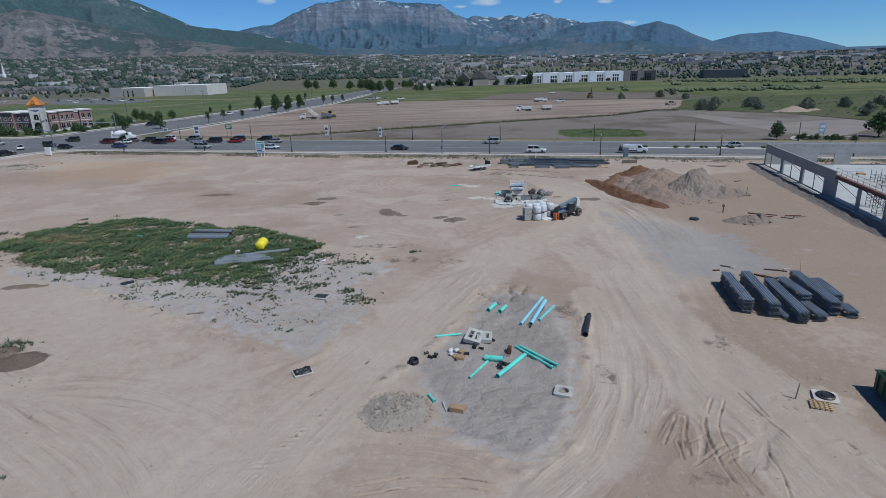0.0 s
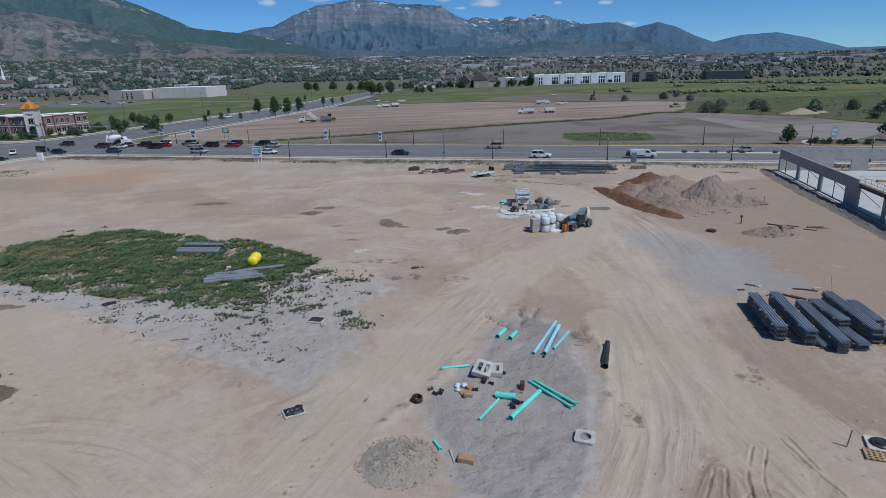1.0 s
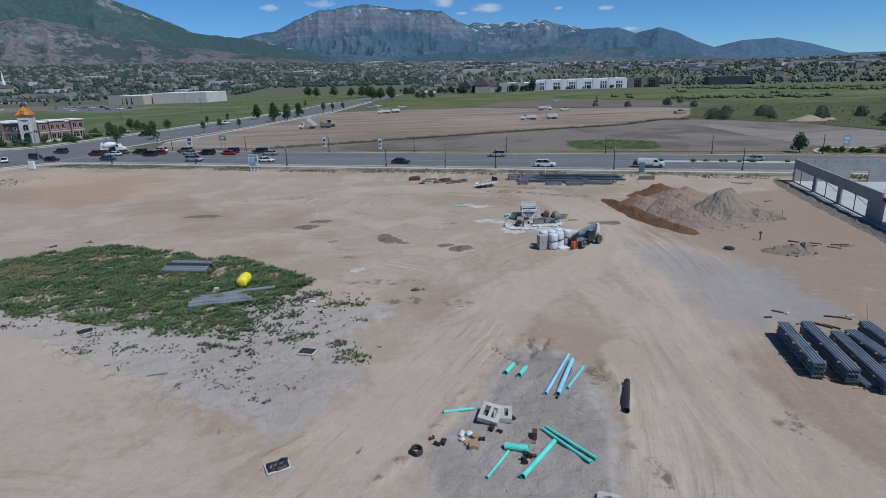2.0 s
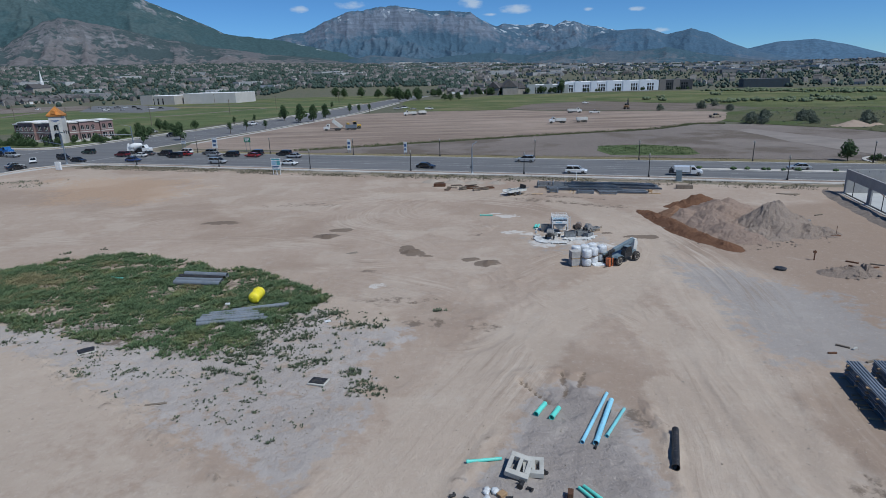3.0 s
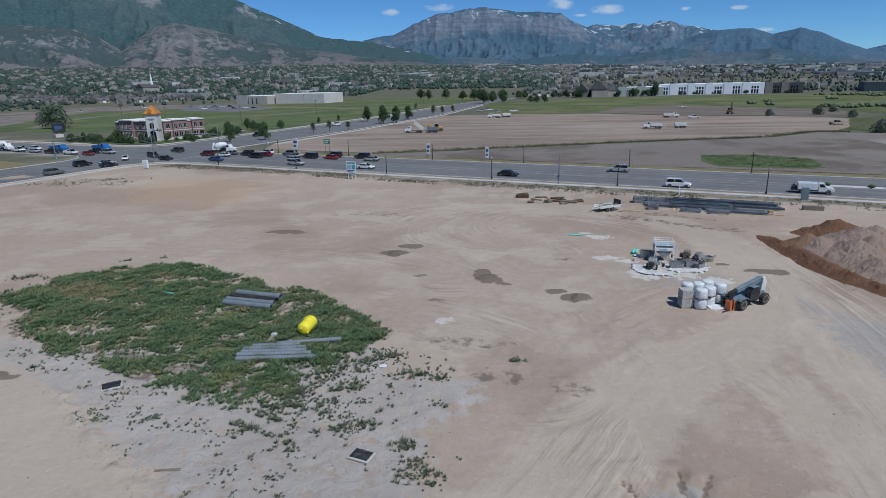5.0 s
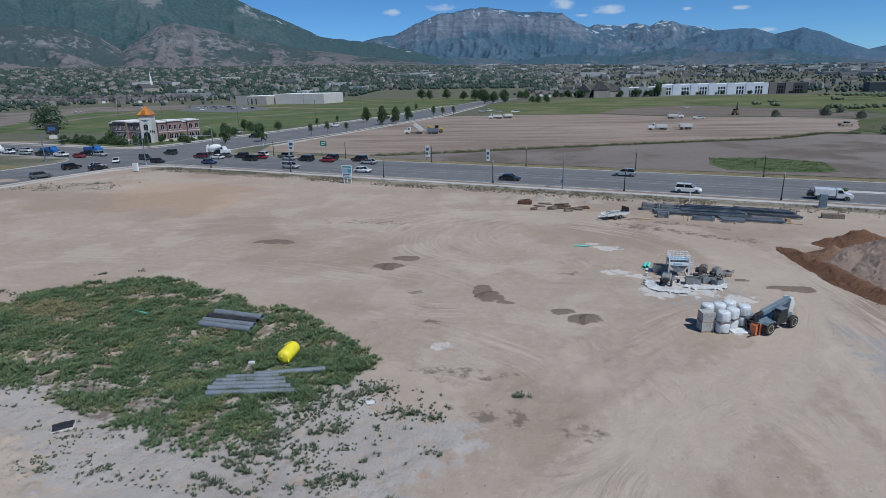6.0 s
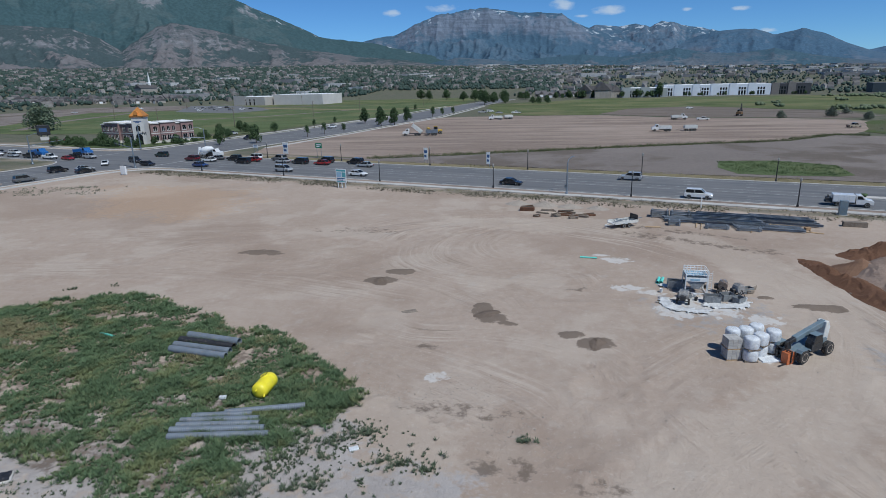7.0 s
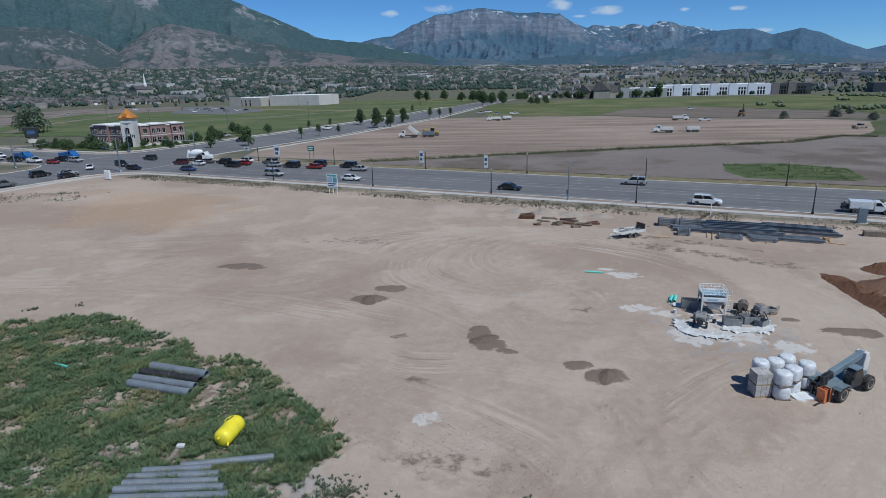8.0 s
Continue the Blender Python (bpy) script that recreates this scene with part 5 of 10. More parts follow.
ORANGE_SOIL = earth("orange_soil", (0.285, 0.16, 0.098), (0.33, 0.20, 0.13), (0.24, 0.145, 0.10), 0.7, 0.9)
MOUND = earth("brown_mound_soil", (0.35, 0.27, 0.212), (0.41, 0.325, 0.262), (0.45, 0.37, 0.305), 0.5, 0.9)
ROSE_SOIL = earth("rosy_grey_soil", (0.285, 0.205, 0.162), (0.325, 0.245, 0.20), (0.37, 0.30, 0.25), 0.5, 0.9)
DARK_SOIL = earth("dark_red_soil", (0.165, 0.085, 0.052), (0.21, 0.115, 0.072), (0.15, 0.085, 0.055), 0.5, 0.9)
DAMP_SOIL = earth("damp_brown_soil", (0.175, 0.132, 0.102), (0.225, 0.172, 0.135), (0.28, 0.225, 0.18), 0.4, 1.0)
GREY_SOIL = earth("grey_soil", (0.262, 0.206, 0.168), (0.322, 0.262, 0.220), (0.36, 0.315, 0.28), 0.4, 1.0)
PALE_RUBBLE = earth("pale_rubble", (0.40, 0.345, 0.29), (0.46, 0.405, 0.345), (0.30, 0.255, 0.215), 0.25, 1.0)
WEED = leafy("weed_leaves", (0.076, 0.126, 0.064), (0.142, 0.196, 0.094), 0.42, tired=(0.26, 0.255, 0.11))
SPARSE = leafy("sparse_weed_leaves", (0.072, 0.100, 0.062), (0.145, 0.168, 0.105), 0.4)
STRAW = leafy("dry_stalks", (0.27, 0.232, 0.13), (0.19, 0.185, 0.095), 0.3)
TREE_LEAF = leafy("tree_leaves", (0.044, 0.078, 0.034), (0.09, 0.135, 0.056), 0.3)
SAGE = leafy("sage_leaves", (0.105, 0.128, 0.092), (0.175, 0.195, 0.15), 0.2)
BARK = plain("bark", (0.10, 0.075, 0.055), 0.9, vary=0.3, size=0.4, bump=0.6)


# ---- plants ----
def tufts(name, places, high, wide, blades, material, seed, label, category, bushy=0.0):
    """Many grass or weed tufts as one mesh of blades. places: rows of x, y. bushy: how far up its stem each leaf sprouts."""
    rs = np.random.RandomState(seed)
    blades = int(blades * 1.9)
    p = np.repeat(np.asarray(places, float), blades, 0)
    n = len(p)
    z0 = np.repeat([ground_z(x, y) for x, y in places], blades)
    swell = np.clip(1 + 1.0 * fbm(np.asarray(places)[:, 0], np.asarray(places)[:, 1], 1.8, 3, seed), 0.35, 2)
    size = np.repeat((0.55 + 0.9 * rs.rand(len(places)) ** 1.5) * swell, blades)
    a = rs.rand(n) * math.tau
    lean = (0.25 + 0.75 * rs.rand(n)) * wide * size
    h = high * size * (0.5 + 0.6 * rs.rand(n))
    w = (0.018 + 0.03 * rs.rand(n)) * (0.6 + high)
    up = bushy * h * rs.rand(n)
    w, h = w * (1 + 0.9 * bushy), np.maximum(h * (1 - 0.75 * bushy), up + 0.06)
    root = p + np.stack([np.cos(a), np.sin(a)], -1) * (0.35 * wide * rs.rand(n) * size)[:, None]
    side = np.stack([-np.sin(a), np.cos(a)], -1) * w[:, None]
    out = np.stack([np.cos(a), np.sin(a)], -1) * lean[:, None]

    def row(xy, z):
        return np.concatenate([xy, z[:, None]], 1)
    v = np.stack([row(root - side * 0.6, z0 + up - 0.03), row(root + side * 0.6, z0 + up - 0.03), row(root + out, z0 + h)], 1).reshape(-1, 3)
    me = bpy.data.meshes.new(name)
    me.vertices.add(len(v))
    me.vertices.foreach_set("co", v.ravel())
    me.loops.add(3 * n)
    me.loops.foreach_set("vertex_index", np.arange(3 * n))
    me.polygons.add(n)
    me.polygons.foreach_set("loop_start", np.arange(n) * 3)
    me.update(calc_edges=True)
    me.materials.append(material)
    return tagged(new(name, me), label, category, kind="stuff")


def scatter(outline, count, seed, keep=None):
    rs = np.random.RandomState(seed)
    o = np.array(outline)
    lo, hi = o.min(0), o.max(0)
    got = []
    while len(got) < count:
        p = lo + (hi - lo) * rs.rand(count * 2, 2)
        ok = inside(p[:, 0], p[:, 1], outline) > 0
        if keep is not None:
            ok &= keep(p[:, 0], p[:, 1], rs.rand(len(p)))
        got += list(p[ok])
        if not ok.any():
            break
    return np.array(got[:count])


def dense(x, y, r):
    """Where the weeds stand thick: thinner at the rim and in bare spots."""
    d = inside(x, y, GRASS_PATCH)
    bare = np.maximum.reduce([smooth(np.hypot((x - cx) / rx, (y - cy) / ry), 1.2, 0.6) for cx, cy, rx, ry in
                              ((-40, 80.0, 4.5, 1.6), (-34.5, 79.6, 2.6, 0.9), (-45.5, 73.0, 2.0, 0.7), (-27.0, 59.5, 2.2, 0.9), (-33.8, 61.0, 4.5, 1.4), (-25.2, 65.3, 2.2, 0.9), (-22, 65.6, 0.7, 0.5), (-41, 65.5, 3.5, 1.4), (-30.0, 69.5, 1.5, 0.6), (-17.3, 60.2, 1.6, 1.4))])
    return r < smooth(d + 2.2 * fbm(x, y, 4, 4, 31), -0.7, 1.9) * (1 - 0.88 * bare) * smooth(fbm(x, y, 3.5, 3, 77), -0.8, -0.3) * (0.12 + 0.88 * smooth(fbm(x, y, 1.5, 3, 79, 0.6), -0.42, -0.05))


def dry_spot(x, y):
    return smooth(np.hypot((x + 49) / 7, (y - 75.5) / 2.6) + 0.4 * fbm(x, y, 3, 3, 5), 1.3, 0.5)


weed_places = scatter([(-60, 50), (-9, 50), (-9, 90), (-60, 90)], 34000, 1, lambda x, y, r: dense(x, y, r) & (np.random.RandomState(3).rand(len(x)) > 0.85 * dry_spot(x, y)))
tufts("weeds", weed_places, 0.34, 0.27, 11, WEED, 2, "thick dark green weeds covering a patch of the site", "weeds", 0.35)
straw_places = scatter([(-60, 50), (-9, 50), (-9, 90), (-60, 90)], 5200, 4, lambda x, y, r: dense(x, y, r) & (np.random.RandomState(6).rand(len(x)) < np.maximum(dry_spot(x, y), 0.04 + 0.6 * smooth(fbm(x, y, 4, 3, 57), 0.15, 0.4))))
straw_places = np.concatenate([straw_places, scatter([(-56, 72), (-41, 72), (-41, 79), (-56, 79)], 1500, 41, lambda x, y, r: r < dry_spot(x, y))])
tufts("dry_grass", straw_places, 0.30, 0.26, 8, STRAW, 7, "dry straw-coloured grass among the weeds", "grass", 0.4)


def clustered(outline, centres, seed, keep, most, spread, extra=()):
    """Places in small clusters: few or many tufts round each centre. extra: x, y, tufts, spread."""
    rs = np.random.RandomState(seed)
    rows = [(x, y, 2 + most * rs.rand() ** 2.5, spread * (0.5 + rs.rand())) for x, y in scatter(outline, centres, seed, keep)] + list(extra)
    return np.concatenate([np.array((x, y)) + rs.randn(int(n), 2) * np.array((1.25, 1.0)) * r for x, y, n, r in rows])


FRINGE = [(-21, 62), (-13.5, 65), (-8.5, 64.5), (-5.0, 61), (-3.4, 50), (-5, 46.5), (-12, 47), (-20, 52.5)]
fringe_places = clustered(FRINGE, 150, 8, lambda x, y, r: r < smooth(inside(x, y, GRASS_PATCH), -11, -0.5) * smooth(fbm(x, y, 5, 3, 87), -0.4, 0.2) + 0.05, 16, 0.24,
                          ((-11.1, 52.8, 70, 0.5), (-10.2, 53.1, 40, 0.4), (-7.1, 51.2, 40, 0.35), (-5.5, 48.8, 60, 0.5), (-6.3, 49.4, 25, 0.4), (-10.5, 62.8, 60, 0.6), (-11.6, 63.8, 60, 0.6), (-7.5, 60.4, 30, 0.4), (-6.2, 60.1, 30, 0.35), (-9.0, 60.8, 40, 0.5), (-0.4, 63.6, 22, 0.3),
                           (-16.3, 56.7, 70, 0.6), (-17.6, 54.5, 50, 0.5), (-15.0, 59.6, 60, 0.6), (-13.4, 55.6, 40, 0.5), (-14.2, 61.6, 50, 0.6), (-12.6, 58.0, 40, 0.5)))
tufts("scattered_weeds", fringe_places, 0.24, 0.19, 10, SPARSE, 9, "small weeds scattered on grey gravel", "weeds", 0.35)
spill = clustered([(-44, 62), (-30, 57), (-18, 53), (-9, 47), (-8.5, 41.5), (-18, 44.5), (-33, 53.5), (-44, 60)], 100, 18, lambda x, y, r: r < 0.9 * smooth(fbm(x, y, 3, 3, 187), -0.15, 0.3), 9, 0.2, ((-29.5, 55.2, 30, 0.7), (-31.6, 58.2, 30, 0.6), (-21.5, 51.5, 20, 0.5), (-17.4, 47.2, 16, 0.5)))
tufts("small_weeds", spill, 0.16, 0.14, 8, SPARSE, 19, "tiny weeds on grey rubble", "weeds", 0.6)
west_places = clustered([(-70, 80), (-57, 80), (-50, 64), (-62, 58)], 90, 28, lambda x, y, r: r < smooth(fbm(x, y, 5, 3, 287), -0.1, 0.3), 14, 0.35, ((-57.5, 70.5, 60, 0.9), (-55.0, 67.5, 60, 0.9), (-33.0, 42.0, 40, 0.5), (-34.2, 41.0, 40, 0.5), (-24.3, 24.6, 24, 0.4), (-52, 86.5, 12, 0.3), (-47.5, 88.0, 10, 0.3)))
tufts("scattered_weeds", west_places, 0.32, 0.26, 10, SPARSE, 29, "small weeds scattered at the edge of the dirt", "weeds", 0.35)


def bank_places(count, seed, v0, v1, u0, u1, gap=0.0):
    rs = np.random.RandomState(seed)
    u, v = u0 + (u1 - u0) * rs.rand(count), v0 + (v1 - v0) * rs.rand(count)
    x, y = u * U.x + v * V.x, u * U.y + v * V.y
    ok = fbm(x, y, 9, 3, seed) + 0.5 * rs.rand(count) > gap
    return np.stack([x, y], -1)[ok]


tufts("verge_weeds", bank_places(7500, 12, 131.8, 138.3, -148, 90, 0.12), 0.36, 0.36, 6, leafy("verge_leaves", (0.085, 0.088, 0.056), (0.165, 0.15, 0.105), 0.3), 13, "grey-green weeds along the dirt bank beside the pavement", "weeds")
tufts("verge_straw", bank_places(1500, 14, 133.5, 138.3, -148, 90, 0.1), 0.24, 0.3, 6, STRAW, 15, "dry stalks along the dirt bank", "weeds")
tufts("corner_weeds", scatter([(-122, 138), (-92, 141), (-88, 152), (-118, 150)], 330, 32, lambda x, y, r: r < smooth(fbm(x, y, 6, 3, 33), 0.0, 0.35)), 0.3, 0.3, 7, SPARSE, 34, "dark weeds on the dirt near the crossing", "weeds")
ditch_line = [(-50, 200.5), (-24, 208), (9, 219.5), (45, 230.5), (82, 241.5), (104, 260), (114, 256)]


def ditch_places(count, seed, wide):
    rs = np.random.RandomState(seed)
    out = []
    size = [math.dist(a, b) for a, b in zip(ditch_line, ditch_line[1:])]
    for (a, b), s in zip(zip(ditch_line, ditch_line[1:]), size):
        for _ in range(int(count * s / sum(size))):
            t, w = rs.rand(), rs.randn() * wide
            out.append((a[0] + (b[0] - a[0]) * t - (b[1] - a[1]) / s * w, a[1] + (b[1] - a[1]) * t + (b[0] - a[0]) / s * w))
    return np.array(out)


tufts("ditch_weeds", ditch_places(4200, 35, 1.6), 0.55, 0.5, 6, leafy("ditch_leaves", (0.085, 0.11, 0.05), (0.17, 0.17, 0.085), 0.3), 36, "rank green weeds along a ditch between two dirt lots", "weeds")
tufts("pond_weeds", scatter([(45.4, 190.2), (44.4, 180), (45.4, 171.0), (63, 167.4), (68, 170), (70.5, 183), (60, 190.5)], 2600, 37), 0.45, 0.35, 6, leafy("basin_grass", (0.075, 0.12, 0.05), (0.13, 0.17, 0.075), 0.3), 38, "lush grass in a shallow basin", "grass")
FAR_VERGE = bank_places(2600, 39, 166.9, 172.8, -90, 75, 0.2)
tufts("far_verge_grass", FAR_VERGE, 0.4, 0.35, 6, STRAW, 40, "dry grass along the far verge", "grass")


def clumps(name, rows, material, seed, label, category, kind="", flat=0.8, detail=1):
    """Uneven leafy clumps as one mesh. rows: x, y, z, radius."""
    base = bmesh.new()
    bmesh.ops.create_icosphere(base, subdivisions=detail, radius=1)
    bv = np.array([v.co for v in base.verts])
    bf = np.array([[v.index for v in f.verts] for f in base.faces])
    base.free()
    rs = np.random.RandomState(seed)
    rows = np.asarray(rows, float)
    n, m = len(rows), len(bv)
    jit = 1 + 0.55 * (rs.rand(n, m, 1) - 0.5)
    shape = rows[:, 3][:, None, None] * (0.75 + 0.5 * rs.rand(n, 1, 3)) * np.array([1, 1, flat])
    v = rows[:, None, :3] + bv[None] * jit * shape
    fc = (bf[None] + (np.arange(n) * m)[:, None, None]).reshape(-1, 3)
    me = bpy.data.meshes.new(name)
    me.vertices.add(n * m)
    me.vertices.foreach_set("co", v.ravel())
    me.loops.add(fc.size)
    me.loops.foreach_set("vertex_index", fc.ravel())
    me.polygons.add(len(fc))
    me.polygons.foreach_set("loop_start", np.arange(0, fc.size, 3))
    me.update(calc_edges=True)
    me.materials.append(material)
    return tagged(new(name, me), label, category, kind=kind)


def leaf_cloud(bm, blobs, leaves, size, rs):
    """Small leaf cards, bent at the middle, in and on a few rough volumes."""
    for _ in range(leaves):
        c, r = blobs[rs.randint(len(blobs))]
        d = Vector(rs.randn(3)).normalized() * (0.55 + 0.45 * rs.rand() ** 0.5)
        p = Vector(c) + Vector((d.x * r[0], d.y * r[1], d.z * r[2]))
        n = (d + Vector(rs.randn(3)) * 0.5).normalized()
        t = n.orthogonal().normalized()
        t.rotate(Matrix.Rotation(rs.rand() * math.tau, 3, n))
        s, b = size * (0.6 + 0.8 * rs.rand()), n.cross(t)
        v = [bm.verts.new(p + q) for q in (-t * s, b * s * 0.55 + n * s * 0.15, t * s, -b * s * 0.55 + n * s * 0.15)]
        bm.faces.new((v[0], v[1], v[2]))
        bm.faces.new((v[0], v[2], v[3]))


def tree(label, high, wide, seed, trunk=0.28, leaf=0.34, leaves=1100, material=None, tall=False, name="tree"):
    """A tapered trunk, limbs, and a crown of leaf clumps with gaps."""
    rs = np.random.RandomState(seed)
    t = thing(name, label, "tree")
    bm = bmesh.new()
    stem = high * trunk
    rod(bm, (0, 0, -0.1), (0.05, 0.03, stem), 0.028 * high, 0.02 * high, 8)
    rod(bm, (0.05, 0.03, stem), (0.0, 0.1, high * 0.8), 0.02 * high, 0.006 * high, 7)
    blobs = []
    for k in range(9 if not tall else 7):
        a = k * 2.4 + rs.rand()
        h = stem + (high - stem) * (0.12 + 0.8 * (k + 0.5) / (9 if not tall else 7))
        reach = wide * (0.5 - 0.42 * ((h - stem) / (high - stem) - 0.3) ** 2 * 2.0) * (0.55 + 0.5 * rs.rand())
        reach = max(reach, wide * 0.12)
        tip = (math.cos(a) * reach, math.sin(a) * reach, h)
        rod(bm, (0, 0.03, max(stem * 0.9, h - reach * 0.9)), tip, 0.009 * high, 0.003 * high, 5)
        r = wide * (0.24 + 0.12 * rs.rand())
        blobs.append((tip, (r, r, r * (0.8 if not tall else 1.2))))
        blobs.append(((tip[0] * 0.35, tip[1] * 0.35, h + r * 0.3), (r, r, r)))
    part("trunk", bm, BARK, t)
    bm = bmesh.new()
    leaf_cloud(bm, blobs, leaves, leaf, rs)
    part("crown", bm, material or TREE_LEAF, t, "dense green crown")
    return t


# ---- heaps ----
def heap(name, label, cones, material, seed, rough=0.16, step=0.33, lumps=0.0, category="soil heap"):
    """A tipped heap: cones with rills and clods. cones: x, y, height, radius x, radius y, turn."""
    x0, x1 = min(c[0] - max(c[3:5]) for c in cones) - 0.6, max(c[0] + max(c[3:5]) for c in cones) + 0.6
    y0, y1 = min(c[1] - max(c[3:5]) for c in cones) - 0.6, max(c[1] + max(c[3:5]) for c in cones) + 0.6
    xs, ys = np.arange(x0, x1, step), np.arange(y0, y1, step)
    X, Y = np.meshgrid(xs, ys, indexing="ij")
    Z = np.full(X.shape, -1.0)
    for cx, cy, h, rx, ry, turn in cones:
        c, s = math.cos(radians(turn)), math.sin(radians(turn))
        a, b = ((X - cx) * c + (Y - cy) * s) / rx, (-(X - cx) * s + (Y - cy) * c) / ry
        d = np.hypot(a, b)
        ang = np.arctan2(b, a)
        rill = 0.07 * np.abs(fbm(ang * 4 + cx, d * 0.8, 1.0, 3, seed)) * smooth(d, 0.1, 0.5)
        Z = np.maximum(Z, h * (1 - d - rill + 0.10 * np.exp(-(d / 0.25) ** 2) - 0.1))
    Z = Z + rough * fbm(X, Y, 2.4, 5, seed + 3, 0.62) * smooth(Z, -0.2, 0.5) + lumps * np.clip(fbm(X, Y, 0.7, 3, seed + 9, 0.7) - 0.1, 0, 1) * smooth(Z, 0.0, 0.4)
    n, k = X.shape
    i = np.arange(n * k).reshape(n, k)
    faces = np.stack([i[:-1, :-1], i[1:, :-1], i[1:, 1:], i[:-1, 1:]], -1).reshape(-1, 4)
    keep = Z.ravel()[faces].max(1) > -0.22
    ob = from_arrays(name, np.stack([X, Y, np.maximum(Z, -0.35)], -1).reshape(-1, 3), faces[keep], material, smooth_shade=lumps < 0.3)
    return tagged(ob, label, category)


heap("soil_heap", "low orange soil heap among far sagebrush", [(151, 233, 2.2, 9, 6, 0), (158, 236, 1.6, 7, 5, 0)], MOUND, 113, 0.5, step=0.8)
heap("gravel_heap", "low heap of pale gravel along the verge", [(-3.0, 135.6, 0.8, 2.6, 1.56, -17)], PALE_RUBBLE, 171, 0.25, step=0.2, lumps=0.3, category="gravel heap")
heap("gravel_heap", "low heap of pale gravel along the verge", [(1.5, 134.6, 0.9, 3.0, 1.7999999999999998, -17)], PALE_RUBBLE, 172, 0.25, step=0.2, lumps=0.3, category="gravel heap")
heap("gravel_heap", "low heap of pale gravel along the verge", [(6.0, 133.2, 0.7, 2.6, 1.56, -17)], PALE_RUBBLE, 173, 0.25, step=0.2, lumps=0.3, category="gravel heap")
heap("gravel_heap", "low heap of pale gravel along the verge", [(10.5, 132.0, 0.5, 2.2, 1.32, -17)], PALE_RUBBLE, 174, 0.25, step=0.2, lumps=0.3, category="gravel heap")
heap("soil_heap", "tall heap of loose rosy-brown soil on the dirt", [(36.3, 97.6, 1.8, 5.0, 6.0, 10), (39.4, 94.5, 2.3, 5.6, 7.5, 15), (39.0, 88.8, 1.6, 4.8, 6.5, 20), (42.5, 101, 2.3, 6, 6, 0), (45.5, 103, 2.1, 5, 5, 0), (42.0, 97.0, 2.2, 4, 4, 0)], ROSE_SOIL, 101, 0.5, lumps=0.4)
heap("soil_heap", "fresh orange soil tipped on a heap", [(35.4, 98.6, 2.0, 3.6, 4.4, 10)], ORANGE_SOIL, 103, 0.25, lumps=0.2)
heap("soil_heap", "long low bank of dark reddish soil at a heap's foot", [(32.5, 99.5, 0.85, 2.2, 6.5, 8), (33.1, 95.0, 0.9, 2.4, 6.5, 10), (33.8, 90.5, 0.9, 2.4, 6.5, 12), (34.8, 86.4, 0.8, 2.2, 5.2, 16), (36.0, 83.4, 0.6, 2.0, 3.6, 20), (42, 105.5, 2.4, 6.5, 3.2, -6)], DARK_SOIL, 105, 0.4, lumps=0.45)
heap("soil_heap", "steep heap of grey clods", [(46.2, 91.6, 4.1, 6.6, 6.4, 0), (48.0, 93.5, 3.6, 5.6, 5.6, 0), (49.5, 88.6, 1.3, 5, 4, 0), (43.0, 88.0, 1.2, 4.5, 4, 0)], GREY_SOIL, 107, 0.7, lumps=0.6)
heap("rubble_heap", "low heap of pale stony rubble beside grey gravel", [(-1.4, 29.7, 0.75, 2.4, 2.4, 0)], PALE_RUBBLE, 109, 0.35, step=0.09, lumps=0.5)
heap("rubble_heap", "low heap of grey broken concrete", [(45.3, 71.8, 0.75, 3.4, 2.0, 10), (43.2, 72.0, 0.5, 2, 1.4, 0)], GREY_SOIL, 111, 0.4, step=0.15, lumps=1.0)
for k, (x, y, h, r) in enumerate(((-31.2, 39.2, 0.45, 2.2), (-33.8, 40.8, 0.5, 1.4), (-4.6, 83.6, 0.3, 1.6), (5.3, 78.3, 0.4, 1.3), (-17.4, 92.4, 0.28, 1.5))):
    heap("dirt_mound", "small mound of brown dirt", [(x, y, h, r, r * 0.75, 25 * k)], DAMP_SOIL, 120 + k, 0.14, step=0.12, lumps=0.3, category="dirt mound")


def stones(name, outline, count, size, material, seed, label, lift=None):
    rs = np.random.RandomState(seed)
    p = scatter(outline, count, seed, lambda x, y, r: r < smooth(fbm(x, y, 3, 3, seed + 5), -0.3, 0.3))
    r = size * (0.4 + 1.2 * rs.rand(len(p)) ** 3)
    rows = [(x, y, ground_z(x, y) + q * 0.15, q) for (x, y), q in zip(p, r)]
    return clumps(name, rows, material, seed, label, "stones", "stuff", 0.6)


def pile(cx, cy, h, r, count, size, material, seed, label):
    """Loose stones lying over a low round heap."""
    rs = np.random.RandomState(seed)
    rows = []
    for _ in range(count):
        a, d = rs.rand() * math.tau, 1.15 * rs.rand() ** 0.6
        x, y, q = cx + r * d * math.cos(a), cy + r * d * math.sin(a), size * (0.35 + 1.8 * rs.rand() ** 4)
        rows.append((x, y, ground_z(x, y) + h * max(0.0, 0.92 - d) + 0.25 * q, q))
    clumps("stones", rows, material, seed, label, "stones", "stuff", 0.75)


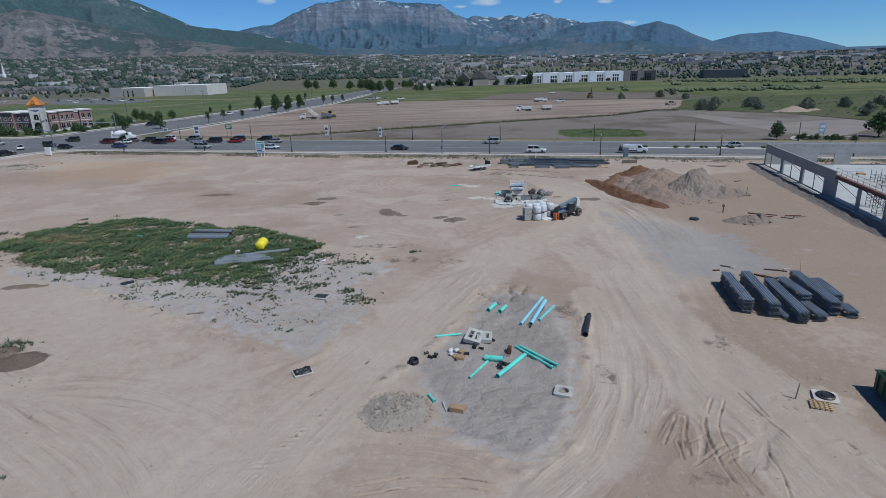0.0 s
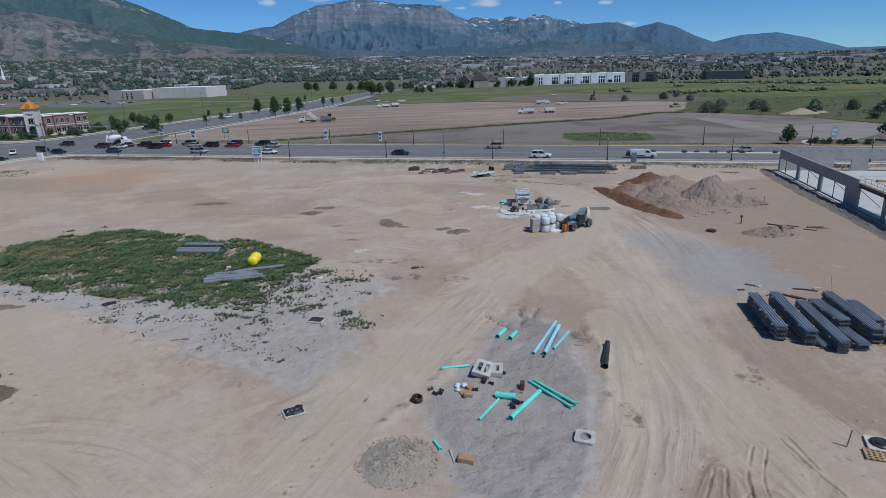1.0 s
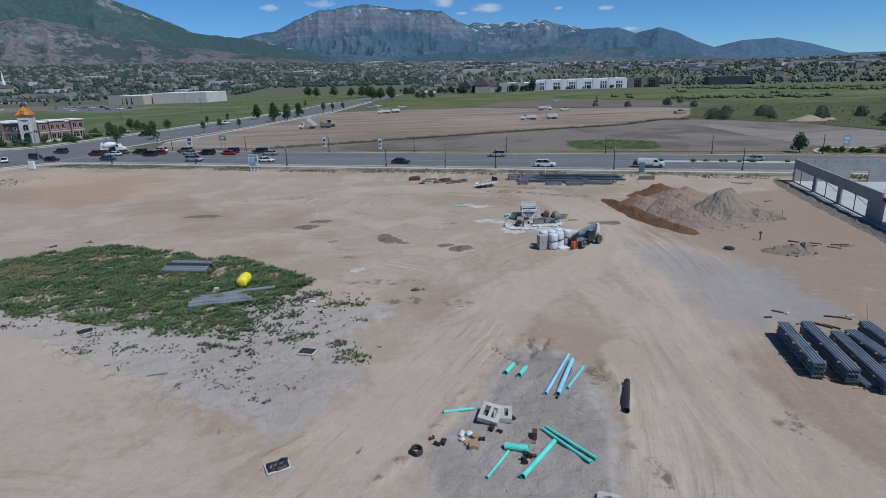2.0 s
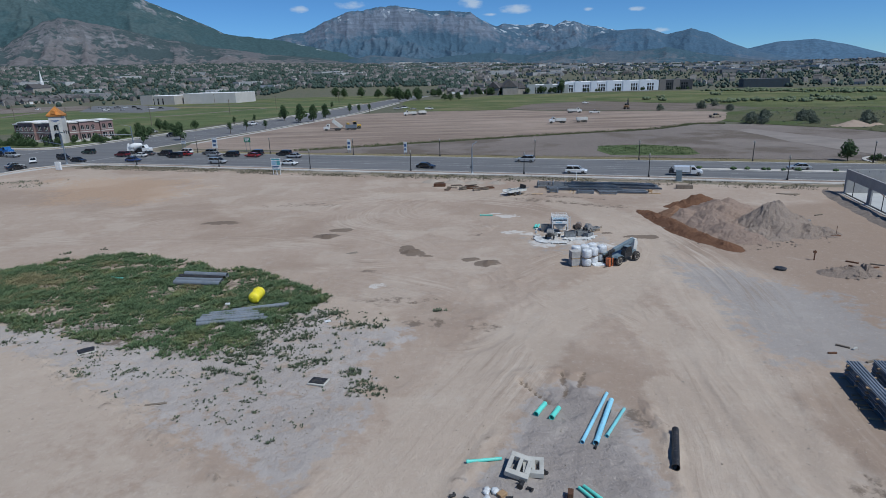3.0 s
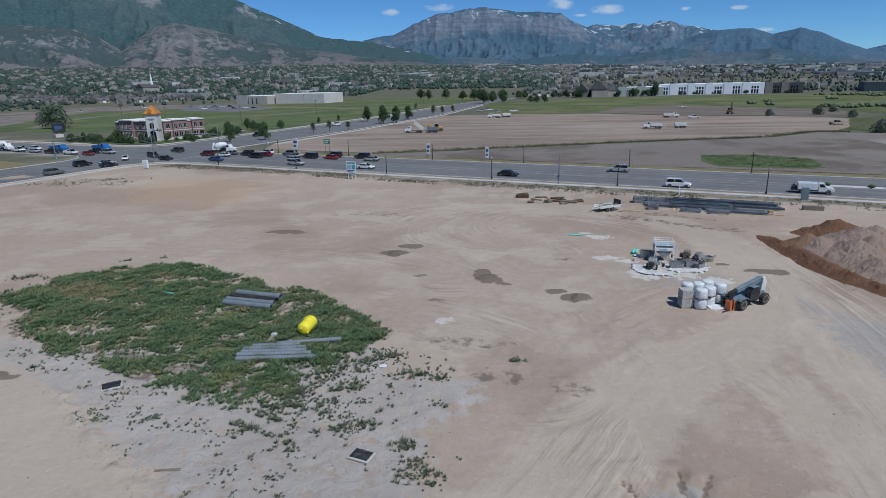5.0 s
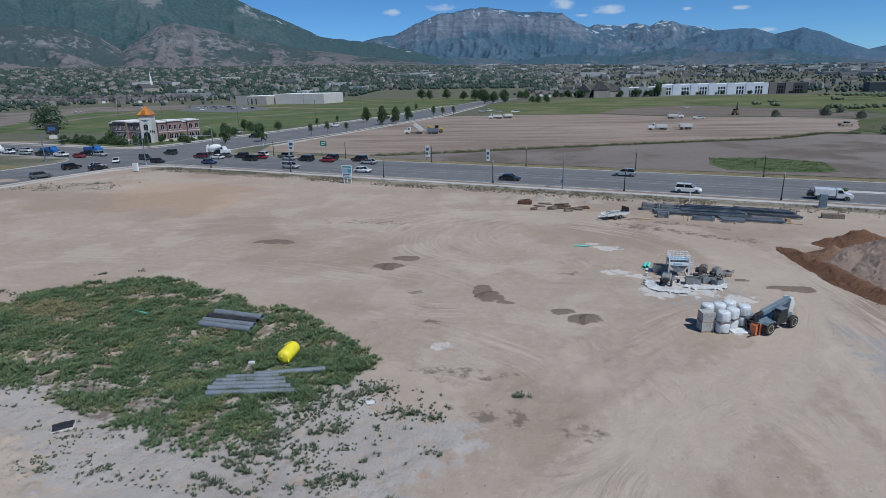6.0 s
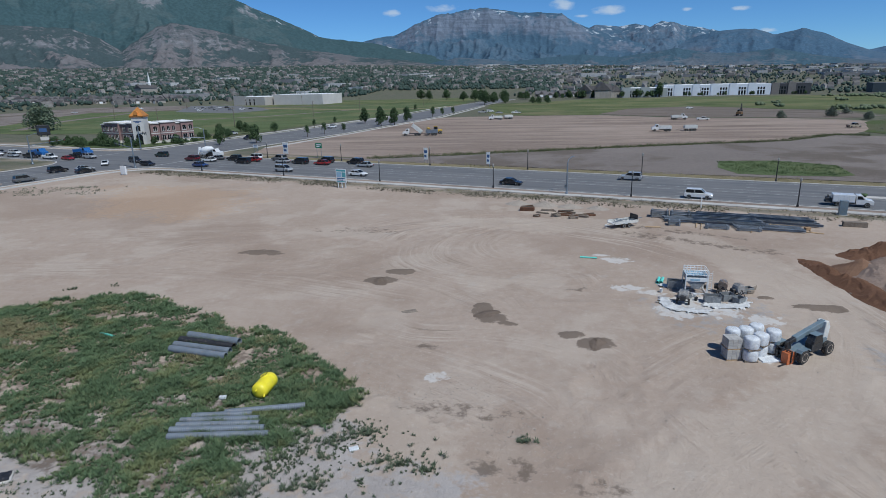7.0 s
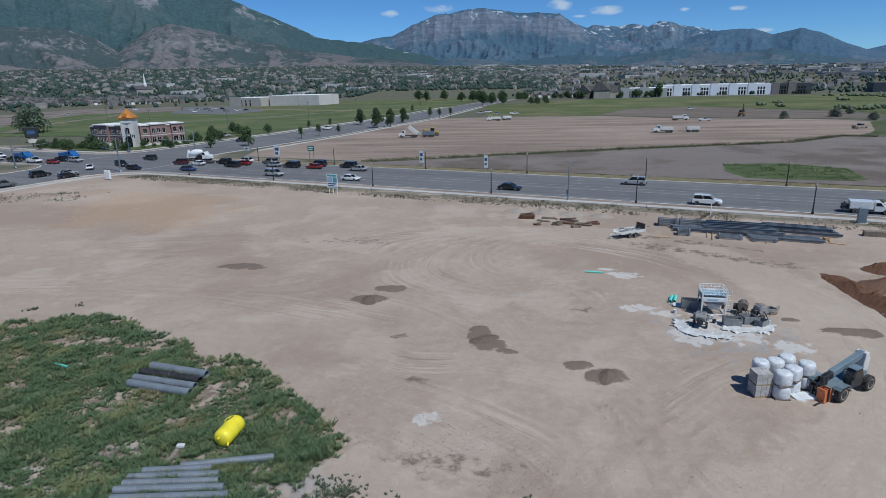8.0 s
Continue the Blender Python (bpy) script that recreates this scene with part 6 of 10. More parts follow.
pile(-1.4, 29.7, 0.62, 2.1, 1700, 0.05, PALE_RUBBLE, 131, "loose pale stones and clods over a low heap")
pile(45.0, 71.9, 0.6, 2.2, 160, 0.12, GREY_SOIL, 137, "broken pieces of concrete on a low heap")
stones("gravel", [(-1, 27), (9, 26), (12.5, 36), (13, 46), (6, 48), (1, 41)], 700, 0.035, PALE_RUBBLE, 133, "scattered grey stones on gravel")
stones("gravel", [(-46, 62), (-30, 50), (-12, 40), (-6, 42), (-4, 56), (-20, 54), (-34, 58)], 2000, 0.04, PALE_RUBBLE, 135, "scattered grey stones among weeds")
stones("gravel", [(-38, 44), (-28, 41), (-24, 28), (-26, 15), (-42, 15)], 900, 0.09, PALE_RUBBLE, 139, "stones scattered on bare dirt")
stones("gravel", [(-30, 20), (28, 20), (55, 80), (30, 125), (-50, 125), (-60, 60)], 3000, 0.045, PALE_RUBBLE, 141, "small stones strewn over the dirt")
stones("clods", [(-17, 73), (-12, 68), (-5, 65), (2, 61), (5.5, 58.5), (5.2, 62.5), (0, 67.5), (-8, 73), (-14, 77)], 900, 0.045, PALE_RUBBLE, 145, "pale clods turned up beside the weeds")
stones("clods", [(-36, 56.5), (-29, 52), (-22, 47.4), (-14, 41), (-11, 38), (-10.4, 36.6), (-14.6, 39.4), (-23, 45.6), (-30, 50.4)], 500, 0.045, PALE_RUBBLE, 146, "pale clods along a low scarp")
stones("clods", [(31, 102), (32, 84), (36, 80), (52, 84), (52, 100), (40, 108)], 700, 0.11, GREY_SOIL, 143, "clods rolled off the soil heaps")


# ---- pipes and castings in the grey gravel ----
def pipe(name, label, a, b, r, material, group="", z=None, wall=0.015):
    za, zb = (ground_z(*a) + r if z is None else z), (ground_z(*b) + r if z is None else z)
    bm = bmesh.new()
    pipe_mesh(bm, (*a, za), (*b, zb), r, wall)
    d = (Vector((*b, zb)) - Vector((*a, za))).normalized()
    pipe_mesh(bm, Vector((*a, za)) - d * 0.005, Vector((*a, za)) + d * 0.16, r + 0.016, 0.015)
    return tagged(part(name, bm, material, smooth_shade=False), label, "pipe", group)


G = "sewer pipes on the gravel"
pipe("drain_pipe", "long aqua plastic sewer pipe lying on gravel", (5.6, 33.0), (8.1, 36.3), 0.16, AQUA, G)
pipe("drain_pipe", "slim aqua plastic sewer pipe lying on gravel", (9.75, 34.1), (7.6, 37.6), 0.10, AQUA, G)
pipe("drain_pipe", "slim aqua plastic sewer pipe lying on gravel", (10.15, 34.4), (7.9, 37.75), 0.10, AQUA, G)
pipe("drain_pipe", "slim aqua plastic sewer pipe lying on gravel", (3.65, 33.3), (5.2, 35.6), 0.085, AQUA, G)
pipe("drain_pipe", "short wide aqua pipe piece", (5.05, 36.0), (6.35, 35.5), 0.22, AQUA, G)
pipe("drain_pipe", "slim aqua pipe beside a concrete casting", (1.5, 40.0), (3.6, 40.3), 0.10, AQUA, G)
pipe("drain_pipe", "short aqua pipe piece in a trench", (6.3, 44.9), (7.1, 46.1), 0.17, AQUA, G)
pipe("drain_pipe", "short aqua pipe piece in a trench", (7.25, 44.4), (7.95, 45.6), 0.17, AQUA, G)
pipe("drain_pipe", "short aqua pipe offcut near rubble", (1.12, 30.45), (0.75, 31.35), 0.09, AQUA, G)
pipe("water_pipe", "light blue plastic water pipe", (8.7, 41.8), (11.7, 47.5), 0.12, SKY_PIPE, G)
pipe("water_pipe", "wide light blue plastic water pipe", (9.5, 41.6), (11.75, 46.5), 0.17, SKY_PIPE, G)
pipe("water_pipe", "pale blue plastic water pipe", (10.35, 42.3), (12.35, 45.5), 0.11, plain("pale_aqua_pipe", (0.22, 0.58, 0.62), 0.35, vary=0.1, size=1.0, dirt=DUST), G)
pipe("dark_pipe", "dark steel pipe between blue pipes", (9.35, 41.2), (11.4, 45.4), 0.07, DARK_STEEL, G)
pipe("black_pipe", "thick black corrugated pipe lying on gravel", (13.45, 39.1), (14.75, 42.7), 0.22, BLACK_PLASTIC, G)
pipe("drain_pipe", "short aqua pipe standing out near the mixing station", (13.1, 94.0), (13.6, 95.6), 0.16, AQUA, G)
pipe("drain_pipe", "short aqua pipe standing out near the mixing station", (13.5, 94.0), (14.0, 95.6), 0.16, AQUA, G)
pipe("drain_pipe", "slim aqua pipe on pale dust", (5.6, 103.3), (7.6, 103.0), 0.1, AQUA, G)
pipe("white_pipe", "thin grey post lying on gravel", (1.65, 30.4), (1.85, 29.2), 0.055, CAST)
pipe("aqua_offcut", "faded aqua pipe lying in weeds", (-39.5, 75.5), (-37.8, 75.0), 0.12, AQUA)


def casting():
    """Two precast inlet tops with square holes, one leaning on the other."""
    bm = bmesh.new()
    for x0, x1, y0, y1 in ((-0.75, 0.75, -0.95, -0.55), (-0.75, 0.75, 0.55, 0.95), (-0.75, -0.48, -0.55, 0.55), (-0.12, 0.12, -0.55, 0.55), (0.42, 0.75, -0.55, 0.55)):
        box(bm, x0, x1, y0, y1, 0, 0.34, 0.02)
    return bm


for x, y, z, rx, ry, rz, s in ((4.5, 39.2, 0.22, 7, 10, -20, 0.9), (5.35, 39.35, 0.02, 0, 0, -8, 0.8)):
    ob = part("inlet_casting", casting(), CAST)
    ob.matrix_world = pose(x, y, z + ground_z(x, y), rx, ry, rz) @ Matrix.Diagonal((s, s, 1, 1))
    tagged(ob, "grey precast concrete inlet top with square openings", "casting", "precast castings")


def ring_slab(size, hole, thick):
    """A square slab with a round hole."""
    bm = bmesh.new()
    n = 32
    outer, inner = [], []
    for k in range(n):
        a = math.tau * (k + 0.5) / n
        m = size / 2 / max(abs(math.cos(a)), abs(math.sin(a)))
        outer.append((m * math.cos(a), m * math.sin(a)))
        inner.append((hole * math.cos(a), hole * math.sin(a)))
    rows = [[bm.verts.new((*p, z)) for p in ring] for ring, z in ((outer, 0), (outer, thick), (inner, thick), (inner, 0))]
    for i in range(4):
        u, v = rows[i], rows[(i + 1) % 4]
        for k in range(n):
            bm.faces.new((u[k], u[(k + 1) % n], v[(k + 1) % n], v[k]))
    bmesh.ops.recalc_face_normals(bm, faces=bm.faces[:])
    return bm


ob = part("manhole_slab", ring_slab(1.2, 0.36, 0.2), CAST)
ob.matrix_world = pose(9.75, 30.9, ground_z(9.75, 30.9), 2, 0, -22)
tagged(ob, "square precast concrete slab with a round hole", "casting", "precast castings")
slab = thing("manhole", "white square concrete collar round a dark manhole", "manhole", pose(26.4, 29.1, ground_z(26.4, 29.1), 0, 0, -25))
part("collar", ring_slab(1.45, 0.5, 0.12), plain("white_concrete", (0.5, 0.47, 0.43), 0.8, vary=0.15, size=0.8, dirt=DUST, dirt_amount=0.6), slab)
bm = bmesh.new()
lathe(bm, [(0.55, 0.121), (0.55, 0.2), (0.46, 0.26), (0.43, 0.2), (0.28, 0.18), (0.26, 0.24), (0.0, 0.24)], 28)
part("cover", bm, DARK_STEEL, slab, "dark iron ring and cover")


def inlet(x, y, turn, label, pale=False):
    """A storm drain: frame, iron bars and a crumpled sheet of black filter cloth over it."""
    t = thing("storm_inlet", label, "drain", pose(x, y, ground_z(x, y), 0, 0, turn))
    part("frame", cube(-0.72, 0.72, -0.52, 0.52, -0.02, 0.14, 0.04), KERB if pale else CAST, t, "pale concrete frame" if pale else "dusty concrete frame")
    for k in range(8):
        part("bar", cube(-0.6, 0.6, -0.42 + k * 0.11, -0.36 + k * 0.11, 0.142, 0.19), DARK_STEEL, t)
    n, m = 15, 11
    X, Y = np.meshgrid(np.linspace(-0.62, 0.62, n), np.linspace(-0.46, 0.46, m), indexing="ij")
    off = x * 3.1
    rag = 1 + 0.16 * fbm(np.arctan2(Y, X) * 2 + off, 0 * X, 1.0, 3, 171)
    Z = 0.2 + (0.04 if pale else 0.22) * np.abs(fbm(X + off, Y, 0.45, 3, 173, 0.6)) + 0.06 * fbm(X + off, Y, 0.9, 2, 175) - 0.16 * smooth(np.maximum(np.abs(X) / 0.62, np.abs(Y) / 0.46), 0.75, 1.0) * (0.2 if pale else 1)
    i = np.arange(n * m).reshape(n, m)
    f = np.stack([i[:-1, :-1], i[1:, :-1], i[1:, 1:], i[:-1, 1:]], -1).reshape(-1, 4)
    cloth = from_arrays("filter_cloth", np.stack([X * rag, Y * rag, np.maximum(Z, 0.03)], -1).reshape(-1, 3), f, BLACK_PLASTIC, t)
    cloth.modifiers.new("thick", "SOLIDIFY").thickness = 0.012
    cloth["label"] = "crumpled black filter cloth"


inlet(-30.8, 56.0, 35, "storm drain with a pale frame and black grate beside weeds", True)
inlet(-9.4, 49.9, -15, "storm drain wrapped in black filter cloth on gravel")
inlet(-8.4, 35.2, 25, "dark storm drain grate beside a haul lane")

coil = bmesh.new()
for k in range(4):
    r = bmesh.ops.create_circle(coil, segments=24, radius=0.1)
    bmesh.ops.delete(coil, geom=r["verts"], context="VERTS")
    for j in range(20):
        a, b = j / 20 * math.tau, (j + 1) / 20 * math.tau
        R, z = 0.34 - 0.03 * (k % 2), 0.06 + 0.09 * k
        rod(coil, (R * math.cos(a), R * math.sin(a), z), (R * math.cos(b), R * math.sin(b), z), 0.05, 0.05, 7, False)
ob = part("hose_coil", coil, BLACK_PLASTIC, smooth_shade=True)
ob.matrix_world = pose(-0.3, 35.9, ground_z(-0.3, 35.9), 6, 4, 0)
tagged(ob, "coil of black hose lying on gravel", "hose coil")

rs = np.random.RandomState(77)
for k in range(6):
    x, y = 2.5 + 0.55 * rs.rand(), 36.8 + 0.9 * rs.rand()
    bm = bmesh.new()
    bmesh.ops.create_icosphere(bm, subdivisions=2, radius=0.2)
    for v in bm.verts:
        v.co *= 0.75 + 0.5 * rs.rand()
        v.co.z = max(v.co.z * 0.6, -0.08)
    ob = part("plastic_bag", bm, WHITE_PLASTIC, smooth_shade=True)
    ob.matrix_world = pose(x, y, ground_z(x, y) + 0.08, 0, 0, 60 * k)
    tagged(ob, "crumpled white plastic bag among scraps", "bag", "scraps on the gravel")


def board(name, label, x, y, w, d, h, turn, material, category="board", tilt=0, z=None):
    ob = part(name, cube(-w / 2, w / 2, -d / 2, d / 2, 0, h, min(0.02, h / 4)), material)
    ob.matrix_world = pose(x, y, ground_z(x, y) if z is None else z, tilt, 0, turn)
    return tagged(ob, label, category)


board("cardboard_box", "flattened brown cardboard box", 3.0, 36.6, 0.7, 0.5, 0.08, 20, CARDBOARD, "box")
board("cardboard_box", "open brown cardboard box on gravel", 3.2, 36.1, 0.6, 0.45, 0.25, -15, CARDBOARD, "box")
board("cardboard_box", "brown cardboard box on gravel", 3.35, 37.2, 0.5, 0.4, 0.2, 40, CARDBOARD, "box")
board("crate", "brown wooden crate near rubble", 2.55, 29.35, 0.95, 0.5, 0.32, -20, CARDBOARD, "crate")
board("sheet_iron", "small rusty iron plate leaning near pipes", 7.0, 36.9, 0.3, 0.5, 0.5, -15, RUST, "plate")
for k, (x, y, t) in enumerate(((0.7, 37.1, 20), (1.0, 36.5, -60), (1.4, 36.7, 30), (4.5, 37.9, 10), (4.9, 37.6, 70), (5.95, 39.1, 30), (6.3, 35.2, 15), (6.0, 34.6, -35), (6.55, 35.0, 50), (3.7, 36.9, 20))):
    bm = bmesh.new()
    rod(bm, (-0.22, 0, 0.13), (0.2, 0, 0.13), 0.14, 0.11, 10)
    rod(bm, (-0.28, 0, 0.13), (-0.22, 0, 0.13), 0.17, 0.17, 10)
    rod(bm, (0.05, 0, 0.13), (0.12, 0.2, 0.2), 0.09, 0.09, 8)
    ob = part("pipe_fitting", bm, BLACK_PLASTIC)
    ob.matrix_world = pose(x, y, ground_z(x, y), 0, 0, t + 17 * k) @ Matrix.Scale(0.7 + 0.12 * (k % 4), 4)
    tagged(ob, "black pipe fitting lying on gravel", "fitting", "scraps on the gravel")
bm = bmesh.new()
for k in range(5):
    rod(bm, (0.05 * k, 0, 0), (0.14 * k - 0.3, 0.05 * k, 0.75 + 0.1 * (k % 2)), 0.012, 0.012, 5)
ob = part("marker_stakes", bm, RUST)
ob.matrix_world = pose(6.75, 36.3, ground_z(6.75, 36.3))
tagged(ob, "bundle of thin rusty stakes beside aqua pipes", "stakes")


# ---- corrugated pipes and tank in the weeds ----
def corrugated(name, label, a, b, r, group, z=None):
    a, b = Vector((*a, (ground_z(*a) if z is None else z) + r)), Vector((*b, (ground_z(*b) if z is None else z) + r))
    n = int((b - a).length / 0.06)
    prof = [(r + (0.009 if k % 2 else -0.005), (b - a).length * k / n) for k in range(n + 1)]
    inner = [(r - 0.04, (b - a).length), (r - 0.04, 0)]
    bm = bmesh.new()
    N = 18
    rings = [[bm.verts.new((q * math.cos(k / N * math.tau), q * math.sin(k / N * math.tau), h)) for k in range(N)] for q, h in prof + inner]
    for u, v in zip(rings, rings[1:] + rings[:1]):
        for k in range(N):
            bm.faces.new((u[k], u[(k + 1) % N], v[(k + 1) % N], v[k]))
    bmesh.ops.transform(bm, matrix=Matrix.Translation(a) @ (b - a).to_track_quat("Z", "Y").to_matrix().to_4x4(), verts=bm.verts[:])
    return tagged(part(name, bm, GREY_PIPE if "black" not in label else BLACK_PLASTIC), label, "pipe", group)


for k, (a, b, r, lab) in enumerate((((-30.8, 72.9), (-25.2, 72.0), 0.3, "grey corrugated drain pipe half hidden in weeds"), ((-30.9, 73.7), (-25.3, 72.9), 0.3, "grey corrugated drain pipe half hidden in weeds"),
                                    ((-30.9, 74.6), (-25.4, 73.7), 0.32, "black corrugated drain pipe half hidden in weeds"), ((-30.7, 75.6), (-25.4, 74.7), 0.33, "grey corrugated drain pipe half hidden in weeds"))):
    corrugated("corrugated_pipe", lab, a, b, r, "corrugated pipes in the weeds")
for k, (a, b) in enumerate((((-23.3, 61.0), (-16.9, 62.1)), ((-23.5, 61.6), (-17.4, 62.6)), ((-23.4, 62.2), (-18.0, 63.1)), ((-23.5, 62.8), (-18.3, 63.7)), ((-23.0, 63.4), (-19.0, 64.2)), ((-21.0, 64.1), (-15.8, 65.6)))):
    corrugated("corrugated_pipe", "grey corrugated drain pipe lying in weeds", a, b, 0.23, "corrugated pipes in the weeds", ground_z(*a) - 0.06)

tank = thing("yellow_tank", "yellow plastic tank lying on its side in weeds", "tank", pose(-19.55, 67.35, ground_z(-19.55, 67.35) + 0.6, 0, 0, 0))
turn = pose(0, 0, 0, 0, 0, -3) @ pose(0, 0, 0, -88, 0, 0) @ Matrix.Diagonal((1, 1, 0.8, 1))
bm = bmesh.new()
lathe(bm, [(0.0, -1.35), (0.32, -1.33), (0.52, -1.22), (0.6, -1.02), (0.6, -0.55), (0.588, -0.5), (0.588, -0.42), (0.6, -0.37), (0.6, 0.3), (0.588, 0.36), (0.588, 0.44), (0.6, 0.5), (0.6, 1.0), (0.52, 1.2), (0.32, 1.31), (0.0, 1.33)], 24, turn)
part("shell", bm, YELLOW, tank, smooth_shade=True)
bm = bmesh.new()
lathe(bm, [(0.33, 0.48), (0.33, 0.67), (0.28, 0.67), (0.28, 0.48)], 18, pose(0.08, 0.4, 0, 0, -24, 0))
part("hatch_ring", bm, YELLOW, tank)
bm = bmesh.new()
lathe(bm, [(0.0, 0.604), (0.279, 0.604), (0.279, 0.63), (0.0, 0.63)], 18, pose(0.08, 0.4, 0, 0, -24, 0))
part("hatch", bm, BLACK_PLASTIC, tank, "dark open hatch")
bm = bmesh.new()
rod(bm, (0.35, -0.9, -0.1), (0.45, -1.2, -0.3), 0.06)
part("spout", bm, YELLOW, tank)
bm = bmesh.new()
rod(bm, (-0.1, -0.95, 0.2), (-0.15, -1.25, 0.15), 0.05)
part("spout", bm, YELLOW, tank)
board("plastic_bag", "crumpled pale plastic sheet caught in weeds", -11.0, 61.4, 0.6, 0.35, 0.1, 30, WHITE_PLASTIC, "plastic sheet", 6)
board("scrap", "white scraps in the weeds near the tank", -22.2, 66.0, 0.5, 0.3, 0.2, 10, WHITE_PLASTIC, "scraps")
board("board", "pale board lying flat on dirt", -12.2, 83.8, 1.5, 0.8, 0.03, 30, GREY_WOOD)
board("board", "weathered board lying on grey gravel", -20.6, 47.4, 1.5, 0.2, 0.06, 12, GREY_WOOD)


# ---- bundles of steel deck ----
def deck_layer():
    """One ribbed deck sheet, a metre wide and a metre long, to be stretched."""
    bm = bmesh.new()
    prof = []
    for k in range(4):
        x = -0.47 + k * 0.235
        prof += [(x, 0.0), (x + 0.07, 0.0), (x + 0.09, 0.064), (x + 0.2, 0.064), (x + 0.22, 0.0)]
    prof = prof + [(x, z - 0.012) for x, z in prof[::-1]]
    prism(bm, prof, "y", -0.5, 0.5)
    me = bpy.data.meshes.new("deck_sheet")
    bm.to_mesh(me)
    bm.free()
    me.materials.append(DECK_STEEL)
    return me


LAYER = deck_layer()


def bundle(a, b, levels, label, z0=0.12, wide=0.92):
    """A stack of deck sheets on timbers, from a to b along its length."""
    a, b = Vector(a), Vector(b)
    size, mid = (b - a).length, (a + b) / 2
    turn = math.degrees(math.atan2(b.y - a.y, b.x - a.x)) - 90
    t = thing("deck_bundle", label, "steel bundle", pose(mid.x, mid.y, ground_z(mid.x, mid.y), 0, 0, turn), "bundles of steel deck")
    rs = np.random.RandomState(int(size * 100))
    z, lift = z0, 0
    for k in range(levels):
        if k and k % 4 == 0:
            for y in (-0.36, 0.0, 0.36):
                part("timber", cube(-0.62, 0.62, size * y - 0.05, size * y + 0.05, z + 0.05, z + 0.13), LUMBER, t)
            z += 0.085
        ob = new("deck_sheet", LAYER)
        ob.parent = t
        ob.matrix_basis = Matrix.Translation((rs.randn() * 0.012, rs.randn() * 0.05, z)) @ Matrix.Diagonal((wide, size, 1, 1))
        z += 0.068
    for y in (-0.42, -0.14, 0.14, 0.42):
        w = 0.85 + 0.35 * rs.rand()
        part("timber", cube(-w, w * 0.8, size * y - 0.05, size * y + 0.05, 0, z0 - 0.015), LUMBER, t)


bundle((28.45, 42.3), (29.35, 46.3), 14, "ribbed grey-blue steel deck sheets stacked on timbers")
bundle((29.05, 45.0), (30.05, 49.4), 14, "ribbed grey-blue steel deck sheets stacked on timbers")
bundle((30.2, 41.3), (32.0, 49.4), 14, "long stack of ribbed steel deck sheets on timbers")
bundle((31.15, 40.6), (31.3, 42.6), 4, "short low stack of ribbed steel deck sheets")
bundle((31.75, 39.8), (33.4, 47.8), 12, "long stack of ribbed steel deck sheets on timbers")
bundle((33.95, 42.9), (34.3, 47.5), 14, "ribbed steel deck sheets stacked on timbers")
bundle((33.5, 40.0), (33.75, 42.8), 8, "low stack of ribbed steel deck sheets")
bundle((35.25, 41.0), (36.6, 49.0), 14, "long stack of ribbed steel deck sheets on timbers")
bundle((36.5, 42.5), (37.3, 46.8), 14, "ribbed steel deck sheets stacked on timbers")
bundle((36.4, 40.4), (36.8, 42.2), 7, "low stack of ribbed steel deck sheets")
for k, (x, y, w, t, m) in enumerate(((33.2, 51.6, 1.2, 20, GREY_WOOD), (34.6, 50.9, 1.5, -55, RUST), (35.1, 50.6, 1.4, -50, DARK_STEEL), (36.6, 52.6, 1.3, -20, RUST), (37.4, 52.2, 1.1, -35, GREY_WOOD), (38.2, 52.6, 0.8, 10, CAST), (31.0, 53.0, 0.7, 0, RUST), (32.6, 54.2, 1.0, -40, GREY_WOOD), (33.3, 53.8, 0.6, 30, CAST))):
    board("scrap_timber", "scrap timber and iron lying behind the deck bundles", x, y, w, 0.16, 0.14, t, m, "scrap")
bm = bmesh.new()
rod(bm, (0, 0, -0.1), (-0.25, 0.1, 1.5), 0.025)
ob = part("stake", bm, LUMBER)
ob.matrix_world = pose(39.2, 51.8, ground_z(39.2, 51.8))
tagged(ob, "leaning wooden survey stake", "stake")


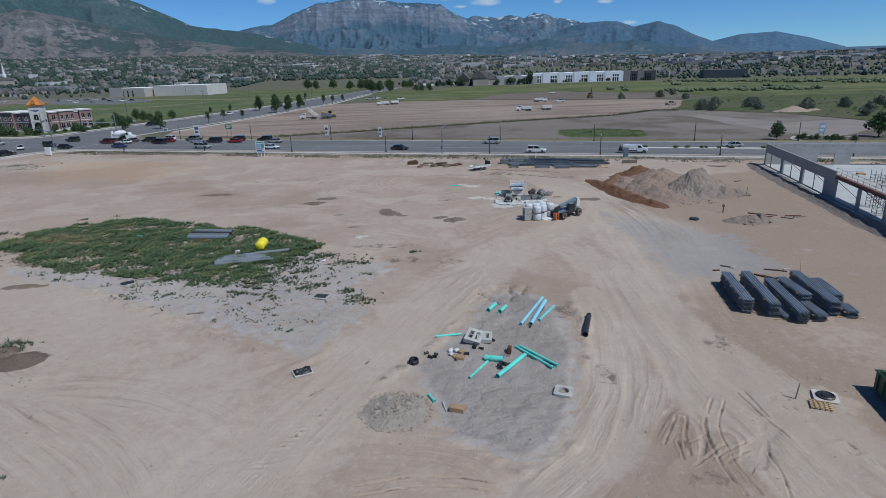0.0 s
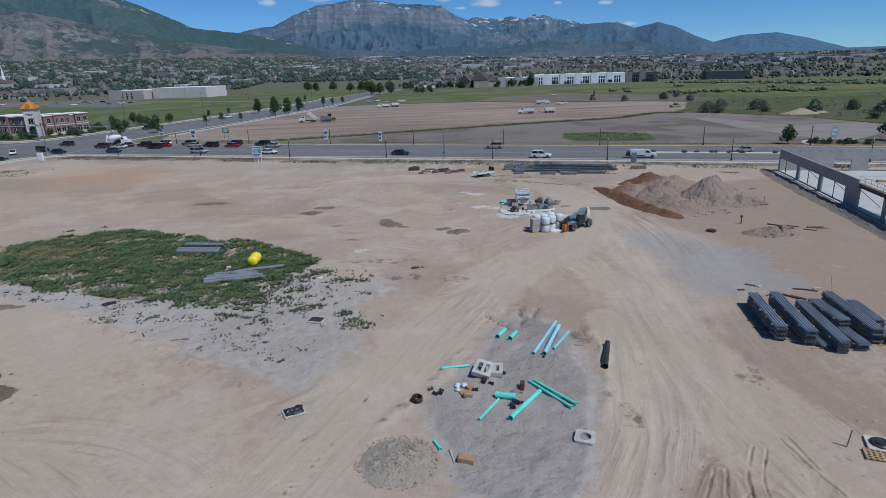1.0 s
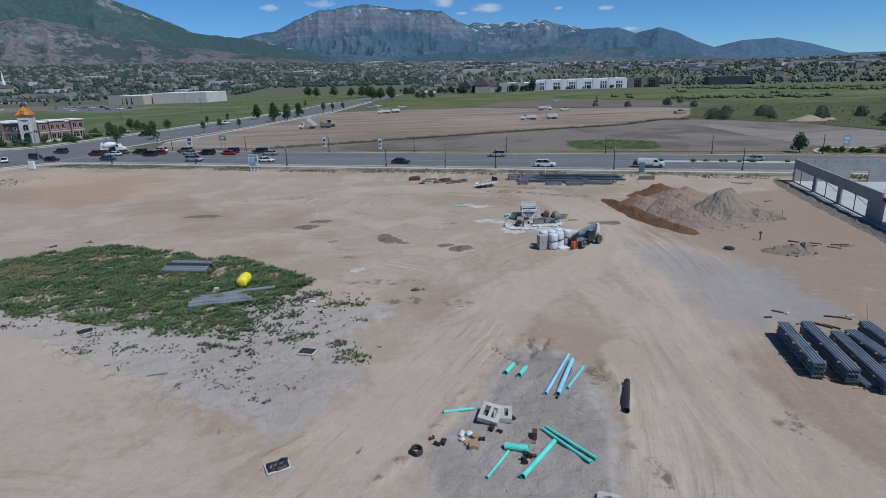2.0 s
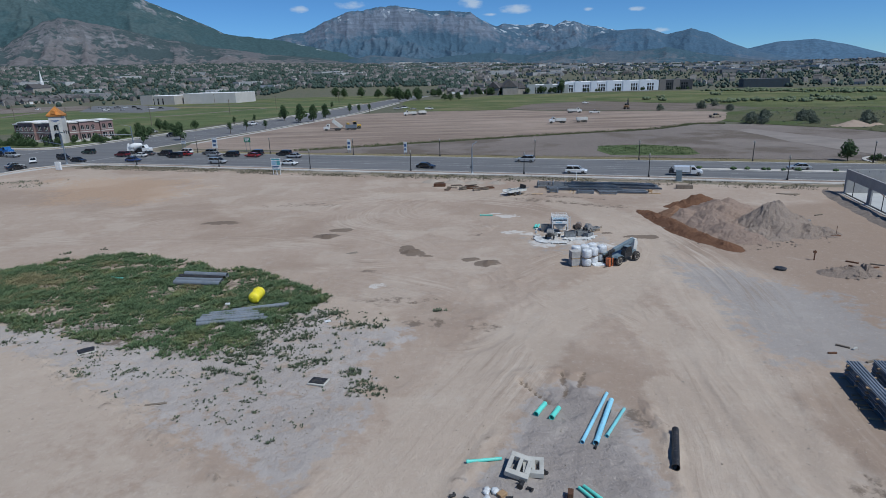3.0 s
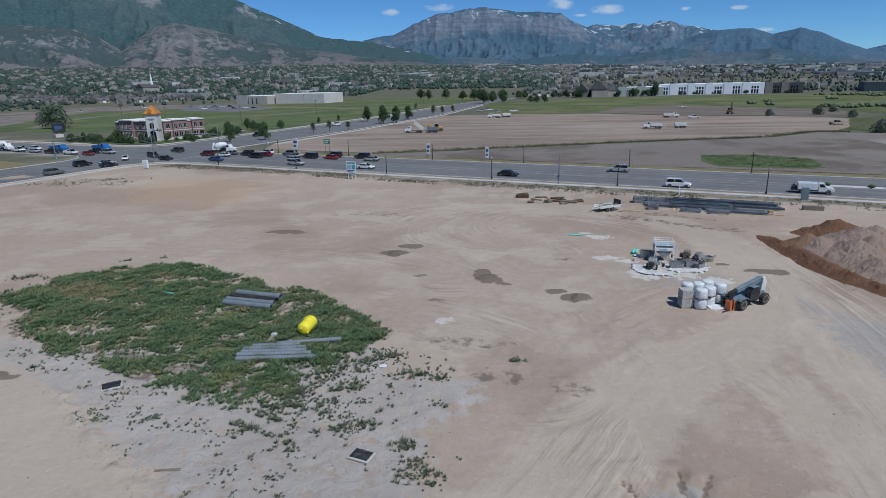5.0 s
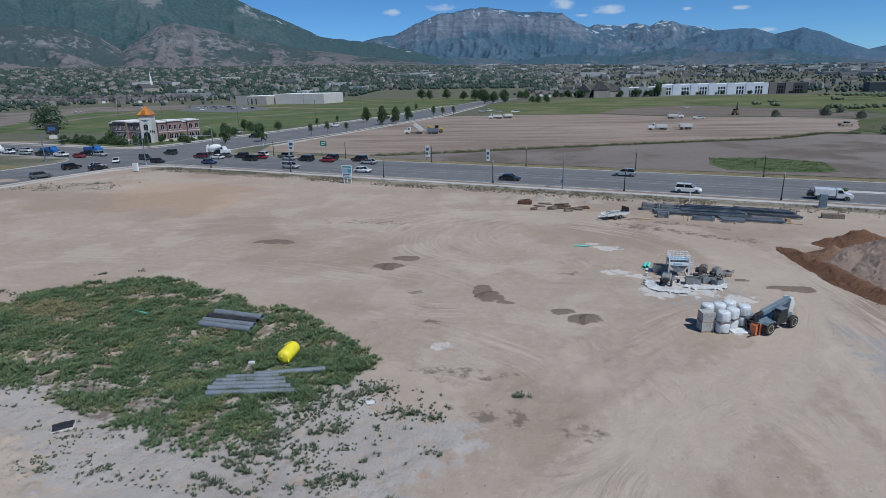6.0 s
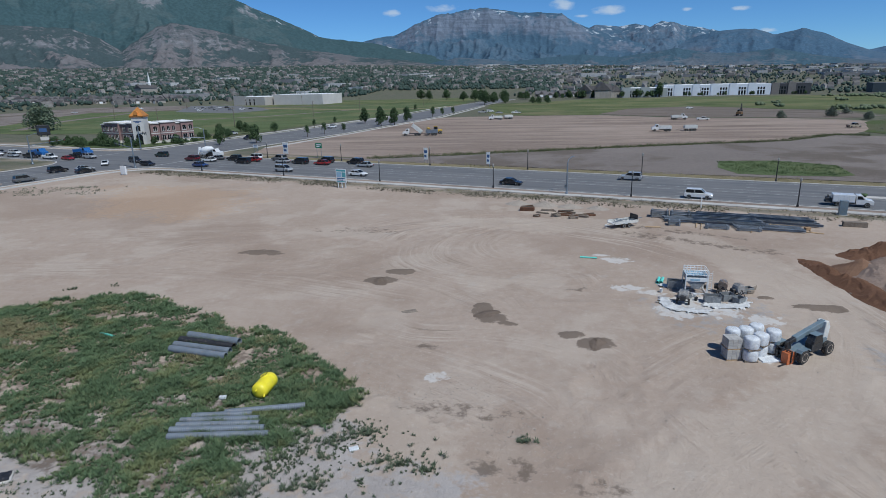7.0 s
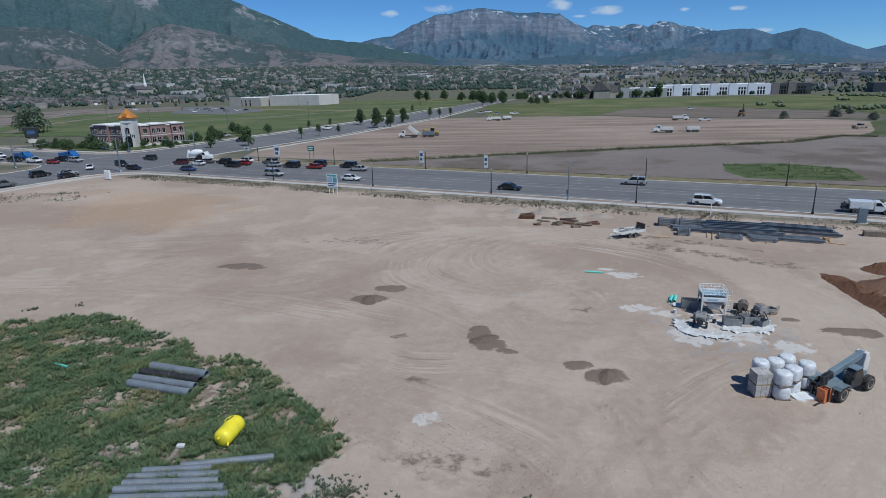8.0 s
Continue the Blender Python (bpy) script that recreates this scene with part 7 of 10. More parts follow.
# ---- the building under construction ----
def building_shell():
    """Tilt-up walls round a new slab: tall panels with wide openings, props, and a lower framed part with scaffolds."""
    t = thing("building_shell", "unfinished one-storey building with grey tilt-up concrete walls", "building", pose(70.96, 113.7, 0, 0, 0, -13.6))
    # x runs along the road-side wall, -y along the wall that faces the site
    H, T = 4.35, 0.28

    def wall_panel(bm, run, side, a, b, z0, z1):
        if side == "west":
            box(bm, -T / 2, T / 2, -b, -a, z0, z1, 0.02)
        else:
            box(bm, a, b, -T / 2, T / 2, z0, z1, 0.02)
    west = [(0, 0.7), (9.4, 10.6), (19.2, 20.4), (29.0, 32.6)]
    for k, (a, b) in enumerate(west):
        bm = bmesh.new()
        wall_panel(bm, None, "west", a, b, 0, H - 1.7)
        part("pier", bm, TILT_CONCRETE, t)
    bm = bmesh.new()
    wall_panel(bm, None, "west", 0, 32.6, H - 1.7, H)
    part("spandrel", bm, TILT_CONCRETE, t)
    bm = bmesh.new()
    for a in (3.6, 14.6, 25.0):
        box(bm, -0.05, 0.05, -a - 0.05, -a + 0.05, 0.05, H - 1.7)
    for a, b in ((0.7, 9.4), (10.6, 19.2), (20.4, 29.0)):
        box(bm, -0.12, 0.12, -b, -a, 0.02, 0.12)
    part("opening_frame", bm, DARK_STEEL, t, "thin dark posts in the openings")
    # road-side wall
    north = [(T / 2 + 0.003, 9.6), (12.6, 15.6), (24.6, 27.4), (36.5, 39), (47, 50)]
    for a, b in north:
        bm = bmesh.new()
        wall_panel(bm, None, "north", a, b, 0, H - 2.0 if a > 1 else H - 2.0)
        part("pier", bm, TILT_CONCRETE, t)
    bm = bmesh.new()
    wall_panel(bm, None, "north", T / 2 + 0.003, 50, H - 2.0, H - 0.02)
    part("spandrel", bm, TILT_CONCRETE, t)
    for k in range(28):
        part("wall_anchor", cube(1.5 + k * 1.75, 1.62 + k * 1.75, -0.18, -0.13, H - 0.55, H - 0.4), DARK_STEEL, t)
    # east and south walls close the shell
    for x0, x1, y0, y1 in ((49.72, 50.0, -62, -0.15), (8, 49.7, -62.2, -61.92)):
        part("wall", cube(x0, x1, y0, y1, 0, H, 0.02), TILT_CONCRETE, t)
    part("slab", cube(0.16, 49.7, -61.9, -0.16, -0.2, 0.12), SLAB, t, "pale new concrete floor slab")
    part("footing", cube(-0.6, -0.18, -62, 0.2, -0.2, 0.05, 0.03), CAST, t, "pale concrete footing along the wall")
    # framed part with a deck and rail
    for k, y in enumerate((32.9, 40.5, 48.0, 55.5, 62.0)):
        part("column", cube(-0.2, 0.2, -y - 0.2, -y + 0.2, 0.05, H - 1.05), TILT_CONCRETE, t)
    bm = bmesh.new()
    prism(bm, [(-0.22, H - 1.05), (0.22, H - 1.05), (0.22, H - 0.98), (0.05, H - 0.98), (0.05, H - 0.55), (0.22, H - 0.55), (0.22, H - 0.48), (-0.22, H - 0.48), (-0.22, H - 0.55), (-0.05, H - 0.55), (-0.05, H - 0.98), (-0.22, H - 0.98)], "y", -62, -32.7)
    part("roof_beam", bm, PRIMER_RED, t, "red primed steel beam")
    part("deck", cube(0.23, 3.4, -62, -32.7, H - 0.56, H - 0.46), CAST, t, "narrow roof deck")
    bm = bmesh.new()
    for k in range(18):
        y = -32.9 - 1.7 * k
        rod(bm, (-0.15, y, H - 0.48), (-0.15, y, H + 0.55), 0.03, n=6)
    for z in (H + 0.05, H + 0.55):
        rod(bm, (-0.15, -32.9, z), (-0.15, -62, z), 0.028, n=6)
        rod(bm, (-0.15, -32.9, z), (3.3, -32.9, z), 0.028, n=6)
    part("guard_rail", bm, plain("red_white_rail", (0.52, 0.42, 0.38), 0.6, vary=0.25, size=0.5), t, "pale guard rail")
    for x, y in ((1.2, 42.0), (2.6, 37.0), (1.0, 46.5), (5.5, 44)):
        bm = bmesh.new()
        for dx in (0, 1.3):
            for dy in (0, 1.3):
                rod(bm, (x + dx, -y - dy, 0.12), (x + dx, -y - dy, H + 1.0), 0.035, n=6)
        for k in range(11):
            z = 0.5 + 0.42 * k
            rod(bm, (x, -y, z), (x + 1.3, -y, z), 0.028, n=5)
            rod(bm, (x, -y - 1.3, z), (x + 1.3, -y - 1.3, z), 0.028, n=5)
            rod(bm, (x, -y, z), (x, -y - 1.3, z), 0.022, n=5)
            rod(bm, (x + 1.3, -y, z), (x + 1.3, -y - 1.3, z), 0.022, n=5)
        part("scaffold_tower", bm, DARK_STEEL, t, "dark scaffold tower")
    for k, (y, w) in enumerate(((9, 1.2), (20, 0.9), (31, 1.4), (41, 1.1))):
        bm = bmesh.new()
        rod(bm, (0.3, -y, H - 1.2), (3.6, -y - 1.0, 0.14), 0.05, n=6)
        part("brace", bm, PRIMER_RED, t)
    for k in range(9):
        part("material_pallet", cube(8 + 4.1 * k, 9.2 + 4.1 * k, -7 - 5.2 * (k % 4), -6 - 5.2 * (k % 4), 0.125, 0.35 + 0.15 * (k % 3), 0.02), LUMBER if k % 2 else DARK_STEEL, t)
    return t


building_shell()
heap("soil_bank", "low bank of dark backfill along a concrete wall", [(71.0 - 0.235 * s - 2.3 + 0.3 * math.sin(s), 113.7 - 0.972 * s + 0.5, 0.38 + 0.12 * math.sin(2.3 * s) ** 2, 1.5, 4.5, -13.6 + 8 * math.sin(3.1 * s)) for s in range(1, 52, 2)], plain("dark_backfill", (0.20, 0.165, 0.14), 0.95, vary=0.3, size=0.7, bump=0.8), 161, 0.14, lumps=0.3, category="soil bank")
board("plywood_sheet", "dark plate lying flat beside a soil heap", 51.9, 94.3, 2.6, 1.5, 0.5, -60, BLUE_STEEL, "plate")


# ---- telehandler ----
DUSTY_RIM = plain("dusty_rim", (0.42, 0.36, 0.30), 0.8, vary=0.2, size=0.3)


def wheel(parent, x, y, z, r, w, rim_label="", rim=None):
    bm = bmesh.new()
    m = Matrix.Translation((x, y, z)) @ pose(0, 0, 0, 90, 0, 0)
    lathe(bm, [(r * 0.58, -w * 0.5), (r * 0.9, -w * 0.5), (r, -w * 0.36), (r, w * 0.36), (r * 0.9, w * 0.5), (r * 0.58, w * 0.5)], 20, m)
    ob = part("wheel", bm, RUBBER, parent)
    bm = bmesh.new()
    lathe(bm, [(0.0, -w * 0.46), (r * 0.2, -w * 0.47), (r * 0.3, -w * 0.4), (r * 0.579, -w * 0.51), (r * 0.64, -w * 0.515), (r * 0.579, -w * 0.45), (r * 0.579, w * 0.45), (r * 0.64, w * 0.515), (r * 0.579, w * 0.51), (r * 0.3, w * 0.4), (r * 0.2, w * 0.47), (0.0, w * 0.46)], 16, m)
    part("rim", bm, rim or RIM_GREY, ob, rim_label)


def telehandler():
    t = thing("telehandler", "blue-grey telescopic handler with its boom lowered", "telehandler", pose(21.3, 78.0, ground_z(21.3, 78.0), 0, 0, 215.5) @ Matrix.Scale(0.92, 4))
    bm = bmesh.new()
    prism(bm, [(-2.5, 0.75), (-2.5, 1.15), (-2.2, 1.3), (1.7, 1.05), (2.3, 0.95), (2.3, 0.6), (1.2, 0.45), (-1.2, 0.45)], "y", -0.55, 0.45, 0.03)
    part("chassis", bm, MACHINE, t)
    for x in (-1.72, 1.72):
        for y in (-1.0, 1.0):
            wheel(t, x, y, 0.62, 0.62, 0.46, "dusty beige rim", DUSTY_RIM)
    bm = bmesh.new()
    prism(bm, [(-0.85, 0.7), (-0.9, 1.45), (-0.65, 2.12), (0.2, 2.14), (0.6, 1.45), (0.6, 0.7)], "y", 0.38, 1.02, 0.03)
    part("cab", bm, DARK_STEEL, t, "dark operator's cab")
    bm = bmesh.new()
    prism(bm, [(-0.78, 1.42), (-0.56, 2.0), (0.14, 2.02), (0.48, 1.42)], "y", 1.021, 1.035)
    part("cab_window", bm, GLASS_DARK, t)
    part("cab_roof", cube(-0.7, 0.28, 0.36, 1.05, 2.145, 2.2, 0.02), MACHINE, t)
    bm = bmesh.new()
    prism(bm, [(-1.0, 0.65), (-1.0, 1.15), (0.5, 1.1), (0.85, 0.9), (0.85, 0.65)], "y", -1.1, -0.5, 0.04)
    part("engine_cover", bm, MACHINE, t)
    bm = bmesh.new()
    prism(bm, [(-2.6, 1.05), (-2.75, 2.2), (-2.45, 2.75), (-2.1, 2.7), (-1.9, 1.3)], "y", -0.45, 0.4, 0.04)
    part("boom_pivot", bm, MACHINE_WHITE, t, "off-white boom pivot and counterweight")
    bm = bmesh.new()
    a, b = Vector((-2.35, -0.05, 2.5)), Vector((2.1, -0.05, 1.65))
    m = Matrix.Translation((a + b) / 2) @ (b - a).to_track_quat("X", "Z").to_matrix().to_4x4()
    box(bm, -2.3, 1.7, -0.22, 0.22, -0.26, 0.26, 0.04, m)
    part("boom", bm, MACHINE, t)
    bm = bmesh.new()
    box(bm, 1.4, 2.5, -0.17, 0.17, -0.2, 0.2, 0.03, m)
    box(bm, 2.2, 2.75, -0.13, 0.13, -0.85, 0.2, 0.03, m)
    part("boom_head", bm, DARK_STEEL, t)
    bm = bmesh.new()
    rod(bm, (-1.4, -0.05, 1.35), (0.4, -0.05, 1.85), 0.07)
    rod(bm, (1.6, -0.05, 1.45), (2.5, -0.05, 0.9), 0.05)
    part("cylinder", bm, STEEL, t)
    for y in (-0.7, -0.25, 0.25, 0.7):
        part("carriage_post", cube(2.7, 2.78, y - 0.04, y + 0.04, 0.1, 1.15), DARK_STEEL, t)
    for z in (0.2, 0.75, 1.12):
        part("carriage_rail", cube(2.68, 2.8, -0.75, 0.75, z, z + 0.08), DARK_STEEL, t)
    for y in (-0.5, 0.5):
        bm = bmesh.new()
        box(bm, 2.8, 2.86, y - 0.06, y + 0.06, 0.08, 0.9)
        box(bm, 2.8, 3.95, y - 0.06, y + 0.06, 0.05, 0.1)
        part("fork", bm, DARK_STEEL, t)
    for y in (-1.0, 1.0):
        bm = bmesh.new()
        prism(bm, [(1.05, 1.1), (1.25, 1.32), (2.2, 1.32), (2.4, 1.1), (2.3, 1.08), (2.15, 1.26), (1.3, 1.26), (1.15, 1.08)], "y", y - 0.25, y + 0.25)
        part("mudguard", bm, MACHINE, t)
    bm = bmesh.new()
    rod(bm, (0.9, 1.1, 1.6), (1.2, 1.35, 1.9), 0.015, n=5)
    box(bm, 1.18, 1.22, 1.25, 1.45, 1.75, 2.05)
    part("mirror", bm, DARK_STEEL, t)


telehandler()


# ---- pallets, bags and the mortar station ----
def block_cube(x, y, z, turn, label):
    t = thing("block_pallet", label, "pallet of blocks", pose(x, y, z, 0, 0, turn), "palletised blocks")
    for k in range(3):
        part("bearer", cube(-0.55, 0.55, -0.5 + k * 0.45, -0.4 + k * 0.45, 0, 0.09), LUMBER, t)
    for k in range(6):
        part("pallet_board", cube(-0.55 + k * 0.2, -0.43 + k * 0.2, -0.52, 0.52, 0.092, 0.115), LUMBER, t)
    me = None
    for layer in range(4):
        for i in range(3):
            for j in range(3):
                bx, by, bz = -0.55 + i * 0.37, -0.52 + j * 0.35, 0.118 + layer * 0.2
                if me is None:
                    ob = part("block", cube(0, 0.36, 0, 0.34, 0, 0.19, 0.008), BLOCK_GREY, t)
                    me = ob.data
                else:
                    ob = new("block", me)
                    ob.parent = t
                ob.location = (bx, by, bz)


PX, PY = 15.45, 76.75
for k in range(2):
    block_cube(PX, PY, ground_z(PX, PY) + 0.925 * k, 10, "pallet stacked with grey masonry blocks")


def bulk_bag(x, y, z, turn, r, label):
    t = thing("bulk_bag", label, "bulk bag", pose(x, y, z, 0, 0, turn), "bulk bags")
    rs = np.random.RandomState(int(x * 100))
    bm = bmesh.new()
    box(bm, -0.5, 0.5, -0.5, 0.5, 0.07, 0.12)
    for k in (-0.45, 0, 0.45):
        box(bm, -0.5, 0.5, k - 0.05, k + 0.05, 0, 0.068)
    part("pallet", bm, GREY_WOOD, t)
    bm = bmesh.new()
    lathe(bm, [(r * 0.97, 0.125), (r * 1.0, 0.18), (r * 1.02, 0.4), (r * 1.03, 0.6), (r * 1.0, 0.82), (r * 0.95, 0.92), (r * 0.82, 0.985), (r * 0.4, 1.0), (0.0, 0.99)], 26)
    for v in bm.verts:
        s = 1 + 0.018 * rs.randn()
        a = math.atan2(v.co.y, v.co.x)
        square = 1 + 0.05 * abs(math.sin(2 * a))
        v.co.x, v.co.y = v.co.x * s * square, v.co.y * s * square
        v.co.z += 0.012 * rs.randn() if v.co.z > 0.2 else 0
    part("bag", bm, WHITE_PLASTIC, t, "white plastic wrapped bag", True)


for k, (x, y, lift) in enumerate(((16.75, 76.4, 0), (16.75, 76.4, 1), (17.75, 77.3, 0), (17.75, 77.3, 1), (15.85, 78.05, 0), (15.85, 78.05, 1), (16.95, 78.4, 0), (16.95, 78.4, 1), (18.0, 79.1, 0), (18.0, 79.1, 1), (18.95, 78.1, 0), (18.95, 78.1, 1))):
    bulk_bag(x, y, ground_z(x, y) + 1.01 * lift, 15 * k, 0.55, "white wrapped bulk bag on a pallet")
board("plastic_sheet", "crumpled white plastic sheet on the ground", 18.3, 76.6, 1.6, 0.9, 0.14, 15, WHITE_PLASTIC, "plastic sheet", 4)
board("orange_box", "orange plastic toolbox beside the telehandler", 19.5, 76.35, 0.75, 0.6, 0.95, 30, ORANGE, "toolbox")

def mortar_station():
    t = thing("mortar_silo", "white-framed mortar silo with hopper, rails and a pale blue banner", "mortar silo", pose(16.3, 91.7, ground_z(16.3, 91.7), 0, 0, -3) @ Matrix.Scale(0.83, 4))
    for x in (-1.25, 1.25):
        for y in (-1.0, 1.0):
            part("leg", cube(x - 0.07, x + 0.07, y - 0.07, y + 0.07, 0, 2.6, 0.01), WHITE_PAINT, t)
    bm = bmesh.new()
    prism(bm, [(-1.2, 2.2), (-1.2, 1.75), (-0.35, 0.75), (0.35, 0.75), (1.2, 1.75), (1.2, 2.2)], "y", -0.95, 0.95, 0.02)
    part("hopper", bm, plain("grey_hopper_steel", (0.30, 0.31, 0.32), 0.5, 0.4, vary=0.2, size=0.8, dirt=(0.55, 0.54, 0.52), dirt_amount=0.5), t, "grey steel hopper")
    part("header", cube(-1.3, 1.3, -1.09, -1.0, 1.72, 2.18, 0.01), WHITE_PAINT, t)
    part("banner", cube(-0.75, 0.35, -1.11, -1.092, 1.85, 2.05), BLUE_BANNER, t, "pale blue banner with print")
    bm = bmesh.new()
    for z in (2.55, 2.85, 3.15):
        for a, b in (((-1.25, -1), (1.25, -1)), ((1.25, -1), (1.25, 1)), ((1.25, 1), (-1.25, 1)), ((-1.25, 1), (-1.25, -1))):
            rod(bm, (*a, z), (*b, z), 0.035, n=6)
    for k in range(7):
        for y in (-1, 1):
            rod(bm, (-1.25 + k * 2.5 / 6, y, 2.4), (-1.25 + k * 2.5 / 6, y, 3.15), 0.03, n=6)
    part("guard_rail", bm, WHITE_PAINT, t, "white guard rail")
    for k in range(9):
        part("plank", cube(-1.2 + k * 0.28, -1.0 + k * 0.28, -0.95, 0.95, 2.42, 2.47), BLUE_BANNER, t, "pale blue platform plank")
    bm = bmesh.new()
    for x in (1.45, 1.85):
        rod(bm, (x, -0.6, 0), (x, -0.6, 3.0), 0.03, n=6)
    for k in range(9):
        rod(bm, (1.45, -0.6, 0.3 + 0.3 * k), (1.85, -0.6, 0.3 + 0.3 * k), 0.02, n=5)
    part("ladder", bm, WHITE_PAINT, t)
    bm = bmesh.new()
    for a, b in (((-1.25, -1, 0.2), (1.25, -1, 0.2)), ((-1.25, 1, 0.2), (1.25, 1, 0.2)), ((-1.25, -1, 0.2), (-1.25, 1, 0.2)), ((1.25, -1, 0.2), (1.25, 1, 0.2))):
        rod(bm, a, b, 0.05, n=6)
    part("base_frame", bm, WHITE_PAINT, t)


mortar_station()


def mixer(x, y, turn, label, paint):
    t = thing("mortar_mixer", label, "mortar mixer", pose(x, y, ground_z(x, y), 0, 0, turn), "mortar mixers")
    for yy in (-0.55, 0.55):
        wheel(t, -0.2, yy, 0.3, 0.3, 0.16)
    bm = bmesh.new()
    rod(bm, (-0.2, -0.55, 0.3), (-0.2, 0.55, 0.3), 0.04)
    for yy in (-0.45, 0.45):
        rod(bm, (-0.2, yy, 0.3), (0.1, yy, 0.85), 0.035)
        rod(bm, (0.6, yy, 0.02), (0.1, yy, 0.85), 0.035)
    rod(bm, (0.1, 0, 0.4), (1.5, 0, 0.42), 0.04)
    part("frame", bm, DARK_STEEL, t)
    bm = bmesh.new()
    lathe(bm, [(0.0, -0.45), (0.42, -0.45), (0.46, -0.4), (0.46, 0.4), (0.42, 0.45), (0.0, 0.45)], 18, Matrix.Translation((0.05, 0, 0.9)) @ pose(0, 0, 0, 90, 0, 0))
    part("drum", bm, paint, t)
    part("engine", cube(-0.75, -0.3, -0.25, 0.25, 0.45, 0.95, 0.04), DARK_STEEL, t)
    bm = bmesh.new()
    for k in range(6):
        rod(bm, (-0.25 + k * 0.12, -0.4, 1.36), (-0.25 + k * 0.12, 0.4, 1.36), 0.015, n=5)
    part("grille", bm, STEEL, t)


MIX_GREY = plain("mortar_crusted_steel", (0.30, 0.285, 0.27), 0.8, vary=0.25, size=0.3, dirt=(0.6, 0.58, 0.55), dirt_amount=0.6)
mixer(14.5, 88.4, 70, "mortar-crusted mixer on two wheels", MIX_GREY)
mixer(20.2, 90.6, 20, "dusty towable mortar mixer", MIX_GREY)
mixer(19.0, 91.6, -20, "dusty towable mortar mixer", plain("brown_rusty_steel", (0.2, 0.15, 0.12), 0.8, vary=0.3, size=0.3, dirt=(0.55, 0.52, 0.5)))


def tub(x, y, turn, w, d, h, label, material):
    t = bmesh.new()
    for x0, x1, y0, y1 in ((-w, w, -d, -d + 0.05), (-w, w, d - 0.05, d), (-w, -w + 0.05, -d + 0.051, d - 0.051), (w - 0.05, w, -d + 0.051, d - 0.051)):
        box(t, x0, x1, y0, y1, 0, h, 0.01)
    box(t, -w + 0.05, w - 0.05, -d + 0.05, d - 0.05, 0.02, 0.08)
    ob = part("mortar_tub", t, material)
    ob.matrix_world = pose(x, y, ground_z(x, y) + 0.01, 0, 0, turn)
    tagged(ob, label, "mortar tub", "mortar tubs")


TUB_GREY = plain("grey_tub_plastic", (0.20, 0.21, 0.215), 0.6, vary=0.2, size=0.5, dirt=(0.6, 0.58, 0.55), dirt_amount=0.5)
for x, y, turn, w, d, h in ((17.3, 88.8, -6, 0.75, 0.45, 0.75), (18.9, 89.6, 12, 0.6, 0.5, 0.7), (14.8, 92.9, -8, 0.9, 0.5, 0.85), (15.0, 90.0, 20, 0.5, 0.5, 0.5), (21.4, 91.9, 25, 0.7, 0.4, 0.5), (19.8, 88.9, 40, 0.5, 0.4, 0.6)):
    tub(x, y, turn, w, d, h, "grey mortar tub crusted with white cement", TUB_GREY)
for k, (x, y) in enumerate(((15.9, 89.2), (16.0, 90.1), (18.1, 90.4), (20.6, 89.4), (21.9, 92.6), (13.0, 91.4), (17.7, 92.9), (19.6, 92.7))):
    bm = bmesh.new()
    lathe(bm, [(0.14, 0), (0.17, 0.36), (0.18, 0.36), (0.15, 0.33), (0.0, 0.3)], 14)
    ob = part("bucket", bm, WHITE_PLASTIC if k % 2 else BLACK_PLASTIC)
    ob.matrix_world = pose(x, y, ground_z(x, y), 0, 0, 0)
    tagged(ob, "cement-stained plastic bucket beside the mixers", "bucket", "buckets")
bm = bmesh.new()
for k in range(4):
    rod(bm, (-1.2 + 0.15 * k, -0.3 + 0.2 * k, 0.1 + 0.05 * k), (1.3 - 0.1 * k, 0.4 - 0.1 * k, 0.5 - 0.08 * k), 0.05, n=7)
box(bm, -0.3, 0.5, -0.35, 0.3, 0.02, 0.35, 0.03)
ob = part("scrap_tangle", bm, GREY_WOOD)
ob.matrix_world = pose(21.6, 91.8, ground_z(21.6, 91.8), 0, 0, 20)
tagged(ob, "tangle of poles and planks beside the mixers", "scrap")


DUSTY_SHEET = plain("cement_stained_sheeting", (0.60, 0.60, 0.59), 0.5, vary=0.2, size=0.8, dirt=(0.38, 0.345, 0.31), dirt_amount=0.9, bump=0.6)


def tarp(outline, name, label, seed):
    xs, ys = np.arange(9, 24, 0.16), np.arange(83, 97, 0.16)
    X, Y = np.meshgrid(xs, ys, indexing="ij")
    d = inside(X, Y, outline) + 0.15 + 0.6 * fbm(X, Y, 0.6, 4, seed, 0.7)
    G = 0.07 * fbm(X, Y, 9, 4, 3) + 0.12 * fbm(X, Y, 34, 2, 9)
    Z = G + 0.05 + 0.16 * np.abs(fbm(X, Y, 0.9, 5, seed + 3, 0.65)) + 0.05 * smooth(d, 0.7, 0.1)
    Z = np.where(d < 0.05, G - 0.02, Z)
    i = np.arange(X.size).reshape(X.shape)
    f = np.stack([i[:-1, :-1], i[1:, :-1], i[1:, 1:], i[:-1, 1:]], -1).reshape(-1, 4)
    f = f[(d.ravel()[f] > 0).all(1)]
    used, back_ = np.unique(f, return_inverse=True)
    ob = from_arrays(name, np.stack([X, Y, Z], -1).reshape(-1, 3)[used], back_.reshape(-1, 4), DUSTY_SHEET, smooth_shade=True)
    sol = ob.modifiers.new("thick", "SOLIDIFY")
    sol.thickness = 0.01
    tagged(ob, label, "plastic sheet")


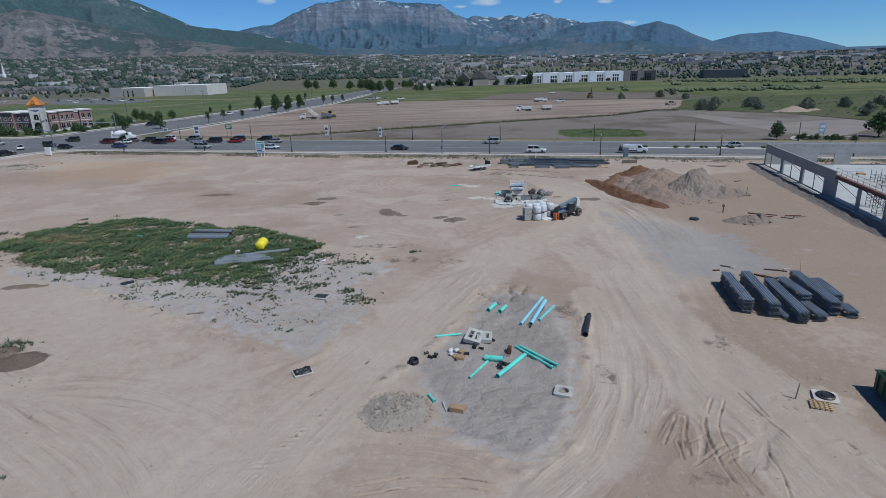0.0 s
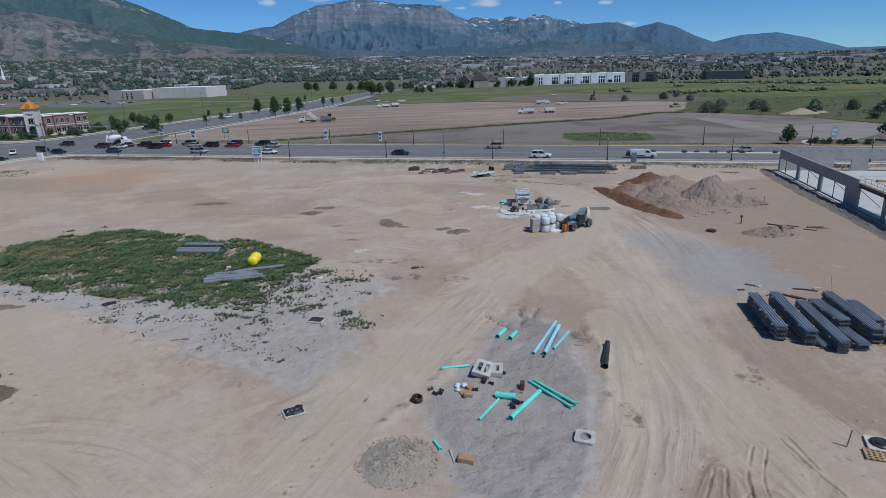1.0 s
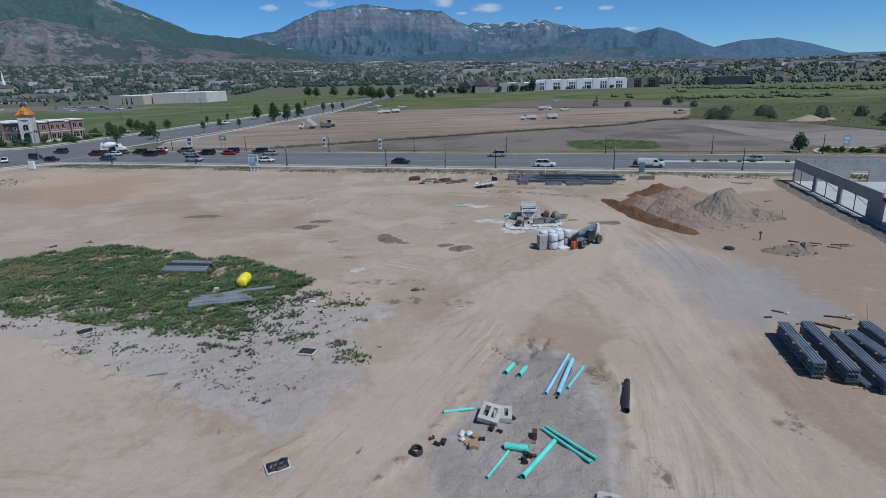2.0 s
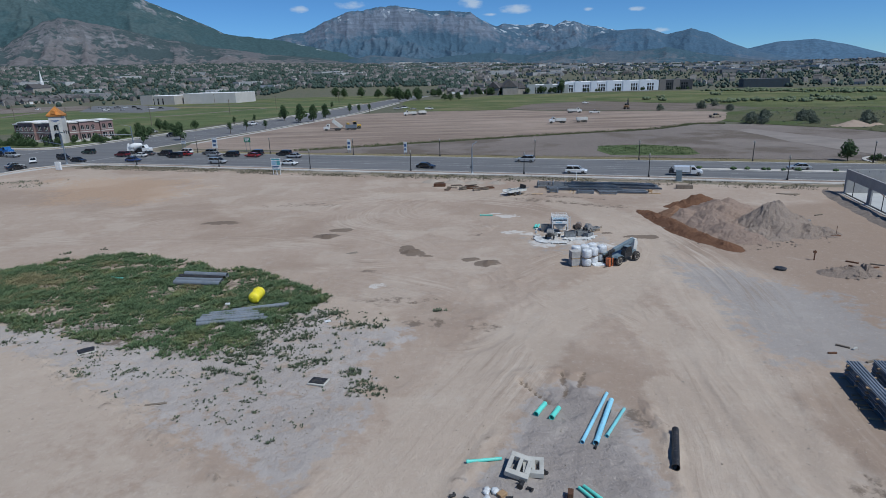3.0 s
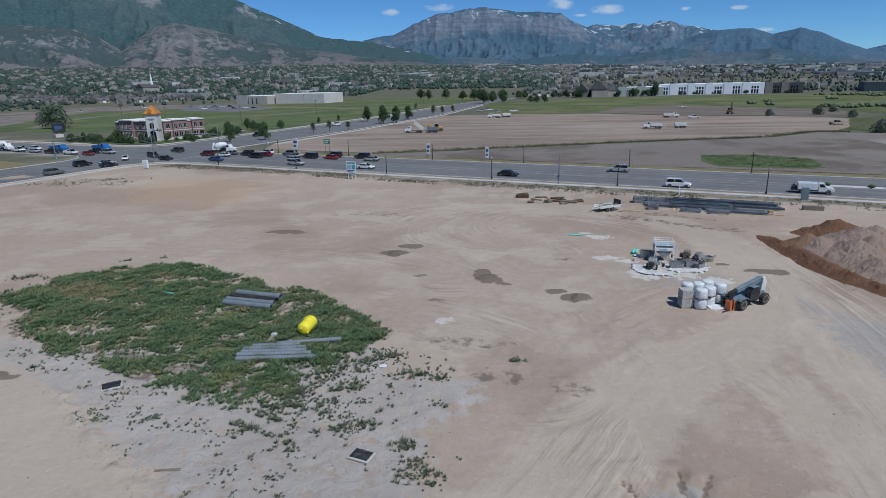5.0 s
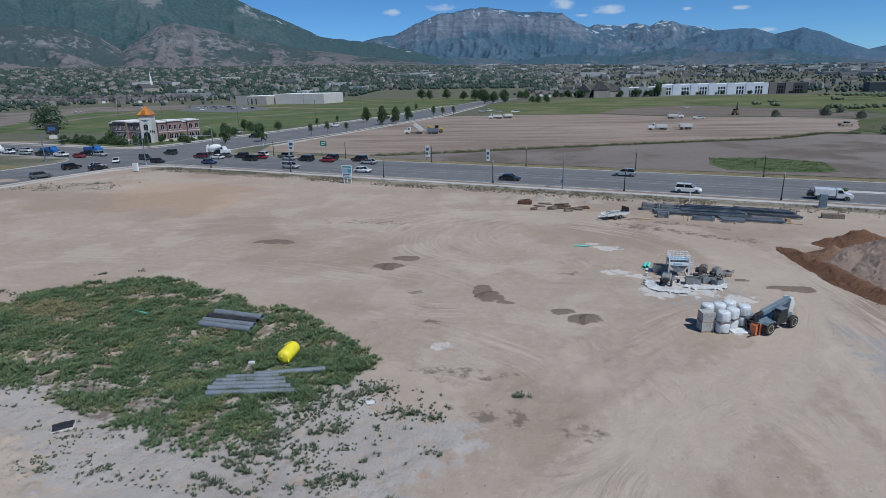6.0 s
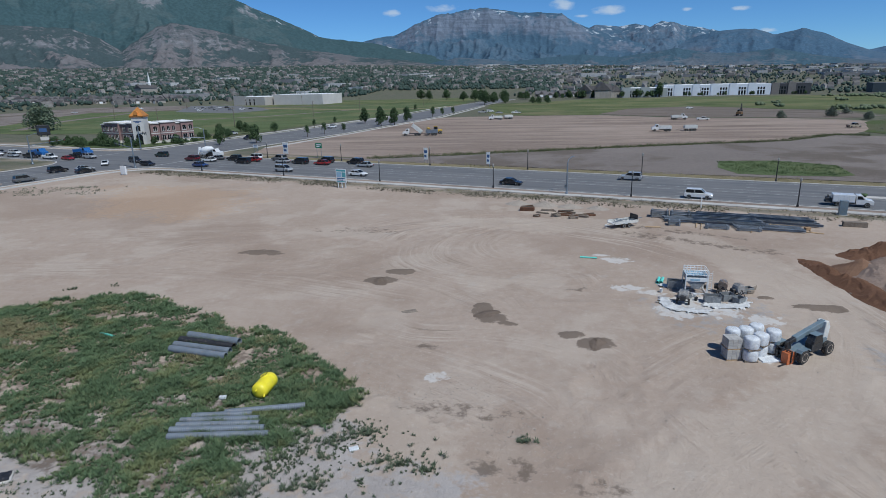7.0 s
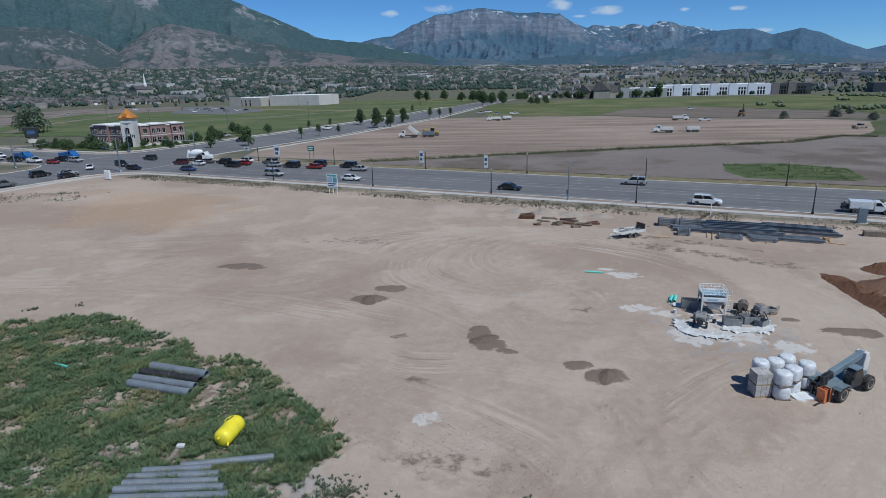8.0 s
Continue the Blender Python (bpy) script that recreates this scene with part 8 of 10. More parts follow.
tarp([(12.3, 89.8), (12.2, 87.4), (13.4, 86.0), (16.2, 85.6), (16.6, 86.4), (14.6, 86.9), (13.5, 88.0), (13.4, 89.6)], "plastic_sheet", "crumpled white plastic sheeting round the mixers", 211)
tarp([(15.8, 87.6), (18.4, 87.0), (20.6, 87.6), (20.9, 89.0), (19.0, 88.4), (16.6, 88.4)], "plastic_sheet", "crumpled white plastic sheeting under the tubs", 213)
tarp([(13.2, 93.8), (15.0, 93.6), (15.0, 92.9), (13.2, 93.0)], "plastic_sheet", "white plastic sheet laid over a tub", 215)


# ---- pallet, stake, skip ----
pallet = thing("wood_pallet", "worn wooden pallet lying on dirt", "pallet", pose(25.5, 28.2, ground_z(25.5, 28.2), 0, 0, -25))
for k in range(5):
    part("bearer", cube(-0.6 + 0.27 * k, -0.5 + 0.27 * k, -0.5, 0.5, 0.0, 0.12, 0.01), LUMBER, pallet)
    part("pallet_board", cube(-0.62, 0.62, -0.5 + 0.23 * k, -0.42 + 0.23 * k, 0.122, 0.15, 0.006), LUMBER, pallet)
bm = bmesh.new()
box(bm, -0.04, 0.04, -0.02, 0.02, -0.1, 1.15)
ob = part("stake", bm, GREY_WOOD)
ob.matrix_world = pose(24.5, 29.2, ground_z(24.5, 29.2), 4, 3, 20)
tagged(ob, "upright wooden survey stake", "stake")

skip = thing("roll_off_skip", "dark green steel roll-off skip", "skip", pose(29.9, 29.6, 0, 0, 0, -14.5))
bm = bmesh.new()
for x0, x1, y0, y1 in ((0, 0.08, -6.2, 0), (2.32, 2.4, -6.2, 0), (0.081, 2.319, -0.08, 0), (0.081, 2.319, -6.2, -6.12)):
    box(bm, x0, x1, y0, y1, 0.15, 1.45, 0.01)
box(bm, 0.08, 2.32, -6.12, -0.08, 0.15, 0.25)
part("body", bm, GREEN_PAINT, skip)
for k in range(8):
    part("rib", cube(-0.08, -0.002, -0.45 - 0.8 * k, -0.33 - 0.8 * k, 0.2, 1.4, 0.01), GREEN_PAINT, skip)
part("top_rail", cube(-0.06, 2.46, 0.002, 0.1, 1.35, 1.48, 0.01), GREEN_PAINT, skip)
for x in (0.4, 2.0):
    part("skid", cube(x - 0.08, x + 0.08, -6.2, 0, 0, 0.148), DARK_STEEL, skip)

# small posts and scraps near the broken concrete
for x, y, h, lab in ((43.6, 76.6, 1.2, "rusty upright pipe stub in the dirt"), (52.4, 86.5, 1.4, "thin post standing in a dark mound"), ):
    t = bmesh.new()
    rod(t, (0, 0, -0.1), (0, 0, h), 0.07 if h < 1.3 else 0.03, n=8)
    box(t, -0.16, 0.12, -0.1, 0.12, h - 0.3, h - 0.05) if h < 1.3 else box(t, -0.7, 0.5, -0.3, 0.3, 0, 0.14, 0.03)
    ob = part("pipe_stub", t, RUST)
    ob.matrix_world = pose(x, y, ground_z(x, y))
    tagged(ob, lab, "post")
for k, (x, y, w, turn) in enumerate(((47.2, 75.3, 1.3, -45), (49.3, 74.2, 1.4, -35), (48.2, 73.2, 1.3, 8), (50.3, 72.2, 1.5, -40), (51.7, 73.2, 2.1, -8), (52.2, 72.6, 1.8, 5), (46.3, 73.8, 0.9, -60), (57.3, 98.4, 1.6, 20))):
    board("scrap_timber", "old timber lying on dirt", x, y, w, 0.22, 0.14, turn, GREY_WOOD if k % 2 else RUST, "timber")
bm = bmesh.new()
lathe(bm, [(0.62, 0), (0.62, 0.14), (0.45, 0.2), (0.0, 0.2)], 16)
ob = part("manhole", bm, DARK_STEEL)
ob.matrix_world = pose(38.0, 73.5, ground_z(38, 73.5))
tagged(ob, "dark round manhole lid in the dirt", "manhole")


# ---- steel yard beside the road ----
def beam_mesh(bm, size, w, h):
    t = 0.02
    prism(bm, [(-w / 2, 0), (w / 2, 0), (w / 2, t), (t / 2, t), (t / 2, h - t), (w / 2, h - t), (w / 2, h), (-w / 2, h), (-w / 2, h - t), (-t / 2, h - t), (-t / 2, t), (-w / 2, t)], "x", -size / 2, size / 2)


def beam(x, y, z, size, turn, w=0.2, h=0.36, label="long grey primed steel beam on timbers"):
    bm = bmesh.new()
    beam_mesh(bm, size, w, h)
    ob = part("steel_beam", bm, BLUE_STEEL)
    ob.matrix_world = pose(x, y, ground_z(x, y) + z, 0, 0, turn)
    tagged(ob, label, "steel beam", "steel beams")


rs = np.random.RandomState(91)
for k in range(9):
    beam(28.6 + 0.2 * rs.randn(), 120.8 + 0.55 * k, 0.16, 9.5 + rs.rand(), -15 + rs.randn())
for k in range(5):
    beam(28.2, 121.6 + 0.85 * k, 0.58, 8.5 + rs.rand(), -15 + rs.randn())
for k in range(2):
    beam(28.4, 122.9 + 0.9 * k, 1.0, 8.0, -15.5)
for k in range(7):
    beam(36.4, 121.6 + 0.55 * k, 0.16, 8.8 + rs.rand(), -18 + rs.randn())
for k in range(4):
    beam(36.2, 122.4 + 0.6 * k, 0.58, 8.0, -18)
for k in range(6):
    beam(33.0, 118.2 + 0.4 * k, 0.14, 9.0, -15 + rs.randn(), 0.2, 0.3)
for k in range(5):
    beam(22.5, 122.6 + 0.5 * k, 0.14, 5.0 + rs.rand(), -12 + 2 * rs.randn(), 0.3, 0.35)
for x, y in ((24.6, 121.4), (31.0, 119.8), (34.4, 121.8), (39.0, 120.3), (20.8, 123.2), (24.2, 122.4)):
    board("timber", "square timber under the steel", x, y, 0.14, 6.0, 0.13, -16, LUMBER, "timber")


def crate_frame(x, y, turn, w, d, h, label):
    t = thing("steel_frame", label, "steel frame", pose(x, y, ground_z(x, y), 0, 0, turn), "bundled steel frames")
    for k in range(4):
        bm = bmesh.new()
        for j in range(3):
            rod(bm, (-w, -d + j * d, 0.15 + h * k / 4), (w, -d + j * d, 0.15 + h * k / 4), 0.06, n=6)
        part("rail", bm, STEEL if k % 2 else BLUE_STEEL, t)
    for sx in (-w * 0.8, w * 0.8):
        part("post", cube(sx - 0.07, sx + 0.07, -d - 0.1, d + 0.1, 0, h + 0.15, 0.01), BLUE_STEEL, t)


crate_frame(19.6, 126.6, -14, 1.4, 0.8, 1.1, "bundle of grey steel channels on end frames")
crate_frame(22.6, 126.3, -14, 1.5, 0.8, 1.0, "bundle of grey steel channels on end frames")
crate_frame(25.0, 125.6, -14, 1.2, 0.6, 0.7, "bundle of grey steel channels on end frames")
crate_frame(20.6, 121.0, -10, 0.9, 0.6, 0.7, "dark bundle of steel brackets")
crate_frame(26.2, 119.2, -12, 1.6, 0.5, 0.5, "steel joist ends on trestles")
crate_frame(30.2, 118.0, -12, 1.6, 0.4, 0.4, "steel joist ends on trestles")
board("lumber_stack", "low stack of brown lumber by the verge", 45.7, 121.6, 3.0, 0.9, 0.7, -14, GREY_WOOD, "lumber stack")
board("lumber_stack", "scraps of board beside the steel", 38.4, 117.4, 2.6, 0.3, 0.12, -24, LUMBER, "boards")
board("scrap", "small dark boxes beside the steel", 37.0, 118.9, 0.8, 0.5, 0.45, -14, DARK_STEEL, "scrap")
board("scrap", "pale cardboard scraps beside the steel", 38.3, 119.0, 0.7, 0.6, 0.4, 10, CARDBOARD, "scrap")
board("board", "boards lying on dirt near the flatbed", 17.3, 119.6, 2.2, 0.5, 0.1, -8, LUMBER)
for k in range(5):
    board("timber", "stacked grey timber scraps on dirt", 60.5 + 0.5 * k, 114.5 - 0.3 * k, 2.0, 0.2, 0.15, -10 + 12 * k, GREY_WOOD, "timber")


def flatbed():
    t = thing("flatbed_trailer", "old pale steel flatbed trailer loaded with scrap", "trailer", pose(13.0, 120.0, ground_z(13.0, 120.0), 0, 0, 30))
    bm = bmesh.new()
    box(bm, -2.1, 2.1, -0.95, 0.95, 0.62, 0.74, 0.02)
    for y in (-0.95, 0.88):
        box(bm, -2.1, 2.1, y, y + 0.07, 0.742, 1.05)
    part("bed", bm, MACHINE_WHITE, t)
    for x in (-0.55, 0.4):
        for y in (-1.02, 1.02):
            wheel(t, x, y, 0.36, 0.36, 0.22)
    bm = bmesh.new()
    rod(bm, (-2.1, -0.6, 0.6), (-3.3, 0, 0.5), 0.06)
    rod(bm, (-2.1, 0.6, 0.6), (-3.3, 0, 0.5), 0.06)
    rod(bm, (-3.0, 0, 0), (-3.0, 0, 0.6), 0.05)
    part("drawbar", bm, MACHINE_WHITE, t)
    part("headboard", cube(1.9, 2.0, -0.93, 0.86, 0.745, 1.75, 0.02), DARK_STEEL, t)
    bm = bmesh.new()
    rs = np.random.RandomState(5)
    for k in range(16):
        a = Vector((-1.8 + 3.4 * rs.rand(), -0.7 + 1.4 * rs.rand(), 0.8 + 0.3 * rs.rand()))
        rod(bm, a, a + Vector((0.9 * rs.randn(), 0.3 * rs.randn(), 0.15 * rs.rand())), 0.06, n=6)
    part("scrap_load", bm, STEEL, t, "tangle of grey scrap metal")


flatbed()
for k, (x, y, w, d, h, turn) in enumerate(((-1.4, 130.4, 2.4, 1.0, 0.9, -8), (1.2, 128.4, 2.2, 0.3, 0.25, -20), (3.3, 126.4, 1.5, 0.8, 0.6, 5), (5.0, 126.9, 2.8, 0.5, 0.35, -12), (7.2, 126.0, 2.6, 0.6, 0.5, -6), (6.0, 124.9, 1.4, 0.7, 0.5, 20), (8.6, 126.8, 2.2, 0.4, 0.4, 4), (2.2, 130.0, 2.6, 0.35, 0.25, -14), (5.2, 129.0, 3.0, 0.35, 0.3, -18), (0.2, 126.2, 1.2, 0.4, 0.3, 0))):
    rs = np.random.RandomState(k)
    t = thing("timber_heap", "heap of dark old timbers and roots", "timber heap", pose(x, y, ground_z(x, y), 0, 0, turn), "timber heaps")
    part("bottom_timber", cube(-w / 2, w / 2, -d / 2, d / 2, 0, h * 0.7, 0.04), GREY_WOOD if k % 3 else RUST, t)
    for j in range(5):
        a = Vector((-w / 2 + 0.3 * rs.rand(), -d / 2 + d * rs.rand(), h * 0.7 + 0.05))
        bm = bmesh.new()
        rod(bm, a, a + Vector((w * 0.8, 0.2 * rs.randn(), 0.1 * rs.randn())), 0.07, n=6)
        part("log", bm, GREY_WOOD if (k + j) % 3 else RUST, t)


# ---- street furniture ----
LAMP_BLACK = plain("black_post_paint", (0.02, 0.02, 0.022), 0.45, vary=0.2, size=0.5)
POST = None
for x, y in ((-87.8, 174.7), (-61.3, 166.7), (-34.9, 158.9), (-8.7, 151.4), (17.6, 142.8), (43.2, 134.8), (68.5, 127.4), (94, 119.8), (-81.3, 200.8), (-55.2, 193.0), (-27.8, 184.2), (-2.0, 176.6), (23.7, 168.5), (48.9, 159.8), (74.2, 152.9), (98.5, 146.2)):
    if POST is None:
        POST = thing("street_lamp", "black street lamp post with a small lantern top", "street lamp", pose(x, y, 0.1), "street lamps")
        bm = bmesh.new()
        lathe(bm, [(0.2, 0), (0.2, 0.25), (0.13, 0.45), (0.1, 0.6), (0.075, 4.15), (0.1, 4.2)], 12)
        part("post", bm, LAMP_BLACK, POST)
        bm = bmesh.new()
        lathe(bm, [(0.06, 4.2), (0.17, 4.35), (0.2, 4.7), (0.13, 4.75), (0.1, 4.9), (0.0, 5.0)], 12)
        part("lantern", bm, plain("lantern_glass", (0.3, 0.29, 0.27), 0.3, vary=0.1, size=0.3), POST, "pale lantern head")
    else:
        copy_thing(POST, pose(x, y, 0.1))


def signal_mast(x, y, turn, arm, label, high=6.2):
    t = thing("signal_mast", label, "traffic mast", pose(x, y, 0.05, 0, 0, turn), "traffic masts")
    bm = bmesh.new()
    lathe(bm, [(0.32, 0), (0.32, 0.2), (0.17, 0.5), (0.13, high)], 12)
    part("pole", bm, STEEL, t, "grey steel pole")
    bm = bmesh.new()
    pts = [(0, 0, high - 0.6), (arm * 0.05, 0, high + 0.15), (arm * 0.25, 0, high + 0.7), (arm, 0, high + 1.0)]
    for a, b in zip(pts, pts[1:]):
        rod(bm, a, b, 0.08, 0.07, 8)
    part("arm", bm, STEEL, t)
    part("luminaire", cube(arm - 0.1, arm + 0.75, -0.18, 0.18, high + 0.93, high + 1.08, 0.04), STEEL, t, "grey lamp head")
    part("controller_box", cube(-0.2, 0.2, 0.14, 0.4, 1.2, 1.9, 0.02), STEEL, t)
    return t


signal_mast(5.9, 144.9, 62, 2.0, "grey curved lamp mast beside the pavement", 6.0)


def traffic_signal(x, y, turn, reach, label):
    t = thing("traffic_signal", label, "traffic signal", pose(x, y, 0.05, 0, 0, turn), "traffic signals")
    bm = bmesh.new()
    lathe(bm, [(0.35, 0), (0.35, 0.2), (0.2, 0.5), (0.13, 8.5)], 12)
    part("pole", bm, STEEL, t)
    bm = bmesh.new()
    rod(bm, (0, 0, 5.6), (reach, 0, 6.4), 0.13, 0.06, 8)
    rod(bm, (0, 0, 8.4), (2.2, 0, 9.0), 0.06, 0.05, 8)
    part("arm", bm, STEEL, t)
    for k in range(3):
        x0 = reach * (0.55 + 0.2 * k)
        sig = part("signal_head", cube(x0 - 0.17, x0 + 0.17, -0.3, -0.08, 5.6, 6.7, 0.02), LAMP_BLACK, t)
        for j, c in enumerate(((0.25, 0.02, 0.01), (0.25, 0.13, 0.01), (0.01, 0.14, 0.05))):
            bm = bmesh.new()
            lathe(bm, [(0.0, 0.31), (0.1, 0.31), (0.11, 0.299)], 10, Matrix.Translation((x0, 0, 6.48 - 0.33 * j)) @ pose(0, 0, 0, 90, 0, 0))
            part("lens", bm, plain("signal_lens", c, 0.3, vary=0.05, size=0.2), sig)
    part("luminaire", cube(2.1, 2.9, -0.16, 0.16, 8.93, 9.05, 0.03), STEEL, t)


traffic_signal(-152, 188.7, 70, 11, "grey traffic signal mast with a long arm at the crossing")
traffic_signal(-111.5, 180.5, 150, 11, "grey traffic signal mast with a long arm at the crossing")
traffic_signal(-143, 227.4, -40, 11, "grey traffic signal mast with a long arm at the crossing")
traffic_signal(-106.0, 208.5, 205, 10, "grey traffic signal mast with a long arm at the crossing")

sign = thing("site_sign", "teal and white project sign on three white posts", "sign", pose(-41.1, 150.6, ground_z(-41.1, 150.6), 0, 0, -16))
for x in (-0.95, 0.0, 0.95):
    part("post", cube(x - 0.08, x + 0.08, 0.02, 0.16, -0.1, 3.1, 0.01), WHITE_PAINT, sign)
part("board", cube(-1.3, 1.3, -0.05, 0.018, 1.15, 4.1, 0.02), WHITE_PAINT, sign)
for z0, z1, x0, x1, m in ((3.55, 3.95, -1.15, 1.15, TEAL), (2.35, 3.4, -1.15, 0.1, BLUE_BANNER), (2.35, 3.4, 0.2, 1.15, TEAL), (1.95, 2.2, -1.1, 0.9, NAVY), (1.62, 1.8, -1.1, 0.5, NAVY), (1.3, 1.48, -1.1, 1.1, TEAL)):
    part("print_bar", cube(x0, x1, -0.058, -0.0505, z0, z1), m, sign)
box_sign = thing("notice_box", "white notice cabinet at the corner of the pavement", "cabinet", pose(-106.0, 168.4, 0.1, 0, 0, -12))
part("body", cube(-0.85, 0.85, -0.25, 0.25, 0, 2.2, 0.03), WHITE_PAINT, box_sign)
part("door", cube(-0.78, -0.04, -0.27, -0.252, 0.15, 2.05, 0.005), WHITE_PAINT, box_sign)
part("door", cube(0.04, 0.78, -0.27, -0.252, 0.15, 2.05, 0.005), WHITE_PAINT, box_sign)
cab = thing("electric_cabinet", "grey-blue utility cabinet beside the verge", "cabinet", pose(47.2, 128.6, ground_z(47.2, 128.6), 0, 0, -15))
part("body", cube(-0.55, 0.55, -0.4, 0.4, 0.1, 2.3, 0.03), MACHINE, cab)
part("plinth", cube(-0.75, 0.75, -0.55, 0.55, -0.05, 0.098, 0.02), CAST, cab)
post = part("marker_post", cube(-0.08, 0.08, -0.08, 0.08, -0.1, 1.9, 0.01), WHITE_PAINT)
post.matrix_world = pose(27.3, 132.4, ground_z(27.3, 132.4))
tagged(post, "white marker post beside the pavement", "post")


def flag_sign(x, y, turn, w, h, z, panel, label, name="road_sign"):
    t = thing(name, label, "sign", pose(x, y, 0.05, 0, 0, turn))
    for s in (-w * 0.32, w * 0.32):
        part("post", cube(s - 0.05, s + 0.05, 0.03, 0.13, 0, z + h, 0.005), STEEL, t)
    part("panel", cube(-w / 2, w / 2, -0.03, 0.03, z, z + h, 0.01), panel, t)
    part("print_bar", cube(-w * 0.36, w * 0.36, -0.04, -0.031, z + h * 0.55, z + h * 0.8), WHITE_PAINT if panel is not WHITE_PAINT else NAVY, t)
    part("print_bar", cube(-w * 0.36, w * 0.2, -0.04, -0.031, z + h * 0.2, z + h * 0.4), WHITE_PAINT if panel is not WHITE_PAINT else NAVY, t)


SIGN_GREEN = plain("road_sign_green", (0.02, 0.19, 0.1), 0.4, vary=0.08, size=0.6)
flag_sign(-33.2 + 3.2, 190.2, -17, 1.2, 3.2, 0.8, WHITE_PAINT, "tall white and navy advertising sign by the far verge")
flag_sign(-76.5, 203.5, -17, 2.0, 3.4, 1.0, WHITE_PAINT, "white and navy land sale sign by the far verge")
flag_sign(-12.0, 180.2, -17, 1.0, 3.0, 0.9, WHITE_PAINT, "tall white and blue banner sign by the far verge")
flag_sign(-64.5, 200.2, -17, 2.4, 1.5, 3.0, SIGN_GREEN, "green road sign on two posts")
flag_sign(-91.5, 214.0, -17, 2.0, 1.1, 1.6, WHITE_PAINT, "small white notice on two posts")
flag_sign(109.0, 152.8, -14, 1.6, 2.7, 1.0, BLUE_BANNER, "tall pale blue and white roadside sign over a shrub bed")

rs = np.random.RandomState(17)
for k in range(26):
    u = 9 + 3.3 * k + rs.rand()
    p = U * u + V * (154.1 + 0.2 * rs.randn())
    r = 0.38 + 0.28 * rs.rand()
    if rs.rand() < 0.12:
        continue
    rows = [(p.x + 0.55 * r * rs.randn(), p.y + 0.45 * r * rs.randn(), 0.2 + r * 0.4, r * (0.45 + 0.3 * rs.rand())) for _ in range(7)]
    clumps("shrub", rows, TREE_LEAF, 300 + k, "low dark green shrub on the median", "shrub", detail=2)["group"] = "median shrubs"


# ---- vehicles ----
PAINTS = {}


def paint(colour):
    if colour not in PAINTS:
        rgb = {"black": (0.012, 0.012, 0.014), "white": (0.72, 0.72, 0.71), "silver": (0.36, 0.37, 0.38), "grey": (0.12, 0.125, 0.13), "red": (0.27, 0.018, 0.018), "maroon": (0.10, 0.012, 0.018),
               "blue": (0.03, 0.055, 0.16), "teal": (0.10, 0.17, 0.18), "dark green": (0.02, 0.04, 0.03), "truck blue": (0.03, 0.13, 0.36), "tan": (0.35, 0.30, 0.23)}[colour]
        m = plain(f"{colour.replace(' ', '_')}_car_paint", rgb, 0.22, vary=0.06, size=1.5, dirt=DUST, dirt_amount=0.12, bump=0.0)
        m.node_tree.nodes["Principled BSDF"].inputs["Coat Weight"].default_value = 0.5
        PAINTS[colour] = m
    return PAINTS[colour]


LAMP_CLEAR = plain("headlight_glass", (0.55, 0.56, 0.57), 0.15, vary=0.05, size=0.3, bump=0.0)
LAMP_RED = plain("tail_light_glass", (0.25, 0.01, 0.01), 0.2, vary=0.05, size=0.3, bump=0.0)
CARS = {}


